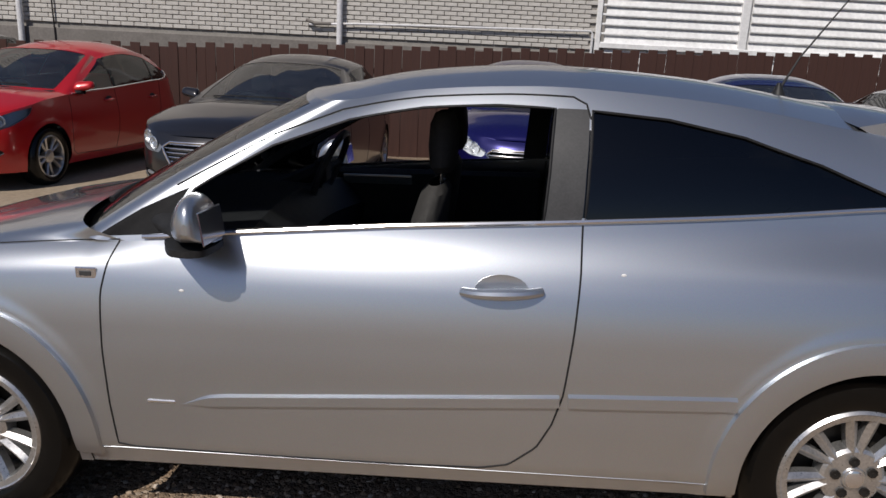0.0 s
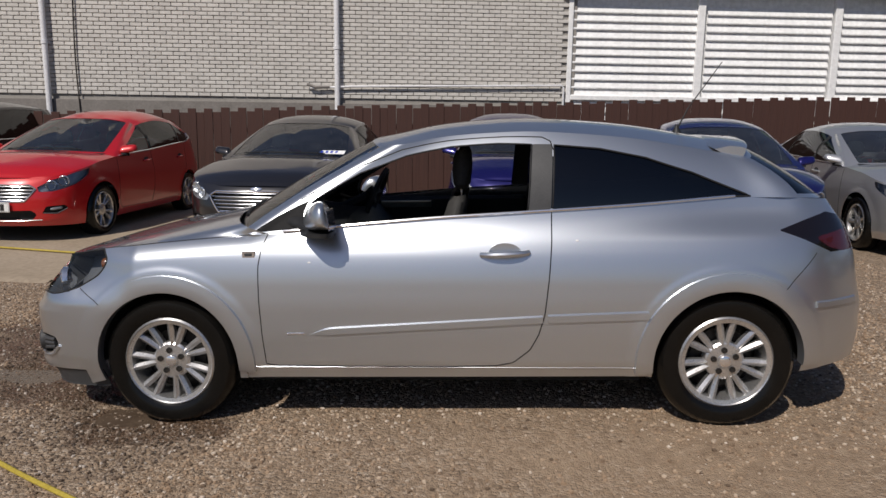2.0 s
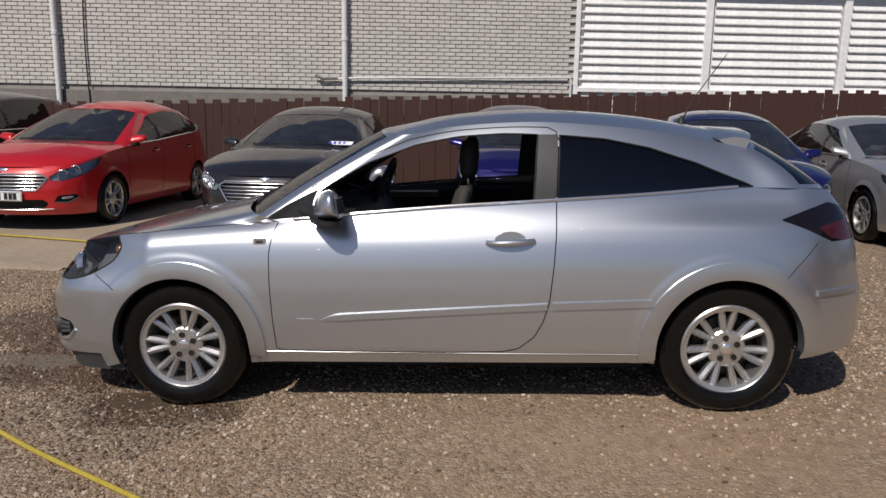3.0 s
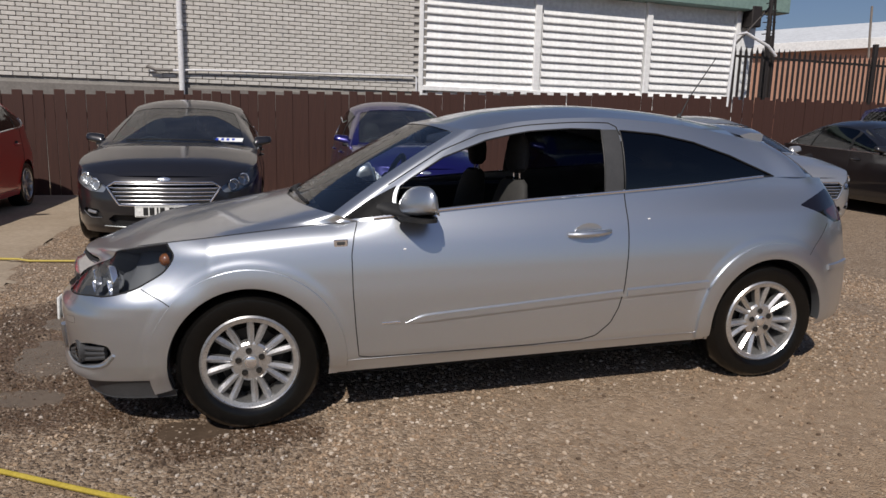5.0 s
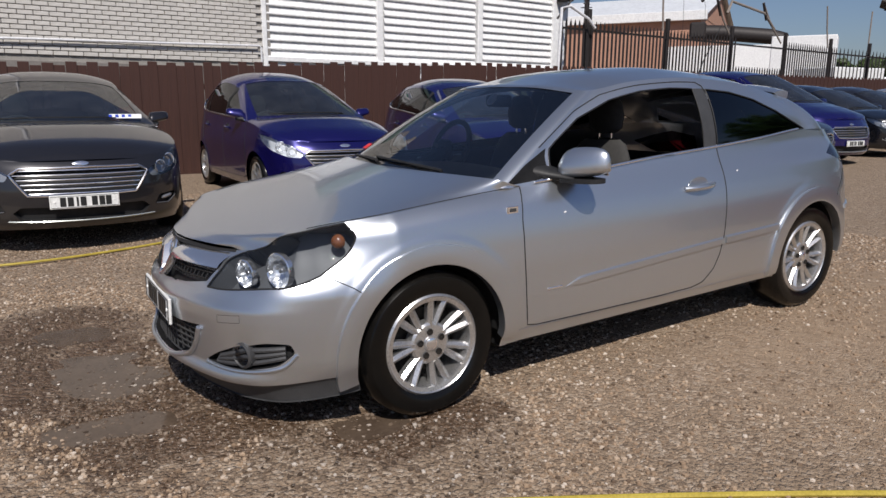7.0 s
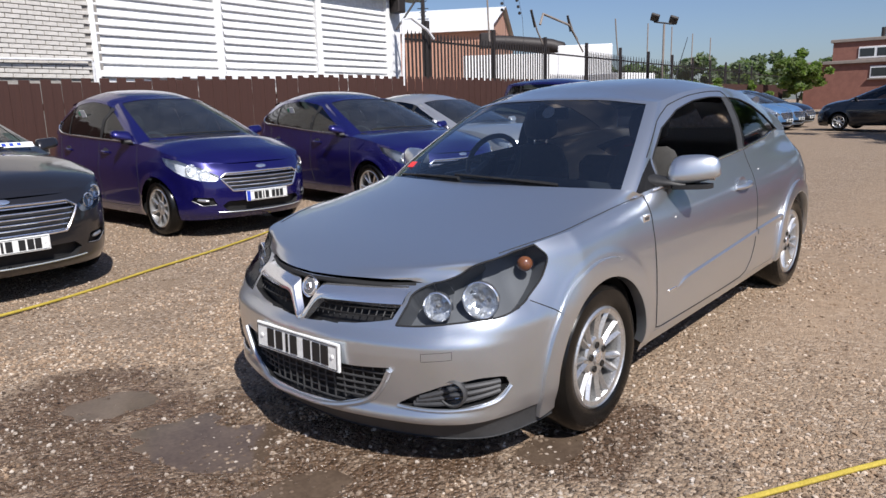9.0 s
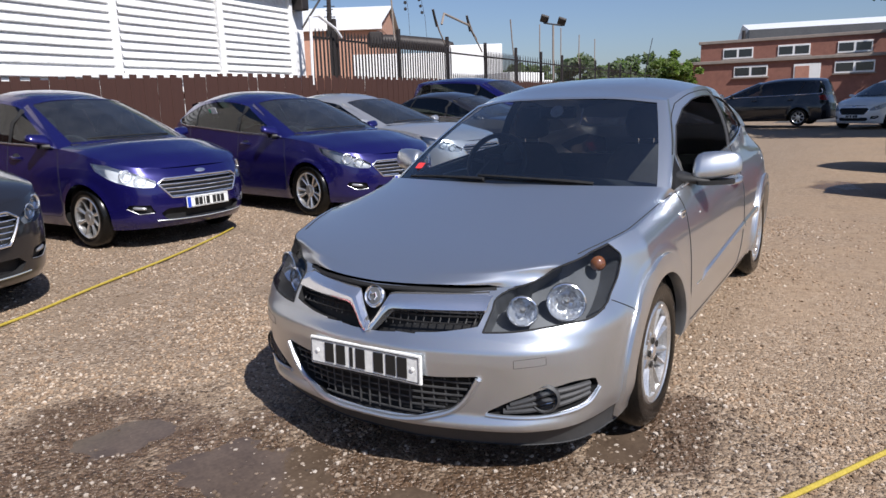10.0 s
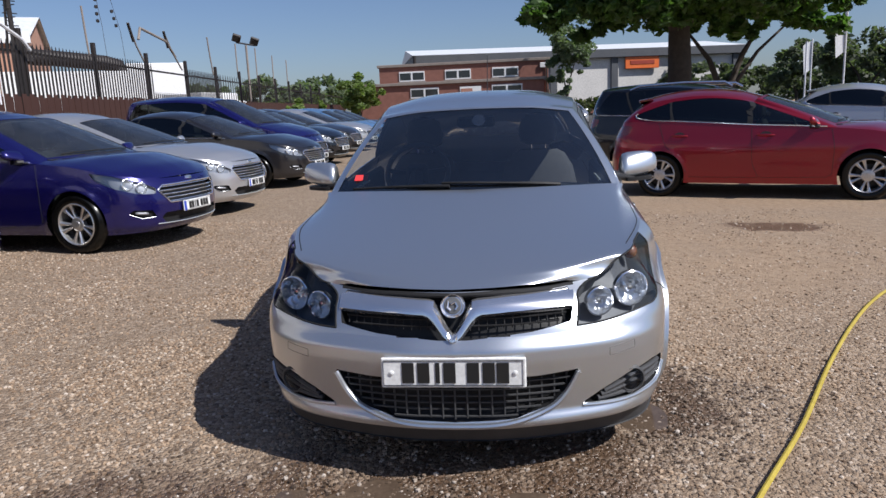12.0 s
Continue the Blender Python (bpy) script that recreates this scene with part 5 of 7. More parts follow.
quarter = [(0.513, 1.021), (0.520, 1.15), (0.528, 1.312), (0.742, 1.292), (0.953, 1.248), (1.165, 1.178), (1.324, 1.112), (1.435, 1.066), (1.0, 1.046)]
house.cut("quarter", house.locate(quarter, (0, 2), (0.15, 0.95)), ["body"])
house.cut("screen", [(-0.05, -0.2), (1.2 / K, -0.2), (1.96 / K, -0.2), (1.89 / K, 0.965), (1.0 / K, 0.975), (-0.05, 0.975)], ["body"])
house.cut("rear_window", [(9.03 / K, 0.09), (1.05, 0.05), (1.05, 0.95), (8.98 / K, 0.95)], ["body"])
for s in (-1, 1):
    part("roof_pillar", house.panel("body", (s,)), M_SILVER, hero, "silver roof pillars and frame")
    part("door_pillar", house.panel("pillar", (s,)), M_GREYPLASTIC, hero, "satin black door pillar")
    part("mirror_sail", house.panel("sail", (s,)), M_SAIL, hero, "satin black mirror triangle")
    part("quarter_window", house.panel("quarter", (s,), depth=0.003), M_TINT, hero, "dark tinted rear side window")
part("windscreen", house.panel("screen", depth=0.003), M_GLASS, hero, "clear windscreen")
part("rear_window", house.panel("rear_window", depth=0.003), M_TINT, hero, "dark tinted rear window")
for name, poly in (("window", win), ("quarter", quarter)):
    uv = house.locate(poly, (0, 2), (0.15, 0.95))
    uv = dense(np.vstack([uv, uv[:1]]), 5)
    for s in (-1, 1):
        part("window_seal", Geo().tube(house.line(uv[:-1], 0.001, s), 0.004, 6, closed=True), M_BLACKPLASTIC, hero)
belt = low.locate([(x, float(HS.zt(x))) for x in np.linspace(-0.74, 1.36, 40)], (0, 2), (0.15, 0.95))
for s in (-1, 1):
    part("belt_moulding", Geo().tube([(p[0], p[1], p[2] + 0.010) for p in low.line(belt, 0.004, s)], 0.0065, 6), M_CHROME, hero, "thin bright strip under the side windows")
    # the curved roof joint over the doors
    rail_pts = [(-0.66, 1.075), (-0.386, 1.225), (-0.19, 1.298), (0.052, 1.340), (0.30, 1.353), (0.475, 1.349), (0.512, 1.33), (0.524, 1.29)]
    uv = dense(house.locate(rail_pts, (0, 2), (0.15, 0.95)), 5)
    part("shut_line", Geo().tube(house.line(uv, 0.0005, s), 0.0030, 5), M_GAP, hero)
seams(hero, HS, [door_line])
seams(hero, HS, [[(-1.74, 0.665), (-1.65, 0.615), (-1.575, 0.560)], [(1.505, 0.612), (1.60, 0.715), (1.70, 0.815)]], 0.0022)
uv_lamp = dense(np.minimum(np.vstack([lamp_poly, lamp_poly[:1]]), [[1, 0.995]]), 4)

# headlamps: housing, two bowls, indicator and lens
for s in (-1, 1):
    lamp = part("headlamp", low.panel("lamp", (s,), depth=0.10, rim=True), M_LAMPBODY, hero, "clear headlamp with a smoky grey housing")
    part("lens", low.panel("lamp", (s,), depth=-0.002), M_LENS, lamp, "clear lamp lens")
    part("lamp_seal", Geo().tube(low.line(uv_lamp[:-1], 0.0, s), 0.004, 5, closed=True), M_GAP, lamp)
    for by, bz, r in ((0.540, 0.657, 0.052), (0.668, 0.680, 0.066)):
        q = low.at(low.locate([(by, bz)], (1, 2), (0, 0.25)))[0]
        aim = pose(q[0] + 0.050, s * by, bz, 0, -90, 0) @ Matrix.Rotation(-s * radians(20), 4, "X")
        bowl = part("reflector", Geo().lathe([(r, 0.0), (r * 0.92, -0.010), (r * 0.78, -0.026), (r * 0.62, -0.037), (r * 0.45, -0.046), (r * 0.25, -0.051), (0.002, -0.054)], aim, 18), M_REFLECT, lamp, "bright faceted reflector bowl", smooth=False)
        part("bulb_cap", Geo().lathe([(0.016, -0.05), (0.016, -0.018), (0.010, -0.008), (0.0005, -0.006)], aim, 14), M_CHROME, bowl)
        part("bezel", Geo().lathe([(r + 0.003, -0.020), (r + 0.005, 0.003), (r + 0.001, 0.006), (r - 0.002, 0.0)], aim, 28), M_CHROME, bowl, "chrome ring")
    q = low.at(low.locate([(0.725, 0.772)], (1, 2), (0, 0.3)))[0]
    aim = pose(q[0] + 0.045, s * 0.722, 0.770, 0, -90, 0) @ Matrix.Rotation(-s * radians(38), 4, "X")
    part("indicator", Geo().lathe([(0.030, -0.036), (0.026, -0.022), (0.015, -0.012), (0.0005, -0.010)], aim, 20), M_AMBER, lamp, "amber indicator bulb")
    rear = part("tail_lamp", low.panel("tail", (s,), depth=0.0), M_SMOKE, hero, "smoked rear lamp with a red lower part")
    part("red_lens", low.panel("tail_red", (s,), depth=0.0), M_DEEPRED, rear, "dark red lens")

# upper grille with the bright wing-shaped bar
gr = part("grille", low.panel("grille", depth=0.050, rim=True), M_BLACKPLASTIC, hero, "black radiator grille")
for z in np.linspace(0.598, 0.690, 5):
    ys = np.linspace(-0.41, 0.41, 31)
    ok = [y for y in ys if z > 0.592 + 0.075 * abs(y)]
    if len(ok) > 3:
        for half in ([y for y in ok if y > 0.03], [y for y in ok if y < -0.03]):
            p = low.at(low.locate([(abs(y), z) for y in half], (1, 2), (0, 0.2)))
            part("grille_bar", Geo().tube([(q[0] + 0.022, y, q[2]) for q, y in zip(p, half)], 0.0035, 5), M_BLACKPLASTIC, gr)
for y in np.linspace(-0.40, 0.40, 27):
    if abs(y) > 0.05:
        p = low.at(low.locate([(abs(y), 0.600 + 0.05 * abs(y)), (abs(y), 0.690)], (1, 2), (0, 0.2)))
        part("grille_bar", Geo().tube([(q[0] + 0.026, y, q[2]) for q in p], 0.003, 4), M_BLACKPLASTIC, gr)


def front_band(lo, hi, lift, name, parent, mat, label=""):
    """A bright band over the grille; lo and hi give its lower and upper edge for each y."""
    for s in (-1, 1):
        rows = []
        for y in np.linspace(0.0, 1.0, 24):
            yy = lo[0][0] + (lo[-1][0] - lo[0][0]) * y
            za, zb = np.interp(yy, *np.array(lo).T), np.interp(yy, *np.array(hi).T)
            p = low.at(low.locate([(yy, za), (yy, za * 0.75 + zb * 0.25), (yy, (za + zb) / 2), (yy, za * 0.25 + zb * 0.75), (yy, zb)], (1, 2), (0, 0.2)))
            rows.append([(q[0] - d, s * yy, q[2]) for q, d in zip(p, (-0.015, lift * 0.8, lift, lift * 0.7, -0.015))])
        part(name, Geo().sheet(rows, flip=s > 0), mat, parent, label)


front_band([(0.014, 0.570), (0.030, 0.576), (0.095, 0.651), (0.20, 0.656), (0.44, 0.654)], [(0.014, 0.614), (0.030, 0.640), (0.072, 0.714), (0.20, 0.719), (0.44, 0.722)], 0.014, "chrome_bar", gr, M_CHROME, "bright chrome wing bar")
front_band([(0.0, 0.570), (0.010, 0.571), (0.018, 0.576)], [(0.0, 0.600), (0.010, 0.608), (0.018, 0.622)], 0.016, "chrome_point", gr, M_CHROME)
em = pose(-2.118, 0, 0.692, 0, -68, 0) @ Matrix.Scale(0.98, 4)
badge = part("bonnet_badge", Geo().lathe([(0.043, -0.01), (0.046, 0.004), (0.041, 0.010), (0.036, 0.006), (0.001, 0.006)], em, 32), M_CHROME, gr, "round chrome badge")
part("badge_relief", Geo().lathe([(0.033, 0.0065), (0.030, 0.009), (0.001, 0.0105)], em, 24), M_LAMPBODY, badge)
part("badge_shape", Geo().tube([em @ Vector(p) for p in ((-0.016, -0.010, 0.012), (-0.004, -0.018, 0.013), (0.012, -0.010, 0.013), (0.004, 0.004, 0.014), (0.016, 0.014, 0.012), (-0.008, 0.018, 0.012), (-0.018, 0.006, 0.012))], 0.004, 6), M_CHROME, badge)

lip = dense(front_uv([(0.0, 0.731), (0.2, 0.732), (0.44, 0.730)]), 8)
for s in (-1, 1):
    part("shut_line", Geo().tube(low.line(lip, -0.006, s), 0.010, 6), M_GAP, hero)

# lower intake with its lattice
intake = part("intake", low.panel("intake", depth=0.055, rim=True), M_BLACKPLASTIC, hero, "black lower air intake")
for z in np.arange(0.292, 0.450, 0.026):
    half_w = np.interp(z, [0.28, 0.30, 0.33, 0.40, 0.45], [0.18, 0.26, 0.345, 0.405, 0.435])
    ys = np.linspace(-half_w, half_w, 25)
    p = low.at(low.locate([(abs(y), z) for y in ys], (1, 2), (0, 0.2)))
    part("lattice_bar", Geo().tube([(q[0] + 0.020, y, q[2]) for q, y in zip(p, ys)], 0.0042, 5), M_GREYPLASTIC, intake)
for y in np.arange(-0.405, 0.41, 0.045):
    zl = np.interp(abs(y), [0, 0.2, 0.345, 0.41], [0.282, 0.292, 0.335, 0.40])
    p = low.at(low.locate([(abs(y), zl), (abs(y), 0.445)], (1, 2), (0, 0.2)))
    part("lattice_bar", Geo().tube([(q[0] + 0.024, y, q[2]) for q in p], 0.0040, 5), M_GREYPLASTIC, intake)

rim = [(0.0, 0.268), (0.12, 0.270), (0.24, 0.284), (0.345, 0.317), (0.405, 0.372), (0.448, 0.448)]
rim = catmull(np.array(rim), np.linspace(0, 5, 40))
p = low.at(front_uv(rim)) - [0.004, 0, 0]
part("intake_rim", Geo().tube([(q[0], -q[1], q[2]) for q in p[:0:-1]] + [tuple(q) for q in p], 0.0115, 8), M_SILVER, hero, "silver rim under the lower intake")

# fog lamps in slatted recesses
for s in (-1, 1):
    fog = part("fog_recess", low.panel("fog", (s,), depth=0.035, rim=True), M_BLACKPLASTIC, hero, "black fog lamp recess with slats")
    for f in (0.12, 0.5, 0.88):
        l = low.locate([(-2.07, 0.505 + 0.035 * f, 0.322 + 0.034 * f), (-2.0, 0.635, 0.330 + 0.072 * f), (-1.90, 0.755, 0.364 + 0.046 * f)], (0, 1, 2), (0, 0.3))
        part("slat", Geo().tube(low.line(dense(l, 5), -0.010, s), 0.0105, 8), M_SLAT, fog)
    edge = low.locate([(-2.10, 0.455, 0.310), (-2.06, 0.54, 0.299), (-1.99, 0.65, 0.308), (-1.91, 0.740, 0.334), (-1.865, 0.780, 0.382)], (0, 1, 2), (0, 0.3))
    part("recess_rim", Geo().tube(low.line(catmull(edge, np.linspace(0, 4, 24)), 0.001, s), 0.008, 8), M_SILVER, fog, "silver lower rim")
    q = low.at(low.locate([(0.650, 0.374)], (1, 2), (0, 0.25)))[0]
    aim = pose(q[0] + 0.006, s * 0.650, 0.374, 0, -90, 0) @ Matrix.Rotation(-s * radians(22), 4, "X")
    fl = part("fog_lamp", Geo().lathe([(0.050, -0.03), (0.050, 0.004), (0.044, 0.010), (0.041, 0.002), (0.036, -0.018), (0.001, -0.03)], aim, 26), M_REFLECT, fog, "round fog lamp")
    part("fog_ring", Geo().lathe([(0.053, -0.03), (0.054, 0.006), (0.045, 0.012), (0.042, 0.006)], aim, 26), M_GREYPLASTIC, fl)
    part("fog_lens", Geo().lathe([(0.042, 0.006), (0.025, 0.013), (0.0005, 0.016)], aim, 22), M_LENS, fl)
    # washer cap and bumper rubbing piece
    cap = low.locate([(-2.09, 0.56, 0.520), (-2.06, 0.60, 0.525), (-2.02, 0.645, 0.53), (-2.02, 0.645, 0.502), (-2.06, 0.60, 0.497), (-2.09, 0.56, 0.492)], (0, 1, 2), (0, 0.3))
    part("washer_cap", Geo().tube(low.line(dense(np.vstack([cap, cap[:1]]), 4)[:-1], 0.0, s), 0.0010, 4, closed=True), M_GREYPLASTIC, hero)
plate(hero, -2.210, 0.472, 3)

# doors: handles, strips, badges, mirrors
for s in (-1, 1):
    handle_on(hero, HS, 0.292, 0.832, s, M_SILVER)
    xs = np.linspace(-0.62, 0.462, 40)
    zs = np.interp(xs, [-0.62, -0.55, -0.49, 0.46], [0.455, 0.474, 0.480, 0.534])
    tp = np.clip((xs + 0.63) / 0.10, 0.06, 1)
    part("rubbing_strip", band_on(low, side_uv(low, np.stack([xs, zs], 1)), 0.019, 0.011, s, tp), M_SILVER, hero, "silver rubbing strip on the door")
    xs = np.linspace(0.486, 0.938, 16)
    part("rubbing_strip", band_on(low, side_uv(low, np.stack([xs, 0.536 + (xs - 0.486) * 0.035], 1)), 0.021, 0.011, s), M_SILVER, hero, "silver rubbing strip behind the door")
    xs = np.linspace(1.70, 1.93, 10)
    part("rubbing_strip", band_on(low, low.locate([(x, 0.585) for x in xs], (0, 2), (0.55, 0.95)), 0.016, 0.010, s), M_SILVER, hero, "silver strip on the rear bumper")
    p = low.line(side_uv(low, [(-0.895, 0.832)]), 0.001, s)[0]
    b = part("side_repeater", Geo().box(p, (0.062, 0.008, 0.034), ch=0.003), M_CHROME, hero, "small chrome side repeater")
    part("repeater_lens", Geo().box((p[0], p[1] + s * 0.004, p[2]), (0.036, 0.005, 0.015), ch=0.002), M_GREYPLASTIC, b)
    p = low.line(side_uv(low, [(-0.682, 0.462)]), 0.001, s)[0]
    part("trim_badge", Geo().box(p, (0.085, 0.006, 0.010), ch=0.002), M_CHROME, hero, "small chrome trim badge")
    wedge_mirror(hero, s)
    part("side_bump_strip", Geo().tube(low.line(side_uv(low, [(x, 0.298) for x in np.linspace(-0.92, 0.9, 20)]), 0.0003, s), 0.0014, 5), M_SILVER, hero)

for s in (-1, 1):
    arch_flare(hero, HS, HERO["axle_f"], s, 0.425, radians(-6), radians(196), M_SILVER, radians(-20))
    arch_flare(hero, HS, HERO["axle_r"], s, 0.425, radians(-2), radians(186), M_SILVER, radians(-20))

# two small white specks on the near side
for sx0, sz0 in ((-0.61, 0.795), (0.62, 0.885)):
    uv = side_uv(low, [(sx0, sz0)])
    q, n = low.line(uv, 0.0008, -1)[0], low.normal(uv)[0]
    part("white_speck", Geo().lathe([(0.0065, 0.0), (0.005, 0.0012), (0.0004, 0.0016)], pose(q[0], q[1], q[2], 90, 0, 0) @ Matrix.Diagonal((1.2, 0.7, 1, 1)), 10), M_PAPER, hero)

# wipers, spoiler, aerial
for (a, b, c0) in (((-0.96, 0.10), (-0.86, 0.62), 0.03), ((-0.98, -0.45), (-0.93, 0.14), 0.03)):
    pts = []
    for f in np.linspace(0, 1, 9):
        x, y = a[0] + (b[0] - a[0]) * f, a[1] + (b[1] - a[1]) * f
        base = catmull(HS.base, 3 * 0 + np.array([2.0 * min(1, abs(y) / 0.735)]))[0]
        pts.append((base[0] + 0.022 + 0.022 * f, y, base[2] + 0.024 + 0.014 * f))
    part("wiper", Geo().tube(pts, [0.010] * 3 + [0.007] * 6, 6), M_BLACKPLASTIC, hero, "black wiper arm")
cowl = [[(q[0] - 0.03 + d, s_y, q[2] + e) for s_y in np.linspace(-0.66, 0.66, 21) for q in [catmull(HS.base, np.array([2.0 * abs(s_y) / 0.735]))[0]]] for d, e in ((-0.06, -0.036), (-0.01, -0.012), (0.06, 0.010))]
part("cowl", Geo().sheet(cowl), M_BLACKPLASTIC, hero, "black plastic cowl below the windscreen")
rows = []
for y in np.linspace(-0.545, 0.545, 23):
    k = 1 - (abs(y) / 0.60) ** 4
    x0 = 1.27 + 0.05 * (1 - k)
    z0 = 1.340 - 0.050 * (abs(y) / 0.545) ** 2.4
    tip = x0 + 0.10 + 0.15 * k
    rows.append([(x0, y, z0 - 0.010), (x0 + 0.07, y, z0 + 0.004), (tip - 0.02, y, z0 - 0.002), (tip, y, z0 - 0.010), (tip - 0.004, y, z0 - 0.030), (x0 + 0.12, y, z0 - 0.075)])
sp = Geo().sheet(rows)
for row in (rows[0], rows[-1]):
    sp.add(row, [tuple(range(6))])
part("roof_spoiler", sp, M_SILVER, hero, "silver roof spoiler")
an = part("aerial", Geo().lathe([(0.028, 0), (0.024, 0.012), (0.012, 0.035), (0.006, 0.05)], pose(1.27, 0, 1.350), 14), M_BLACKPLASTIC, hero, "thin black roof aerial")
part("aerial_mast", Geo().tube([(1.275, 0, 1.38), (1.33, 0, 1.49), (1.50, 0, 1.73)], [0.005, 0.0035, 0.0025], 6), M_BLACKPLASTIC, an)

cabin(hero, HERO)
for s in (-1, 1):
    dc = part("door_card", Geo().box((-0.10, s * 0.755, 0.70), (1.20, 0.05, 0.50), ch=0.02), M_TRIM, hero, "dark inner door lining")
    part("armrest_strip", Geo().box((-0.31, s * 0.715, 0.900), (0.34, 0.015, 0.055), Euler((radians(s * 28), 0, 0)).to_matrix(), 0.006), M_STRIP, dc, "satin silver trim strip")
p = house.at([(0.35 / K, 0.90)])[0]
part("tax_disc", Geo().lathe([(0.0375, 0), (0.0375, 0.002), (0.0005, 0.002)], pose(-0.415, -0.02, 1.281, 0, -54, 0), 22), M_PAPER, hero, "round paper sticker inside the windscreen")
part("sticker_red", Geo().box((-0.872, 0.59, 1.022), (0.05, 0.07, 0.004), Euler((0, radians(-30), 0)).to_matrix(), 0.001), M_STICKRED, hero, "red paper on the dashboard")
underbody(hero, HERO, HS.length)
add_wheels(hero, HERO, wheel_meshes("wheel", 0.318, 0.212, 0.205, 7, True, 0.0225, dagger=True))


# ---------------------------------------------------------------- the other parked cars
def maker(length, wb, fo, width, h, tail="hatch", hub=0.32, cowl=0.52, cowl_z=1.00, nose_z=0.74, screen=0.86, belt_rise=0.10):
    """The curves of an everyday car out of its main measures."""
    W, af = width / 2, -wb / 2
    ar, xf = wb / 2, -wb / 2 - fo
    xr = xf + length
    zb0 = cowl_z - 0.045
    zr = zb0 + belt_rise
    sx = af + cowl                       # foot of the windscreen at the side
    tx = sx - 0.05 + screen              # its top
    ov = {"hatch": (0.62, 0.16), "fast": (1.15, 0.42), "mpv": (0.42, 0.10)}[tail]
    rx, bx = xr - ov[0], xr - ov[1]
    zr1 = {"hatch": h - 0.09, "fast": h - 0.10, "mpv": h - 0.06}[tail]
    ze = {"hatch": zr, "fast": zr + 0.02, "mpv": zr + 0.02}[tail]
    span = bx - 0.12 - sx
    xs = [sx - 0.02 + span * k for k in (0, 0.14, 0.33, 0.53, 0.74, 0.92, 1.0)]
    rail_x = [tx + 0.06 + (rx - tx - 0.06) * k for k in (0, 0.14, 0.33, 0.55, 0.76, 0.93, 1.0)]
    rail_z = [h - 0.165, h - 0.115, h - 0.075, h - 0.062, h - 0.072, (zr1 - 0.02 + h - 0.08) / 2, zr1 - 0.03]
    if tail == "hatch":
        rail_z[4:] = [h - 0.085, h - 0.120, h - 0.140]
    return dict(
        outline=[(xf, 0), (xf + 0.015, 0.25 * W), (xf + 0.06, 0.48 * W), (xf + 0.16, 0.70 * W), (xf + 0.34, 0.87 * W), (xf + 0.58, 0.955 * W), (af, 0.98 * W), (af + 0.5, 0.99 * W), (0, W), (ar - 0.4, W),
                 (ar, 0.985 * W), (xr - 0.45, 0.95 * W), (xr - 0.22, 0.86 * W), (xr - 0.09, 0.68 * W), (xr - 0.03, 0.42 * W), (xr, 0)],
        top=[(xf, nose_z), (xf + 0.16, nose_z + 0.02), (xf + 0.40, nose_z + 0.085), (af, (nose_z + zb0) / 2 + 0.065), (sx - 0.15, zb0 - 0.015), (sx, zb0), (0, zb0 + 0.3 * belt_rise), (ar - 0.2, zr - 0.02), (bx - 0.1, ze), (xr, ze)],
        bottom=[(xf, 0.20), (af - 0.4, 0.19), (af + 0.45, 0.20), (ar - 0.45, 0.21), (ar + 0.4, 0.22), (xr, 0.28)],
        front=[(0.19, 0.09), (0.25, 0.02), (0.40, 0.0), (0.52, 0.0), (0.62, 0.02), (0.72, 0.07), (0.80, 0.14), (0.9, 0.22)],
        side=[(0.19, 0.06), (0.27, 0.02), (0.36, 0.012), (0.50, 0.004), (0.66, -0.002), (0.72, 0.0), (0.80, 0.012), (0.92, 0.038), (1.05, 0.062), (1.2, 0.09)],
        rear=[(0.2, 0.06), (0.32, 0.01), (0.55, 0.0), (0.66, 0.02), (0.85, 0.05), (1.0, 0.05 + ov[1] * 0.45), (1.12, ov[1] + 0.04)],
        axle_f=af, axle_r=ar, hub_z=hub, arch_r=hub + 0.035, flare_r=hub + 0.085, flare=0.012, half=W, wheel_y=W - 0.125,
        belt_x=xs, screen_base=[(sx - 0.26, 0, cowl_z + 0.01), (sx - 0.20, 0.45 * W, cowl_z + 0.005), (sx - 0.06, 0.80 * W, cowl_z - 0.02)],
        screen_top=[(tx - 0.10, 0, h - 0.075), (tx - 0.08, 0.38 * W, h - 0.085), (tx, 0.64 * W, h - 0.125)],
        rail=[(x, W * f, z) for x, z, f in zip(rail_x, rail_z, (0.665, 0.69, 0.705, 0.705, 0.695, 0.67, 0.64))],
        rear_knots=[(rx + 0.07, 0.33 * W, zr1 + 0.01), (rx + 0.09, 0, zr1 + 0.02)],
        lip_y=0.50 * W, bonnet_crown=[(0, 0.01), (0.3, 0.05), (0.7, 0.055), (1, 0.0)], roof_crown=0.05, cabin=(sx + 0.05, bx - 0.35, 0.80 * W), xf=xf, xr=xr, sx=sx, tx=tx, h=h, bulge=0.03, tail=tail)


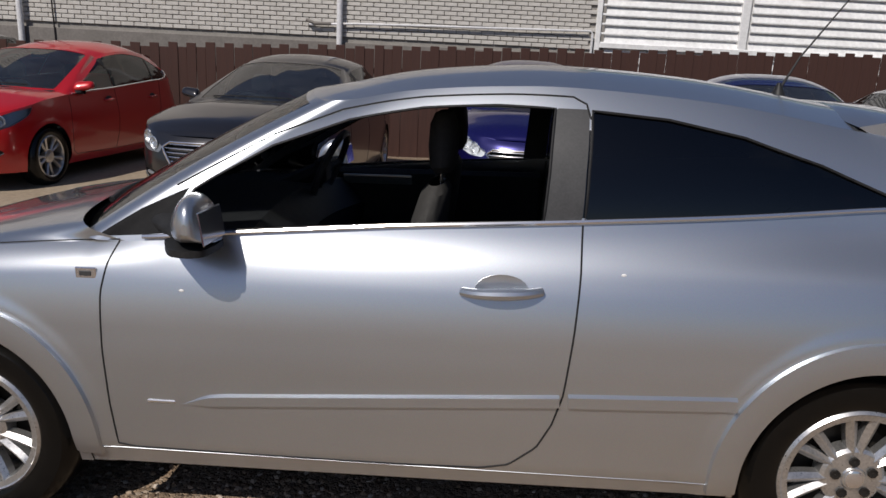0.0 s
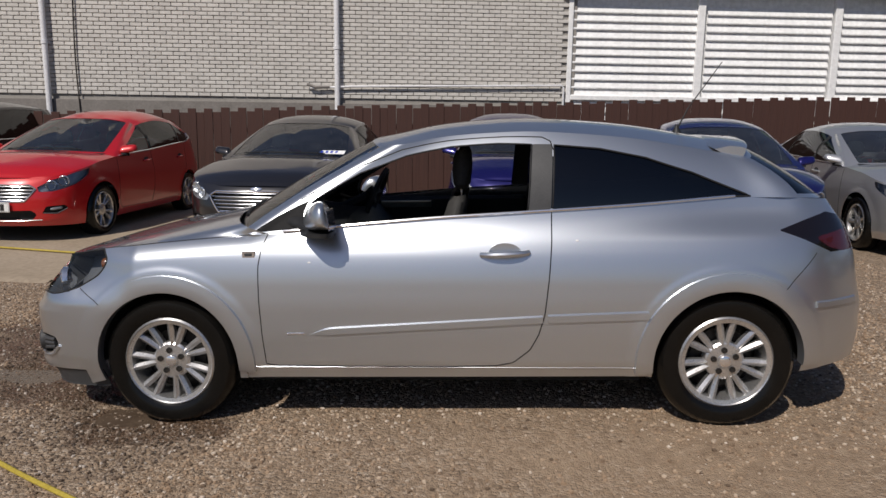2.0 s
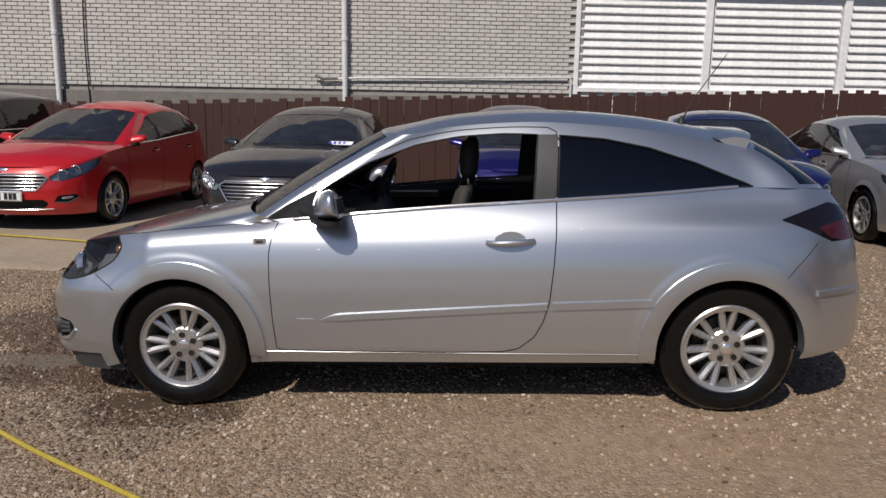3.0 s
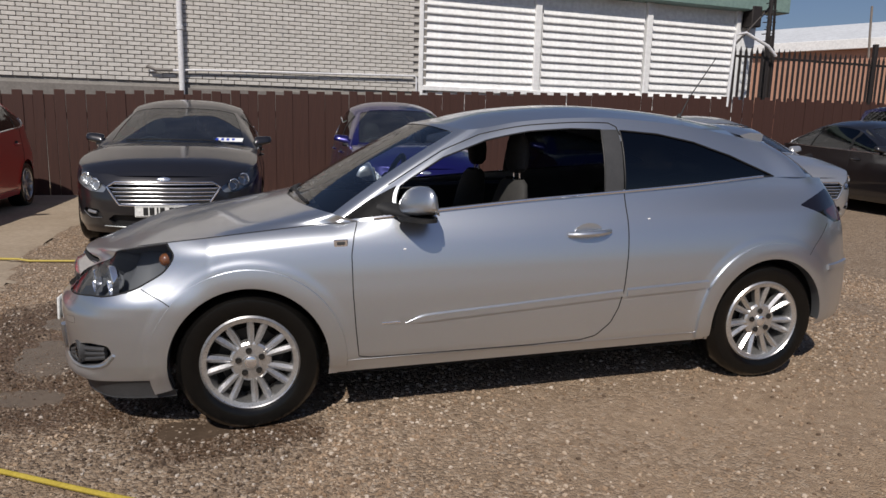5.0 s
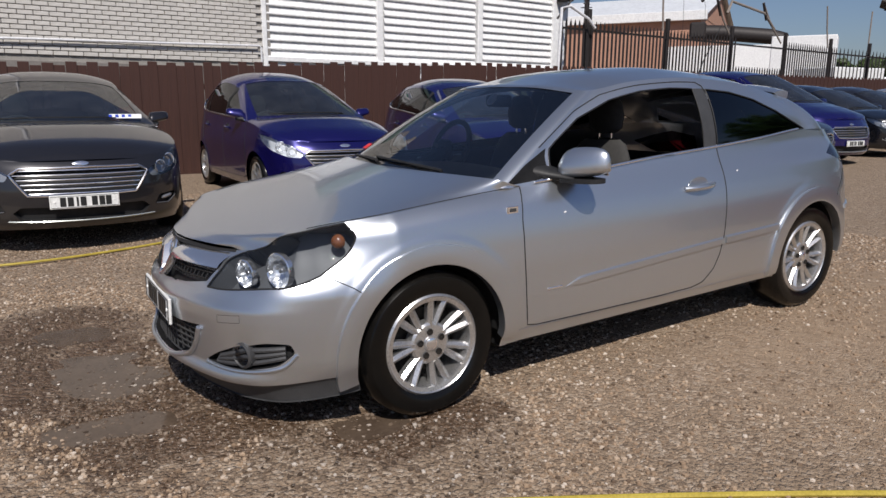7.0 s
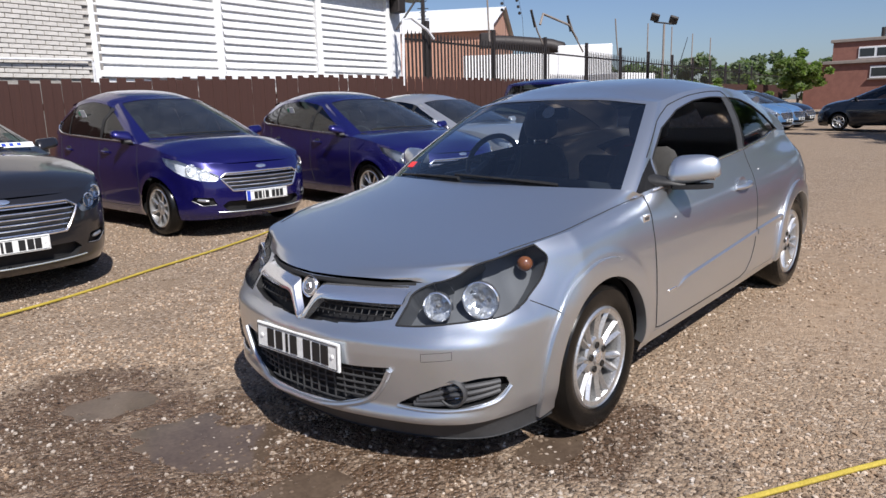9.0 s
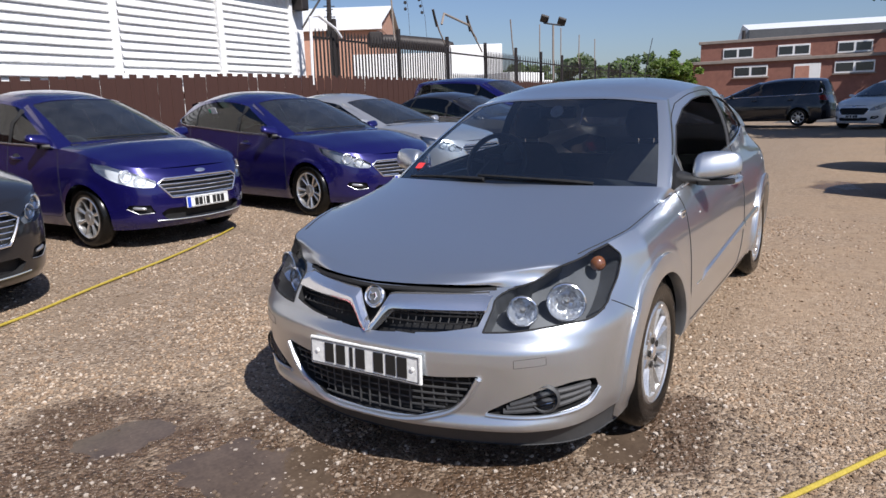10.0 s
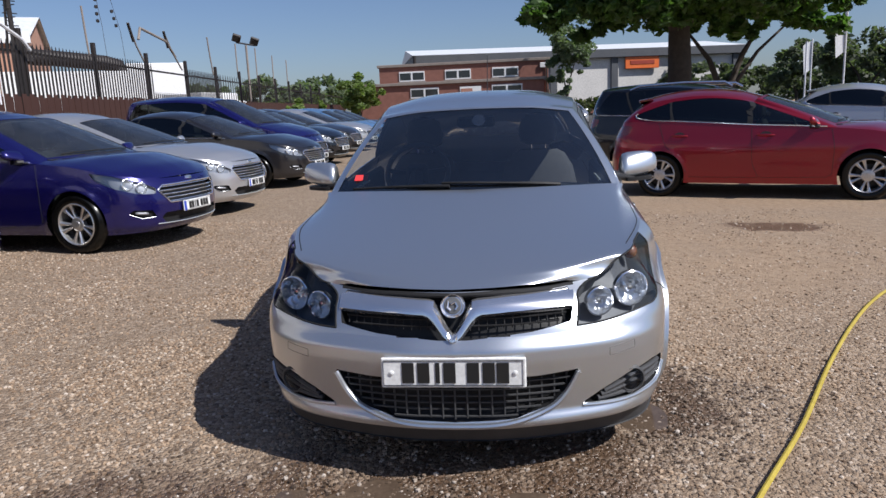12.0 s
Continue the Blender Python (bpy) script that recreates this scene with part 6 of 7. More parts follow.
def grille_set(root, S, c, W, z0, z1, bars, chrome=True, wide=0.56):
    """A trapezoid radiator grille with bright bars, the lower intake, fog lamps and the maker's oval."""
    low = S.low
    fu = lambda pts: low.locate(pts, (1, 2), (0, 0.25))
    zt = float(S.zt(-9))
    low.cut("grille", rounded(np.vstack([fu([(0.0, z1)]) - [[0.03, 0]], fu([(wide * W * 0.86, z1 - 0.004), (wide * W, z1 - 0.05), (wide * W * 0.78, z0 + 0.01)]), fu([(0.0, z0)]) - [[0.03, 0]]]), 3), ["body"])
    low.cut("intake", np.vstack([fu([(0.0, 0.385)]) - [[0.03, 0]], fu([(0.50 * W, 0.385), (0.56 * W, 0.34), (0.50 * W, 0.275)]), fu([(0.0, 0.27)]) - [[0.03, 0]]]), ["body"])
    xf = c["xf"]
    fog = low.locate([(xf + 0.10, 0.62 * W, 0.345), (xf + 0.13, 0.66 * W, 0.43), (xf + 0.27, 0.82 * W, 0.44), (xf + 0.30, 0.85 * W, 0.40), (xf + 0.20, 0.76 * W, 0.335)], (0, 1, 2), (0, 0.35))
    low.cut("fog", fog, ["body"])
    gr = part("grille", low.panel("grille", depth=0.045, rim=True), M_BLACKPLASTIC, root, "dark radiator grille")
    for z in np.linspace(z0 + 0.022, z1 - 0.022, bars):
        hw = np.interp(z, [z0, z1 - 0.05, z1], [wide * W * 0.74, wide * W * 0.97, wide * W * 0.84])
        ys = np.linspace(-hw, hw, 21)
        p = low.at(fu([(abs(y), z) for y in ys]))
        part("grille_bar", Geo().tube([(q[0] + 0.010, y, q[2]) for q, y in zip(p, ys)], 0.0054 if chrome else 0.005, 6), M_CHROME if chrome else M_BLACKPLASTIC, gr)
    ed = fu([(0.0, z1), (wide * W * 0.86, z1 - 0.004), (wide * W, z1 - 0.05), (wide * W * 0.78, z0 + 0.01), (0.0, z0)])
    loop = dense(ed, 6)
    p = [(q[0] - 0.002, q[1], q[2]) for q in low.at(loop)]
    ring = p + [(q[0], -q[1], q[2]) for q in p[-2:0:-1]]
    part("grille_surround", Geo().tube(ring, 0.009, 6, closed=True), M_CHROME, gr, "chrome grille surround")
    part("intake", low.panel("intake", depth=0.05, rim=True), M_BLACKPLASTIC, root, "black lower intake")
    for s in (-1, 1):
        f = part("fog_recess", low.panel("fog", (s,), depth=0.03, rim=True), M_BLACKPLASTIC, root)
        bar = low.line(dense(low.locate([(xf + 0.155, 0.70 * W, 0.392), (xf + 0.20, 0.765 * W, 0.400), (xf + 0.25, 0.80 * W, 0.408)], (0, 1, 2), (0, 0.35)), 3), -0.014, s)
        part("fog_lamp", Geo().tube(bar, [0.010] + [0.017] * (len(bar) - 2) + [0.008], 10), M_LAMPGREY, f, "slim clear fog lamp")
        rim = low.line(dense(low.locate([(xf + 0.11, 0.635 * W, 0.352), (xf + 0.20, 0.755 * W, 0.345), (xf + 0.29, 0.845 * W, 0.402)], (0, 1, 2), (0, 0.35)), 4), 0.001, s)
        part("fog_trim", Geo().tube(rim, 0.0025, 6), M_LAMPGREY, f)
    ys = np.linspace(-0.60 * W, 0.60 * W, 21)
    p = low.at(fu([(abs(y), 0.262 + 0.03 * (abs(y) / W) ** 2) for y in ys]))
    part("lower_trim", Geo().tube([(q[0] - 0.001, y, q[2]) for q, y in zip(p, ys)], 0.006, 6), M_STRIP, root, "thin bright line under the intake")
    q = low.at(fu([(0.0, min(zt - 0.012, z1 + 0.045))]))[0]
    part("maker_oval", Geo().lathe([(0.045, -0.006), (0.048, 0.003), (0.040, 0.006), (0.001, 0.007)], pose(q[0] - 0.004, 0, q[2], 0, -60, 0) @ Matrix.Diagonal((0.45, 1.3, 1, 1)), 22), M_CHROME, root, "oval badge")


def everyday_car(name, c, mat, m, label, fine=0.62, grille=(0.47, 0.70, 6), wheels=None, doors=5, glass_mat=None, group="parked cars", chrome=True, blue=False, front=True, stick=0, cab=True, wide=0.56, bright=False):
    root, S = car_body(name, c, mat, m, label, fine, group)
    W, low, house, k = c["half"], S.low, S.house, S.k
    xf, xr, sx = c["xf"], c["xr"], c["sx"]
    # headlamps
    lp = low.locate([(xf + 0.10, 0.60 * W, 0.60), (xf + 0.09, 0.58 * W, 0.665), (xf + 0.20, 0.70 * W, 0.735), (xf + 0.45, 0.86 * W, 0.815), (xf + 0.66, 0.925 * W, 0.845), (xf + 0.60, 0.94 * W, 0.775), (xf + 0.40, 0.89 * W, 0.675), (xf + 0.20, 0.74 * W, 0.605)], (0, 1, 2), (0, 0.4))
    lp[:, 1] = np.minimum(lp[:, 1], 0.97)
    low.cut("lamp", lp, ["body"])
    tz = float(S.zt(xr)) - 0.02
    tp = low.locate([(xr - 0.42, 0.94 * W, tz - 0.04), (xr - 0.20, 0.80 * W, tz), (xr - 0.05, 0.55 * W, tz - 0.05), (xr - 0.04, 0.55 * W, tz - 0.19), (xr - 0.22, 0.83 * W, tz - 0.21), (xr - 0.36, 0.92 * W, tz - 0.16)], (0, 1, 2), (0.6, 1))
    low.cut("tail", tp, ["body"])
    if front:
        grille_set(root, S, c, W, grille[0], grille[1], grille[2], chrome, wide)
        plate(root, xf - 0.012, 0.425, 2, blue)
    ax0, ax1 = sx + 0.02, c["belt_x"][-1]
    z = lambda x: float(S.zt(x))
    mid = -0.5 * 0.02 + (c["axle_f"] + c["axle_r"]) / 2 + 0.10
    for s in (-1, 1):
        part("body_side", low.panel("body", (s,)), mat, root, "painted body side")
        lamp = part("headlamp", low.panel("lamp", (s,), depth=0.035, rim=True), M_LAMPBRIGHT if bright else M_LAMPGREY, root, "swept-back headlamp")
        part("lens", low.panel("lamp", (s,), depth=-0.001), M_LENS, lamp)
        for bx, by, bz, r in ((xf + 0.215, 0.70 * W, 0.668, 0.052), (xf + 0.37, 0.80 * W, 0.715, 0.056)):
            part("reflector", Geo().lathe([(r + 0.008, -0.004), (r, 0.0), (r * 0.8, -0.02), (r * 0.4, -0.034), (0.002, -0.036)], pose(low.at(low.locate([(by, bz)], (1, 2), (0, 0.3)))[0][0] + 0.012, s * by, bz, 0, -90, 0) @ Matrix.Rotation(-s * radians(30), 4, "X"), 18), M_REFLECT, lamp)
        part("tail_lamp", low.panel("tail", (s,)), M_REDLENS, root, "red rear lamp")
    part("bonnet", S.bonnet(fine)[0], mat, root)
    part("roof", S.roof(fine)[0], mat, root)
    # windows between belt and roof rail
    at = lambda u, v: (u / k, v)
    v0, v1 = 0.045, 0.925
    ks = {5: [(3.25, 5.10), (5.22, 6.95), (7.03, 8.40)], 3: [(3.25, 5.8), (6.0, 8.55)]}[doors]
    us = np.linspace(3 / k, 8.6 / k, 240)

    def upright(u, v, lean=0.02):
        """The point at height v straight above the belt's point u, leaning back a little."""
        xs = house.at([(q, v) for q in us])[:, 0]
        return (float(us[np.argmin(np.abs(xs - house.at([(u / k, v0)])[0][0] - lean))]), v)

    tear = c["tail"] == "hatch" and doors == 5
    for n, (a, b) in enumerate(ks):
        if n == 0:
            up = upright(b, v1)
            poly = [at(a + 0.05, v0), at((a + b) / 2, v0), at(b, v0), upright(b, 0.5), up, ((up[0] + (a + 0.30) / k) / 2, v1), at(a + 0.30, v1 - 0.12)]
        elif n < len(ks) - 1:
            up = upright(a, v1)
            top = 0.86 if tear else v1
            poly = [at(a, v0), at((a + b) / 2, v0), at(b, v0), at(b, top), ((up[0] + b / k) / 2, v1), up, upright(a, 0.5)]
        elif tear:
            poly = [at(a, v0), at(a + 0.55, 0.075), at(b - 0.25, 0.20), at(b - 0.05, 0.32), at(b - 0.12, 0.42), at(a + 0.55, 0.68), at(a, 0.85)]
        else:
            poly = [at(a, v0), at((a + b) / 2, v0), at(b, 0.22), at(b - 0.55, v1 - 0.05), at((a + b) / 2, v1), at(a, v1)]
        house.cut("win%d" % n, dense(np.vstack([poly, poly[:1]]), 4), ["body"])
    house.cut("pillar", [at(ks[0][1] - 0.04, v0), at(ks[1][0] + 0.04, v0), upright(ks[1][0] + 0.04, 0.5), upright(ks[1][0] + 0.04, v1), upright(ks[0][1] - 0.04, v1), upright(ks[0][1] - 0.04, 0.5)], ["body"])
    if doors == 5:
        pt = 0.84 if tear else v1 - 0.02
        house.cut("rear_pillar", [at(6.93, v0), at(7.05, v0), at(7.05, pt), at(6.93, pt)], ["body"])
    house.cut("screen", [(-0.05, 0.03), at(1.2, 0.03), at(1.92, 0.05), at(1.88, 0.965), at(1.0, 0.975), (-0.05, 0.975)], ["body"])
    house.cut("rear_window", [at(k - 1.75, 0.10), (1.05, 0.08), (1.05, 0.90), at(k - 1.8, 0.88)], ["body"])
    for s in (-1, 1):
        part("roof_pillar", house.panel("body", (s,)), mat, root)
        part("door_pillar", house.panel("pillar", (s,)), M_BLACKPLASTIC, root)
        if doors == 5:
            part("door_pillar", house.panel("rear_pillar", (s,)), M_BLACKPLASTIC, root)
        for n in range(len(ks)):
            part("side_window", house.panel("win%d" % n, (s,), depth=0.004), (glass_mat or M_SIDEGLASS) if n == 0 else (glass_mat or M_TINT), root)
        strip = [at(u, 0.030) for u in np.linspace(3.2, 7.2 if tear else 8.35, 26)]
        strip += [at(7.58, 0.058), at(7.9, 0.12), at(8.2, 0.21), at(8.42, 0.32), at(8.36, 0.42)] if tear else [at(8.55, 0.07), at(8.66, 0.15), at(8.66, 0.24), at(8.55, 0.36)]
        part("belt_moulding", Geo().tube(house.line(strip, 0.004, s), 0.010, 5), M_CHROME, root, "thin chrome strip under the windows")
        handle_on(root, S, mid - 0.18, 0.87 * float(S.zt(mid)), s, mat)
        if doors == 5:
            handle_on(root, S, c["axle_r"] - 0.28, 0.88 * float(S.zt(mid)), s, mat)
        mirror_unit(root, sx + 0.22, W * 0.90, float(S.zt(sx)) + 0.070, s, mat, 0.84)
    part("windscreen", house.panel("screen", depth=0.004), M_SCREEN, root, "clear windscreen")
    part("rear_window", house.panel("rear_window", depth=0.004), M_TINT, root)
    zt0 = z(sx)
    seams(root, S, [[(sx + 0.0, zt0 - 0.02), (sx - 0.04, 0.7), (sx - 0.02, 0.30), (mid - 0.1, 0.29), (mid - 0.02, 0.5), (mid, z(mid) - 0.01)],
                    [(mid - 0.1, 0.29), (c["axle_r"] - 0.42, 0.30), (c["axle_r"] - 0.30, 0.52), (c["axle_r"] - 0.08, 0.75), (c["axle_r"] + 0.02, z(c["axle_r"]) - 0.01)]], 0.003)
    for a, b in ((0.05, 0.60), (-0.50, 0.05)):
        pts = [(p[0] + 0.06, y * W, p[2] + 0.045) for y in np.linspace(a, b, 7) for p in [catmull(S.base, np.array([2.0 * min(1, abs(y) / 0.8)]))[0]]]
        part("wiper", Geo().tube(pts, 0.007, 5), M_BLACKPLASTIC, root)
    part("cowl", Geo().sheet([[(q[0] - 0.02 + d, yy, q[2] + e) for yy in np.linspace(-0.8 * W, 0.8 * W, 15) for q in [catmull(S.base, np.array([2.0 * abs(yy) / (0.8 * W)]))[0]]] for d, e in ((-0.07, -0.008), (0.04, 0.012))]), M_BLACKPLASTIC, root)
    if c["tail"] == "hatch":
        rows = []
        e = c["rear_knots"][-1]
        for y in np.linspace(-0.60 * W, 0.60 * W, 15):
            f = (abs(y) / (0.60 * W)) ** 2.5
            x0, z0 = e[0] - 0.16 - 0.03 * f, e[2] + 0.012 - 0.045 * f
            rows.append([(x0, y, z0), (x0 + 0.12, y, z0 + 0.008), (x0 + 0.30 - 0.06 * f, y, z0 - 0.015), (x0 + 0.30 - 0.06 * f, y, z0 - 0.035), (x0 + 0.14, y, z0 - 0.05)])
        part("roof_spoiler", Geo().sheet(rows), mat, root, "painted roof spoiler")
    if cab:
        cabin(root, c)
    else:
        part("cabin_floor", Geo().box(((c["cabin"][0] + c["cabin"][1]) / 2, 0, 0.55), (c["cabin"][1] - c["cabin"][0], 2 * c["cabin"][2] * 0.95, 0.5), ch=0.05), M_TRIM, root)
    underbody(root, c, S.length)
    add_wheels(root, c, wheels, False)
    # price notes behind the glass
    if stick:
        p = house.at([(6.0 / k, 0.55)])[0]
        part("green_note", Geo().box((p[0] + 0.10, stick * (p[1] + 0.006), p[2] + 0.03), (0.07, 0.004, 0.05), Euler((radians(-stick * 20), 0, 0)).to_matrix(), 0.001), M_GREEN, root)
        st = part("window_note", Geo().box((p[0], stick * (p[1] + 0.004), p[2]), (0.13, 0.004, 0.15), Euler((radians(-stick * 20), 0, 0)).to_matrix(), 0.001), M_PAPER, root, "white paper note on the side window")
    return root, S


def parked(x, y, heading, dz=0.0):
    """The pose of a car whose front axle's middle is at x, y; heading: degrees from the -x direction, anticlockwise."""
    return pose(x, y, height(x, y) + dz, 0, 0, heading)


W_FORD = wheel_meshes("wheel", 0.325, 0.220, 0.21, 7, False, 0.034)
W_TWIN = wheel_meshes("wheel", 0.325, 0.222, 0.21, 5, True, 0.026)
W_SMALL = wheel_meshes("wheel", 0.300, 0.205, 0.19, 8, False, 0.026)

FOCUS = maker(4.36, 2.648, 0.87, 1.823, 1.54, cowl=0.44, screen=0.98, cowl_z=1.01, belt_rise=0.15)
RUBY = maker(4.36, 2.648, 0.87, 1.823, 1.50, cowl=0.44, screen=0.98, cowl_z=1.00, belt_rise=0.15)
FIESTA = maker(3.97, 2.489, 0.80, 1.722, 1.57, hub=0.305, cowl=0.40, screen=0.92, cowl_z=1.03, nose_z=0.76)
MONDEO = maker(4.87, 2.85, 0.95, 1.852, 1.52, tail="fast", cowl=0.52, screen=1.02, cowl_z=1.02, hub=0.33)
MPV = maker(4.82, 2.85, 0.95, 1.90, 1.70, tail="mpv", cowl=0.30, screen=1.15, cowl_z=1.10, hub=0.335, nose_z=0.82, belt_rise=0.08)


def at_axle(c, x, y, heading, dz=0.0):
    """Places a car by the middle of its front axle. heading 90: the nose points to -y."""
    return parked(x, y, heading, dz) @ pose(-c["axle_f"], 0, 0)


everyday_car("hatchback_car", FOCUS, M_RED, at_axle(FOCUS, -5.42, 4.62, 90), "bright red five-door hatchback parked before the fence", wheels=W_TWIN, grille=(0.48, 0.68, 5))
mo, MS = everyday_car("saloon_car", MONDEO, M_GREY, at_axle(MONDEO, -2.19, 4.25, 90), "dark graphite saloon with a wide chrome grille", wheels=W_FORD, grille=(0.47, 0.70, 6))
q = MS.house.at([(1.35 / MS.k, 0.10)])[0]
note = part("windscreen_notice", Geo().box((q[0] - 0.01, -q[1], q[2] + 0.02), (0.09, 0.34, 0.004), Euler((0, radians(-26), radians(-8))).to_matrix(), 0.001), M_PAPER, mo, "white paper notice on the windscreen")
for k in range(5):
    part("bar", Geo().box((q[0] - 0.012, -q[1] - 0.12 + 0.06 * k, q[2] + 0.0245), (0.05, 0.03, 0.002), Euler((0, radians(-26), radians(-8))).to_matrix()), M_PLATEBLUE, note)
everyday_car("small_hatchback_car", FIESTA, M_BLUE, at_axle(FIESTA, 0.64, 5.10, 90), "deep blue small hatchback with chrome-barred grille", wheels=W_SMALL, grille=(0.48, 0.68, 5), blue=True, stick=1, bright=True)
everyday_car("hatchback_car", FOCUS, M_BLUE, at_axle(FOCUS, 3.15, 4.30, 82), "deep blue five-door hatchback in the parked row", wheels=W_TWIN, grille=(0.48, 0.68, 5), blue=True, stick=1)
everyday_car("saloon_car", MONDEO, M_LIGHTSILVER, at_axle(MONDEO, 5.65, 4.65, 86), "pale silver saloon in the parked row", wheels=W_FORD, grille=(0.47, 0.70, 6), blue=True)
everyday_car("saloon_car", MONDEO, M_GREY, at_axle(MONDEO, 9.3, 4.70, 84), "dark graphite saloon in the parked row", wheels=W_FORD, grille=(0.47, 0.70, 6))
TALL = maker(4.82, 2.85, 0.95, 1.90, 1.86, tail="mpv", cowl=0.30, screen=1.15, cowl_z=1.18, hub=0.335, nose_z=0.86, belt_rise=0.08)
everyday_car("people_carrier", TALL, M_BLUE, at_axle(TALL, 11.4, 5.2, 84), "tall dark blue people carrier in the parked row", wheels=W_TWIN, grille=(0.52, 0.74, 5))
everyday_car("hatchback_car", RUBY, M_RUBY, at_axle(RUBY, 5.90, -5.05, 68), "ruby red five-door hatchback seen from its side", wheels=W_TWIN)


# ---------------------------------------------------------------- yellow hose
def hose(pts):
    pts = catmull(np.array(pts), np.linspace(0, len(pts) - 1, 90))
    ob = part("garden_hose", Geo().tube([(x, y, height(x, y) + 0.018 + (0.016 if apron(x, y) > 0 else 0.0)) for x, y in pts], 0.0105, 8), M_HOSE, None)
    return tagged(ob, "yellow rubber hose lying on the gravel", "hose")


hose([(-5.9, 3.60), (-5.2, 3.50), (-4.2, 3.30), (-3.3, 3.14), (-2.6, 3.10), (-1.85, 3.27), (-1.06, 3.60), (-0.2, 3.92), (0.6, 4.28), (1.2, 4.6)])
hose([(-3.2, -0.45), (-2.75, -0.75), (-2.25, -1.05), (-1.72, -1.38), (-1.04, -1.76), (-0.4, -2.15), (0.1, -2.50), (0.45, -2.82), (1.0, -3.5), (1.2, -4.6)])


# ---------------------------------------------------------------- cars farther off
suv, _ = everyday_car("sport_utility_car", MPV, M_DARK, at_axle(MPV, 8.90, -5.27, 66), "black sport utility car with silver roof rails", wheels=W_TWIN, fine=0.5, cab=False)
for s in (-1, 1):
    part("roof_rail", Geo().tube([(-0.35, s * 0.66, 1.60), (-0.22, s * 0.66, 1.675), (0.5, s * 0.665, 1.70), (1.3, s * 0.66, 1.675), (1.5, s * 0.65, 1.60)], 0.022, 8), M_CHROME, suv, "silver roof rail")
everyday_car("hatchback_car", FOCUS, M_DARK, at_axle(FOCUS, 14.2, 5.3, 84), "black hatchback in the parked row", wheels=W_FORD, fine=0.42, cab=False)
everyday_car("saloon_car", MONDEO, M_GREY, at_axle(MONDEO, 16.9, 5.6, 84), "graphite saloon far along the row", wheels=W_FORD, fine=0.42, cab=False)
everyday_car("saloon_car", MONDEO, M_LIGHTSILVER, at_axle(MONDEO, 20.2, 5.8, 84), "silver saloon far along the row", wheels=W_FORD, fine=0.42, cab=False)
everyday_car("hatchback_car", FOCUS, M_LIGHTBLUE, at_axle(FOCUS, 22.9, 6.0, 84), "light blue hatchback far along the row", wheels=W_FORD, fine=0.42, cab=False)
everyday_car("hatchback_car", FOCUS, M_LIGHTBLUE, at_axle(FOCUS, 25.5, 6.3, 84), "light blue hatchback near the row's end", wheels=W_FORD, fine=0.42, cab=False)
everyday_car("hatchback_car", FOCUS, M_DARK, at_axle(FOCUS, 28.2, 6.6, 84), "dark hatchback at the row's end", wheels=W_FORD, fine=0.42, cab=False)
everyday_car("estate_car", MPV, M_DARK, at_axle(MPV, 25.6, 3.9, 262), "black estate car standing across the yard", wheels=W_SMALL, fine=0.5, cab=False)
everyday_car("hatchback_car", FIESTA, M_WHITEPAINT, at_axle(FIESTA, 23.6, -0.9, -28), "white hatchback standing before the office", wheels=W_SMALL, fine=0.5, cab=False, chrome=False)
everyday_car("saloon_car", MONDEO, M_LIGHTSILVER, at_axle(MONDEO, 44.0, -3.9, 4), "silver saloon far across the road", wheels=W_FORD, fine=0.4, cab=False)
everyday_car("hatchback_car", FOCUS, M_WHITEPAINT, at_axle(FOCUS, 43.0, -1.4, 8), "white hatchback far across the road", wheels=W_FORD, fine=0.4, cab=False)
everyday_car("saloon_car", MONDEO, M_LIGHTSILVER, at_axle(MONDEO, 15.5, -11.0, 40), "silver saloon in the row beyond the red car", wheels=W_FORD, fine=0.45, cab=False)
everyday_car("saloon_car", MONDEO, M_WHITEPAINT, at_axle(MONDEO, 13.4, -12.6, 40), "white saloon in the row beyond the red car", wheels=W_FORD, fine=0.45, cab=False)
everyday_car("hatchback_car", FOCUS, M_LIGHTSILVER, at_axle(FOCUS, 12.2, -9.9, 60), "silver hatchback in the row beyond the red car", wheels=W_FORD, fine=0.45, cab=False)
everyday_car("people_carrier", MPV, M_DARK, at_axle(MPV, -8.4, 5.6, 92), "black people carrier beside the red hatchback", wheels=W_FORD, fine=0.5)

# ---------------------------------------------------------------- road, office, warehouse
M_ROAD = mottled("tarmac", (0.050, 0.048, 0.047), (0.075, 0.072, 0.070), 2.0, 0.9, 0.004)
M_REDBRICK = mottled("red_brick", (0.185, 0.080, 0.060), (0.25, 0.112, 0.083), 3.0, 0.9, 0.004, fine=30)
M_PINKBRICK = mottled("pink_brick", (0.42, 0.225, 0.155), (0.50, 0.28, 0.20), 2.0, 0.9, 0.004, fine=25)
M_CONCRETE = mottled("concrete_band", (0.20, 0.17, 0.15), (0.27, 0.23, 0.20), 3, 0.9)
M_CLADGREY = mottled("grey_cladding", (0.52, 0.50, 0.47), (0.58, 0.56, 0.53), 0.5, 0.6)
M_CLADDARK = mottled("dark_cladding", (0.060, 0.064, 0.072), (0.08, 0.084, 0.092), 0.6, 0.6)
M_ROOFPALE = mottled("pale_roof", (0.62, 0.64, 0.66), (0.70, 0.72, 0.74), 0.5, 0.5)
M_DOOR = mottled("faded_door", (0.36, 0.17, 0.12), (0.42, 0.21, 0.15), 2, 0.6)
M_ORANGE = mottled("orange_sign", (0.62, 0.12, 0.02), (0.70, 0.15, 0.03), 2, 0.5)
M_SIGNRED = mottled("dark_red_sign", (0.26, 0.035, 0.018), (0.32, 0.045, 0.022), 2, 0.5)
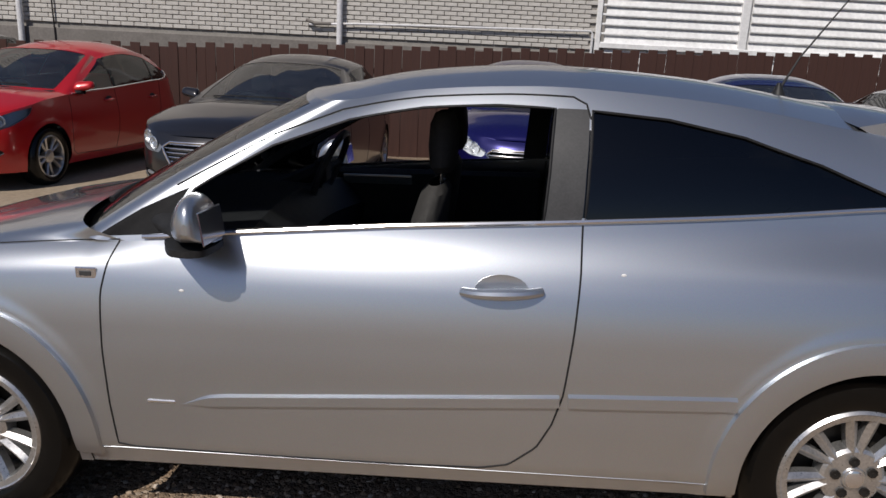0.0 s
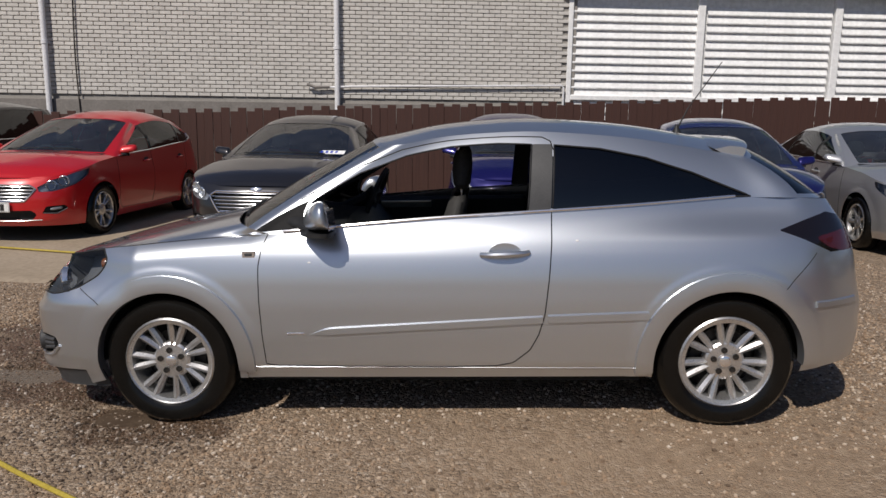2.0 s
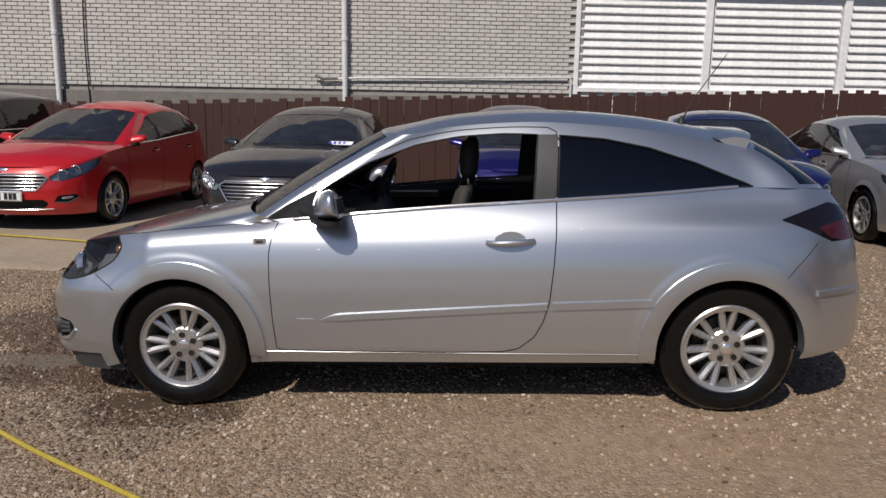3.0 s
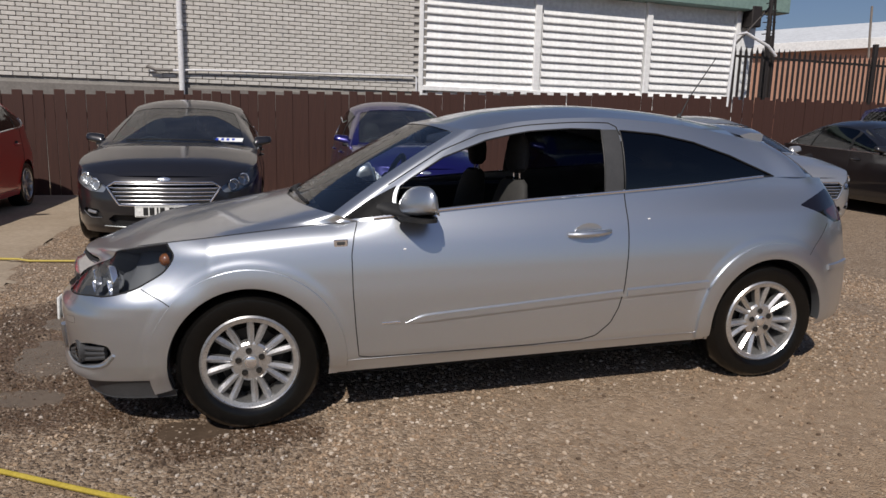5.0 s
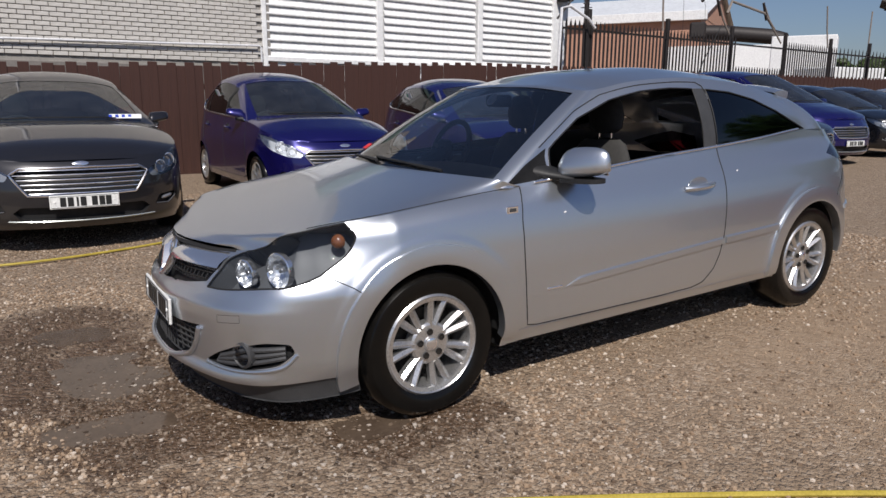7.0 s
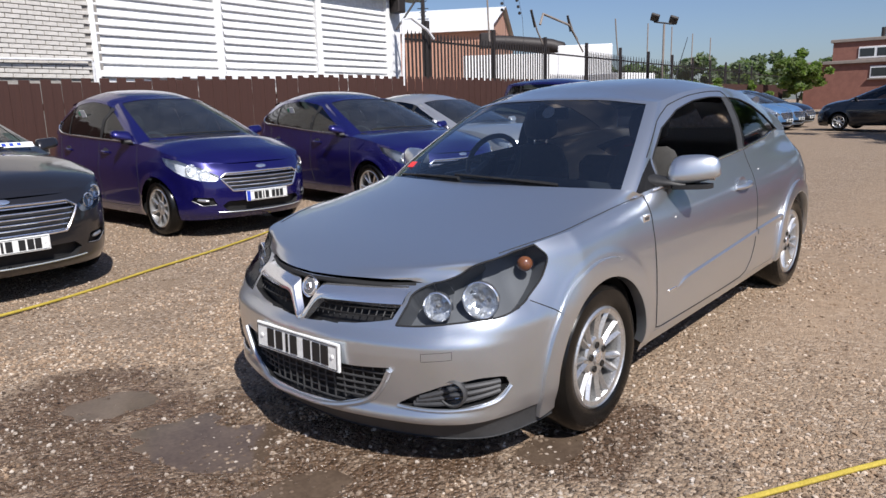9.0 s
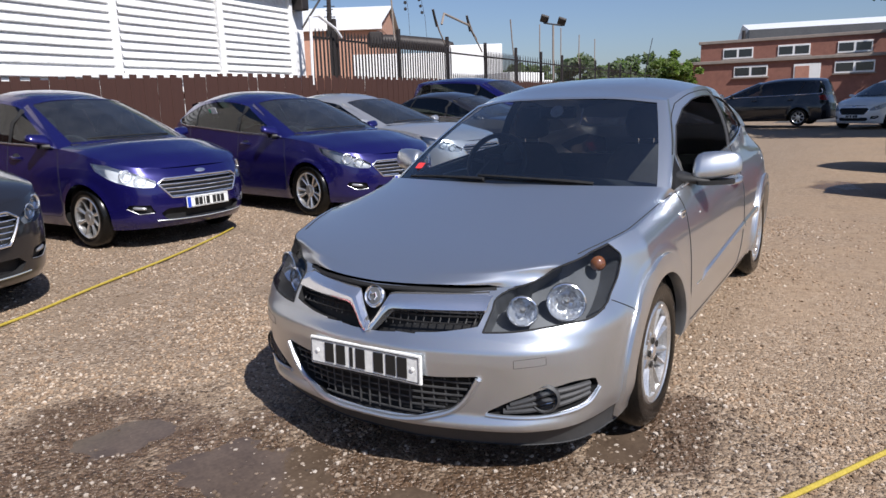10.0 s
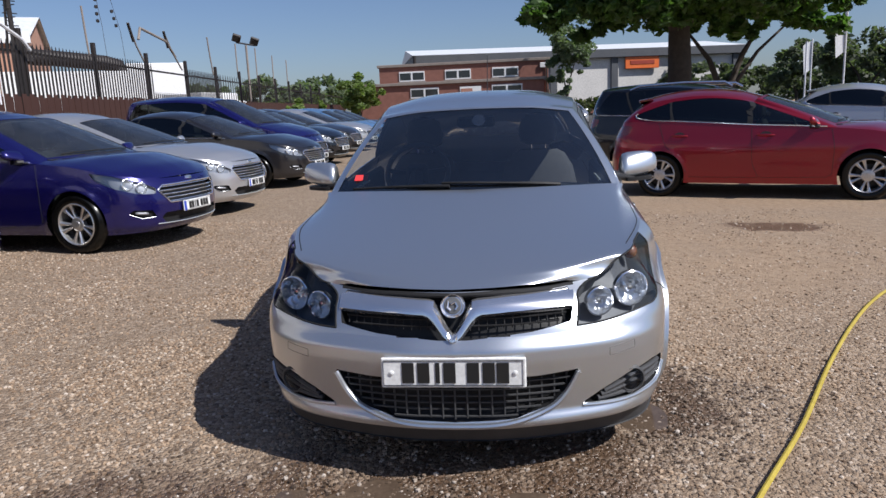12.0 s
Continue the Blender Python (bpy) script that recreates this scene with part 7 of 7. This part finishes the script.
M_PANE = material("dark_pane", (0.02, 0.022, 0.025), 0.08, 0.0, 0.6)
M_BARK = mottled("bark", (0.035, 0.028, 0.022), (0.065, 0.052, 0.04), 6, 0.95, 0.02)


def leafmat(name, c1, c2):
    m = material(name, c1, 0.6)
    geo = m.node_tree.nodes.new("ShaderNodeNewGeometry")
    wire(m, ramp(m, geo.outputs["Random Per Island"], [(0.0, c1), (0.7, c2), (1.0, tuple(k * 1.5 for k in c2))]), bsdf(m).inputs["Base Color"])
    t = m.node_tree
    tr = node(m, "ShaderNodeBsdfTranslucent", Color=(c2[0] * 1.8, c2[1] * 2.2, c2[2] * 1.0, 1))
    mx = t.nodes.new("ShaderNodeMixShader")
    mx.inputs[0].default_value = 0.42
    wire(m, bsdf(m).outputs[0], mx.inputs[1])
    wire(m, tr.outputs[0], mx.inputs[2])
    wire(m, mx.outputs[0], t.nodes["Material Output"].inputs[0])
    return m


M_LEAF = leafmat("leaf_dark", (0.026, 0.048, 0.014), (0.062, 0.112, 0.028))
M_LEAFPALE = leafmat("leaf_pale", (0.075, 0.105, 0.028), (0.14, 0.185, 0.055))
# far leaves: distance haze is put into these two paler, greyer colours
M_LEAFHAZE = leafmat("leaf_haze", (0.085, 0.108, 0.068), (0.135, 0.165, 0.105))
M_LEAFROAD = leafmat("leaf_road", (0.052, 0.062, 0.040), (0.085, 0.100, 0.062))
M_HEDGE = leafmat("leaf_hedge", (0.030, 0.036, 0.016), (0.060, 0.070, 0.030))

road = part("road", Geo().sheet([[(x, y, height(x, 0) + 0.012) for y in (-60, -20, -6, 3.2)] for x in (29.5, 33, 40, 60, 120)], flip=True), M_ROAD, None)
tagged(road, "dark tarmac road beyond the yard", "road", kind="structure")

OX, OB = 55.0, 0.55
office = thing("office_building", pose(OX, 0, OB), "two-storey red brick office with flat roof", "building")
part("wall", Geo().box((4, 4.35, 2.37), (8, 14.0, 4.75)), M_REDBRICK, office, "red brick upper block")
part("roof_edge", Geo().box((4, 4.35, 4.80), (8.3, 14.3, 0.22), ch=0.02), M_CONCRETE, office, "brown concrete roof edge")
part("front_block", Geo().box((-1.0, 5.2, 1.55), (2.4, 14.8, 3.1)), M_REDBRICK, office, "single-storey brick front")
part("front_roof", Geo().box((-1.0, 5.2, 3.20), (2.8, 15.2, 0.22), ch=0.02), M_CONCRETE, office)
part("side_band", Geo().box((3.9, -2.70, 2.2), (8.1, 0.1, 0.3)), M_CONCRETE, office)


def office_window(y, z, w, h, x):
    wnd = part("window", Geo().box((x - 0.02, y, z), (0.10, w, h), ch=0.01), M_WHITEPAINT, office, "white-framed window")
    n = 2
    for k in range(n):
        part("pane", Geo().box((x - 0.075, y + (k - 0.5) * w / n, z), (0.02, w / n - 0.16, h - 0.24)), M_PANE, wnd)
    part("window_sill", Geo().box((x - 0.08, y, z - h / 2 - 0.05), (0.22, w + 0.2, 0.08)), M_CONCRETE, wnd)


for y in (8.6, 4.75, 0.85):
    office_window(y, 3.90, 2.15, 0.80, 0.0)
for y, w in ((7.3, 2.3), (0.7, 2.4)):
    office_window(y, 2.45, w, 0.80, -2.2)
dr = part("door", Geo().box((-2.23, 3.6, 1.55), (0.10, 1.7, 2.5), ch=0.01), M_WHITEPAINT, office, "white double door")
part("door_panel", Geo().box((-2.29, 3.9, 1.6), (0.04, 0.9, 2.1)), M_DOOR, dr)
part("flue", Geo().tube([(2, 8.6, 4.8), (2, 8.6, 5.7)], 0.14, 10), M_STEEL, office)
part("alarm_box", Geo().box((-0.1, -2.2, 4.3), (0.2, 0.45, 0.4), ch=0.03), M_WHITEPAINT, office)
part("downpipe", Geo().tube([(-0.1, -2.5, 0), (-0.1, -2.5, 4.7)], 0.06, 8), M_STEEL, office)

ware = thing("retail_warehouse", pose(95, 14.4, 0.4, 0, 0, 13) @ pose(0, -14.4, 0), "grey clad retail warehouse with pale roof and orange sign", "building")
part("wall", Geo().box((12, -10, 4.0), (24, 48, 8.0)), M_CLADGREY, ware, "pale grey clad walls")
part("fascia", Geo().box((11.6, -10, 8.25), (25, 48.8, 1.1), ch=0.05), M_CLADDARK, ware, "dark eaves band")
part("base_wall", Geo().box((-0.05, -10, 0.9), (0.3, 48.2, 1.8)), M_REDBRICK, ware)
for y in (13.6, 3.0, -5.6, -14.6, -24, -33):
    part("column", Geo().box((-0.15, y, 4.0), (0.5, 1.0, 7.8), ch=0.03), M_CLADDARK, ware)
part("roof", Geo().add([(-0.9, 14.4, 8.85), (-0.9, -34.4, 8.85), (12, -34.4, 10.6), (12, 14.4, 10.6), (25, 14.4, 8.85), (25, -34.4, 8.85)], [(0, 1, 2, 3), (3, 2, 5, 4), (0, 3, 4), (1, 5, 2)]), M_ROOFPALE, ware, "pale sheet roof", smooth=False)
sg = part("sign", Geo().box((-0.5, -18.6, 6.9), (0.25, 5.0, 1.7), ch=0.03), M_ORANGE, ware, "orange sign with a dark red band")
part("sign_band", Geo().box((-0.66, -18.6, 6.9), (0.06, 3.6, 0.55), ch=0.02), M_SIGNRED, sg)

# buildings and vehicles behind the palisade fence
brick_hall = thing("industrial_hall", pose(54.0, 55.4, 0, 0, 0, -60) @ Matrix.Scale(1.6, 4), "pinkish brick industrial hall with white roof edge", "building")
part("wall", Geo().box((0, 0, 2.7), (15.0, 14.0, 5.4)), M_PINKBRICK, brick_hall)
part("lower_band", Geo().box((0, -7.02, 1.2), (15.1, 0.1, 2.4)), M_REDBRICK, brick_hall)
part("roof", Geo().add([(-7.8, -7.3, 5.4), (7.8, -7.3, 5.4), (7.8, 0, 7.4), (-7.8, 0, 7.4), (-7.8, 7.3, 5.4), (7.8, 7.3, 5.4)], [(0, 1, 2, 3), (3, 2, 5, 4)]), M_ROOFPALE, brick_hall, "white sheet roof", smooth=False)
part("roof_edge", Geo().box((0, -7.25, 5.42), (15.7, 0.25, 0.5), ch=0.02), M_WHITE, brick_hall)
part("gable", Geo().add([(7.52, -7.0, 5.4), (7.52, 7.0, 5.4), (7.52, 0, 7.3)], [(0, 1, 2)]), M_PINKBRICK, brick_hall)
duct = thing("duct", pose(49.5, 35.5, 0, 0, 0, -50) @ Matrix.Scale(1.45, 4), "large dark ventilation duct", "duct")
part("pipe", Geo().tube([(-1.6, 0, 4.8), (-0.5, 0, 4.75), (2.0, 0, 4.5), (2.6, 0, 4.35), (2.9, 0, 3.8), (2.9, 0, -0.2)], 0.42, 14), M_STEEL, duct)
part("hood", Geo().box((-1.9, 0, 4.9), (0.9, 1.0, 0.9), ch=0.1), M_STEEL, duct)


def lorry(m, l, h, label):
    t = thing("lorry", m, label, "lorry", "lorries")
    part("box_body", Geo().box((0, 0, 0.95 + h / 2), (l, 2.4, h), ch=0.04), M_WHITE, t, "white box body")
    part("cab", Geo().box((l / 2 + 0.75, 0, 1.5), (1.4, 2.3, 2.1), ch=0.2), M_WHITE, t)
    part("chassis", Geo().box((0.4, 0, 0.8), (l + 1.2, 1.6, 0.25)), M_STEEL, t)
    for x in (-l / 2 + 0.9, l / 2 + 0.5):
        for s in (-1, 1):
            part("wheel", Geo().lathe([(0.2, -0.14), (0.5, -0.14), (0.5, 0.14), (0.2, 0.14)], pose(x, s * 1.0, 0.5, 90, 0, 0), 20), M_TYRE, t)
    return t


lorry(pose(38.0, 22.0, 0, 0, 0, -62), 3.4, 4.1, "white box lorry parked behind the fence")
lorry(pose(44.0, 32.0, 0, 0, 0, -55), 8.0, 4.4, "white box lorry beside the hall")
lorry(pose(33.0, 17.0, 0, 0, 0, -8), 3.5, 2.0, "low white lorry behind the fence")

# posts with spikes, bent wire arms and flood lights along the fence
spike = thing("spiked_post", FENCE @ pose(12.8, 0.3, 0), "tall steel post with anti-climb spikes", "post")
part("pole", Geo().tube([(0, 0, 0), (0, 0, 5.6)], 0.05, 8), M_STEEL, spike)
for k in range(26):
    z = 3.4 + 0.085 * k
    a = k * 1.1
    part("spike", Geo().tube([(-0.14 * math.cos(a), -0.14 * math.sin(a), z), (0.14 * math.cos(a), 0.14 * math.sin(a), z)], 0.012, 4), M_STEEL, spike)
part("stay", Geo().tube([(0.05, 0, 5.4), (0.75, 0.6, 3.2)], 0.03, 6), M_STEEL, spike)
part("stay", Geo().tube([(-0.6, 0.4, 3.3), (0.35, 0.3, 4.3)], 0.025, 6), M_STEEL, spike)
bent = thing("guard_rail", FENCE @ pose(11.6, 0.05, 0), "bent white guard tube by the gable", "rail")
part("tube", Geo().tube([(0.0, 0, 1.9), (0.06, 0, 3.45), (0.3, -0.05, 3.50), (0.9, -0.1, 3.25), (1.15, -0.1, 3.05)], 0.035, 8), M_PIPE, bent)
for k, (px, h, dx, dz) in enumerate(((15.9, 4.5, -0.1, 1.2), (19.3, 3.4, -0.9, 1.1), (22.3, 3.4, -1.3, 1.15), (25.6, 3.4, -0.35, 1.4), (28.9, 3.4, 0.0, 1.5), (32.1, 3.4, 0.0, 1.6), (35.3, 3.4, 0.05, 1.5), (38.6, 3.4, 0.0, 1.5))):
    arm = thing("security_post", FENCE @ pose(px, 0.25, 0), "slanted steel arm for security wire", "post", "wire arms")
    part("arm", Geo().tube([(0, 0, 3.2), (dx * 0.55, 0, 3.2 + dz * 0.45), (dx, 0, 3.2 + dz)], 0.028, 6), M_CONCRETE, arm)
    if k in (1, 2):
        part("bracket", Geo().tube([(dx, 0, 3.2 + dz), (dx + 0.25, 0, 3.2 + dz - 0.5)], 0.045, 6), M_STEEL, arm)
xb = thing("cross_tube", FENCE @ pose(20.2, 0.25, 0), "grey tube joining two wire arms", "rail")
part("tube", Geo().tube([(-1.2, 0, 3.9), (-1.0, 0, 4.25), (0.9, 0, 4.05), (1.6, 0, 3.6)], 0.04, 8), M_CONCRETE, xb)
for k, (lx, n) in enumerate(((16.7, 5), (17.5, 3))):
    ins = thing("wire_insulators", FENCE @ pose(lx, 0.3, 0), "thin wire with small dark insulators", "wire", "insulator strings")
    part("wire", Geo().tube([(0.3 * k, -0.14, 2.9), (0.25 * k, -0.1, 4.0), (0, 0, 5.0)], 0.006, 4), M_STEEL, ins)
    for j in range(n):
        part("insulator", Geo().lathe([(0.001, -0.05), (0.045, -0.03), (0.045, 0.03), (0.001, 0.05)], pose(0.25 * k * (1 - j / n), 0, 4.15 + 0.18 * j), 8), M_STEEL, ins)
flood = thing("flood_light_mast", pose(29.6, 12.9, 0), "slim mast with two flood lights", "lamp")
part("pole", Geo().tube([(0, 0, 0), (0, 0, 5.0)], 0.055, 8), M_CONCRETE, flood)
part("crossbar", Geo().tube([(-0.45, 0.3, 5.1), (0.45, -0.3, 5.0)], 0.04, 6), M_STEEL, flood)
for s in (-1, 1):
    part("flood_light", Geo().box((-0.42 * s, 0.28 * s, 5.25 + 0.05 * s), (0.50, 0.40, 0.14), Euler((0.4, 0.5, 0.6)).to_matrix(), 0.03), M_STEEL, flood)


# ---------------------------------------------------------------- trees and bushes
def leaves(g, centre, radii, n, size, rnd):
    """Loose leaves in an uneven clump."""
    cx, cy, cz = centre
    for _ in range(n):
        d = Vector((rnd.gauss(0, 1), rnd.gauss(0, 1), rnd.gauss(0, 1))).normalized()
        r = rnd.random() ** 0.45
        p = Vector((cx + d.x * radii[0] * r, cy + d.y * radii[1] * r, cz + d.z * radii[2] * r))
        a = Vector((rnd.gauss(0, 1), rnd.gauss(0, 1), rnd.gauss(0, 0.6))).normalized() * size * rnd.uniform(0.6, 1.3)
        b = a.cross(Vector((rnd.gauss(0, 1), rnd.gauss(0, 1), rnd.gauss(0, 1)))).normalized() * a.length * 0.55
        g.add([p - a, p + b * 0.9 - a * 0.1, p + a, p - b - a * 0.1], [(0, 1, 2), (0, 2, 3)])


def tree(x, y, h0, crown, mat, label, limbs, seed, leaf=0.16, per=260, r0=0.4, name="tree", base=0.0):
    rnd = random.Random(seed)
    z0 = height(x, y) + base
    t = thing(name, pose(x, y, z0), label, "tree", "trees")
    g = Geo()
    g.tube([(0, 0, -0.2), (0.02, 0, h0 * 0.3), (0.08, 0.05, h0 * 0.7), (0.1, 0.1, h0)], [r0 * 1.35, r0, r0 * 0.85, r0 * 0.7], 12)
    for dx, dy, dz, rr in limbs:
        g.tube([(0.08, 0.05, h0 * 0.72), (dx * 0.4, dy * 0.4, h0 + dz * 0.45), (dx, dy, h0 + dz)], [r0 * rr, r0 * rr * 0.7, r0 * rr * 0.25], 8)
    part("trunk", g, M_BARK, t, "dark bark trunk with limbs")
    cg = Geo()
    for (cx, cy, cz, rx, ry, rz, n) in crown:
        for _ in range(n):
            d = Vector((rnd.gauss(0, 1), rnd.gauss(0, 1), rnd.gauss(0, 1))).normalized() * rnd.random() ** 0.5
            c = (cx + d.x * rx, cy + d.y * ry, cz + d.z * rz)
            s = rnd.uniform(0.5, 1.0) * max(0.35, min(rx, rz) * 0.42)
            leaves(cg, c, (s, s, s * 0.75), per, leaf, rnd)
    part("crown", cg, mat, t, "leafy crown", smooth=False)
    return t


tree(20.2, -5.6, 4.7, [(0, 0.0, 5.5, 4.6, 6.4, 2.2, 96), (0, 3.5, 4.3, 2.2, 2.4, 0.8, 26), (0, -3.2, 4.4, 2.6, 3.2, 1.1, 32), (-0.5, -1.6, 4.5, 2.6, 3.4, 0.7, 34), (-2.2, -0.3, 4.2, 1.6, 3.6, 0.65, 54)], M_LEAF, "large dark-leaved tree behind the parked cars",
     [(2.5, 2, 1.8, 0.5), (-2, 3.5, 1.0, 0.4), (1, -3, 1.2, 0.4), (-1.5, -2, 2.0, 0.45)], 11, 0.17, 170, 0.42)
tree(27.0, -8.95, 1.8, [(0, -0.2, 6.6, 2.8, 3.6, 1.7, 50), (0, -2.4, 5.9, 1.6, 1.8, 0.8, 10), (-1.5, -0.6, 5.1, 1.8, 3.0, 0.8, 40), (0, -3.0, 5.3, 2.0, 2.5, 1.0, 24), (-1.0, 1.2, 4.7, 1.8, 2.0, 0.8, 30), (-0.6, -0.3, 4.2, 1.0, 1.6, 0.6, 12)], M_LEAF, "forked dark-leaved tree behind the parked cars", [(0.8, 1.6, 2.6, 0.6), (0.3, -1.6, 2.9, 0.6), (1.5, -3.5, 3.2, 0.4)], 12, 0.17, 170, 0.27)
tree(52.0, -4.0, 2.6, [(0, 0, 6.2, 1.7, 1.9, 2.9, 44), (0, 0.5, 3.3, 0.9, 1.1, 1.2, 12), (0, -1.1, 5.0, 0.7, 1.0, 1.4, 12)], M_LEAFHAZE, "slim grey-green tree growing by the office", [(0.5, 0.6, 1.6, 0.5), (-0.5, -0.5, 2.0, 0.5)], 13, 0.16, 130, 0.16)
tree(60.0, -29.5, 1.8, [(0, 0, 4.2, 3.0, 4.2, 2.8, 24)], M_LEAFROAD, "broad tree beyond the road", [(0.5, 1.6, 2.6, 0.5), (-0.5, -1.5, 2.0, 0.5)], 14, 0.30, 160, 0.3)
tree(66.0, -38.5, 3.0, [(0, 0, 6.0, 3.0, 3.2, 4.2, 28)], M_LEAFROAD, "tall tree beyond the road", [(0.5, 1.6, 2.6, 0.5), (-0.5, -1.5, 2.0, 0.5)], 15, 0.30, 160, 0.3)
tree(48.0, 11.6, 1.2, [(0, 0, 2.7, 1.3, 2.0, 1.7, 26)], M_LEAFPALE, "yellow-green bush beside the office", [(0.4, 0.6, 1.0, 0.5), (-0.5, -0.5, 0.8, 0.5)], 17, 0.16, 150, 0.1, "bush")
tree(44.0, 13.5, 0.8, [(0, 0, 1.9, 1.4, 2.0, 0.9, 12)], M_LEAFPALE, "low green bush by the fence", [(0.4, 0.6, 0.6, 0.5)], 18, 0.16, 150, 0.08, "bush")
tree(34.0, 13.1, 0.8, [(0, 0, 1.9, 0.9, 1.4, 0.7, 9)], M_LEAFPALE, "low yellow-green bush by the fence", [(0.4, 0.6, 0.6, 0.5)], 19, 0.13, 150, 0.08, "bush")
rt = random.Random(21)
for k in range(16):
    a = radians(14 + 24 * k / 15 + rt.uniform(-0.8, 0.8))
    d = rt.uniform(75, 100)
    hh = rt.uniform(3.6, 6.2)
    tree(d * math.cos(a) - 4, d * math.sin(a) - 1, hh * 0.3, [(0, 0, hh * 0.62, 4.6, 4.8, hh * 0.42, 26)], M_LEAFHAZE, "distant green tree behind the fence", [(0.4, 0.8, 0.8, 0.5)], 40 + k, 0.34, 110, 0.2)
for k in range(12):
    a = radians(-12 - 20 * k / 11 + rt.uniform(-0.6, 0.6))
    d = rt.uniform(88, 125)
    hh = rt.uniform(5, 8)
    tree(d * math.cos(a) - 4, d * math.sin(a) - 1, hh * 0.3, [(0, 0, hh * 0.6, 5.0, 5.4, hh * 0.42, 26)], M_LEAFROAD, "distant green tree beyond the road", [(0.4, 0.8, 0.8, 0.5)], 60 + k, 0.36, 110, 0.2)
hedge = Geo()
for k in range(40):
    leaves(hedge, (62 + rt.uniform(-1, 1), -2.5 - 0.45 * k, 1.5 + rt.uniform(-0.2, 0.3)), (1.0, 0.6, 0.7), 110, 0.22, rt)
tagged(part("hedge", hedge, M_HEDGE, None, smooth=False), "clipped green hedge across the road", "hedge", kind="stuff")
for k, (x, y, h) in enumerate(((34.0, -16.6, 5.4), (46.0, -19.6, 5.0), (40.0, -17.0, 4.4))):
    fl = thing("flag_pole", pose(x, y, height(x, y)), "pale flag pole with a hanging banner", "flag", "flag poles")
    part("pole", Geo().tube([(0, 0, 0), (0, 0, h)], 0.05, 8), M_PIPE, fl)
    if k < 2:
        part("banner", Geo().sheet([[(0.02 * math.sin(z * 3), 0.06 + 0.50 * f * (0.75 + 0.25 * z), h - 0.1 - 1.9 * (1 - z) - 0.3 * f) for f in np.linspace(0, 1, 6)] for z in np.linspace(0, 1, 8)]), M_WHITE, fl, "white cloth banner")


# ---------------------------------------------------------------- bricks of the wall
brick = Geo().box((0, 0, 0), (0.228, 0.05, 0.068), ch=0.006).mesh("brick", M_BRICK, angle=20)
others = Geo()
rb = random.Random(5)
n_near = 0
for row in range(46):
    z = 2.065 + 0.0805 * row
    x = -10.9 + (0.12 if row % 2 else 0)
    while x < 4.74:
        dy, dt = rb.uniform(-0.003, 0.003), rb.uniform(-0.4, 0.4)
        near = row < 12 and -1.1 <= x <= 4.9 and n_near < 300
        if near:
            part("brick", brick, None, wall, m=pose(x, 0.036 + dy, z, dt, 0, 0))
            n_near += 1
        else:
            others.box((x, 0.036 + dy, z), (0.228, 0.05, 0.068), ch=0.006)
        x += 0.24
tagged(part("brick_rest", others, M_BRICK, wall, angle=20), kind="stuff")
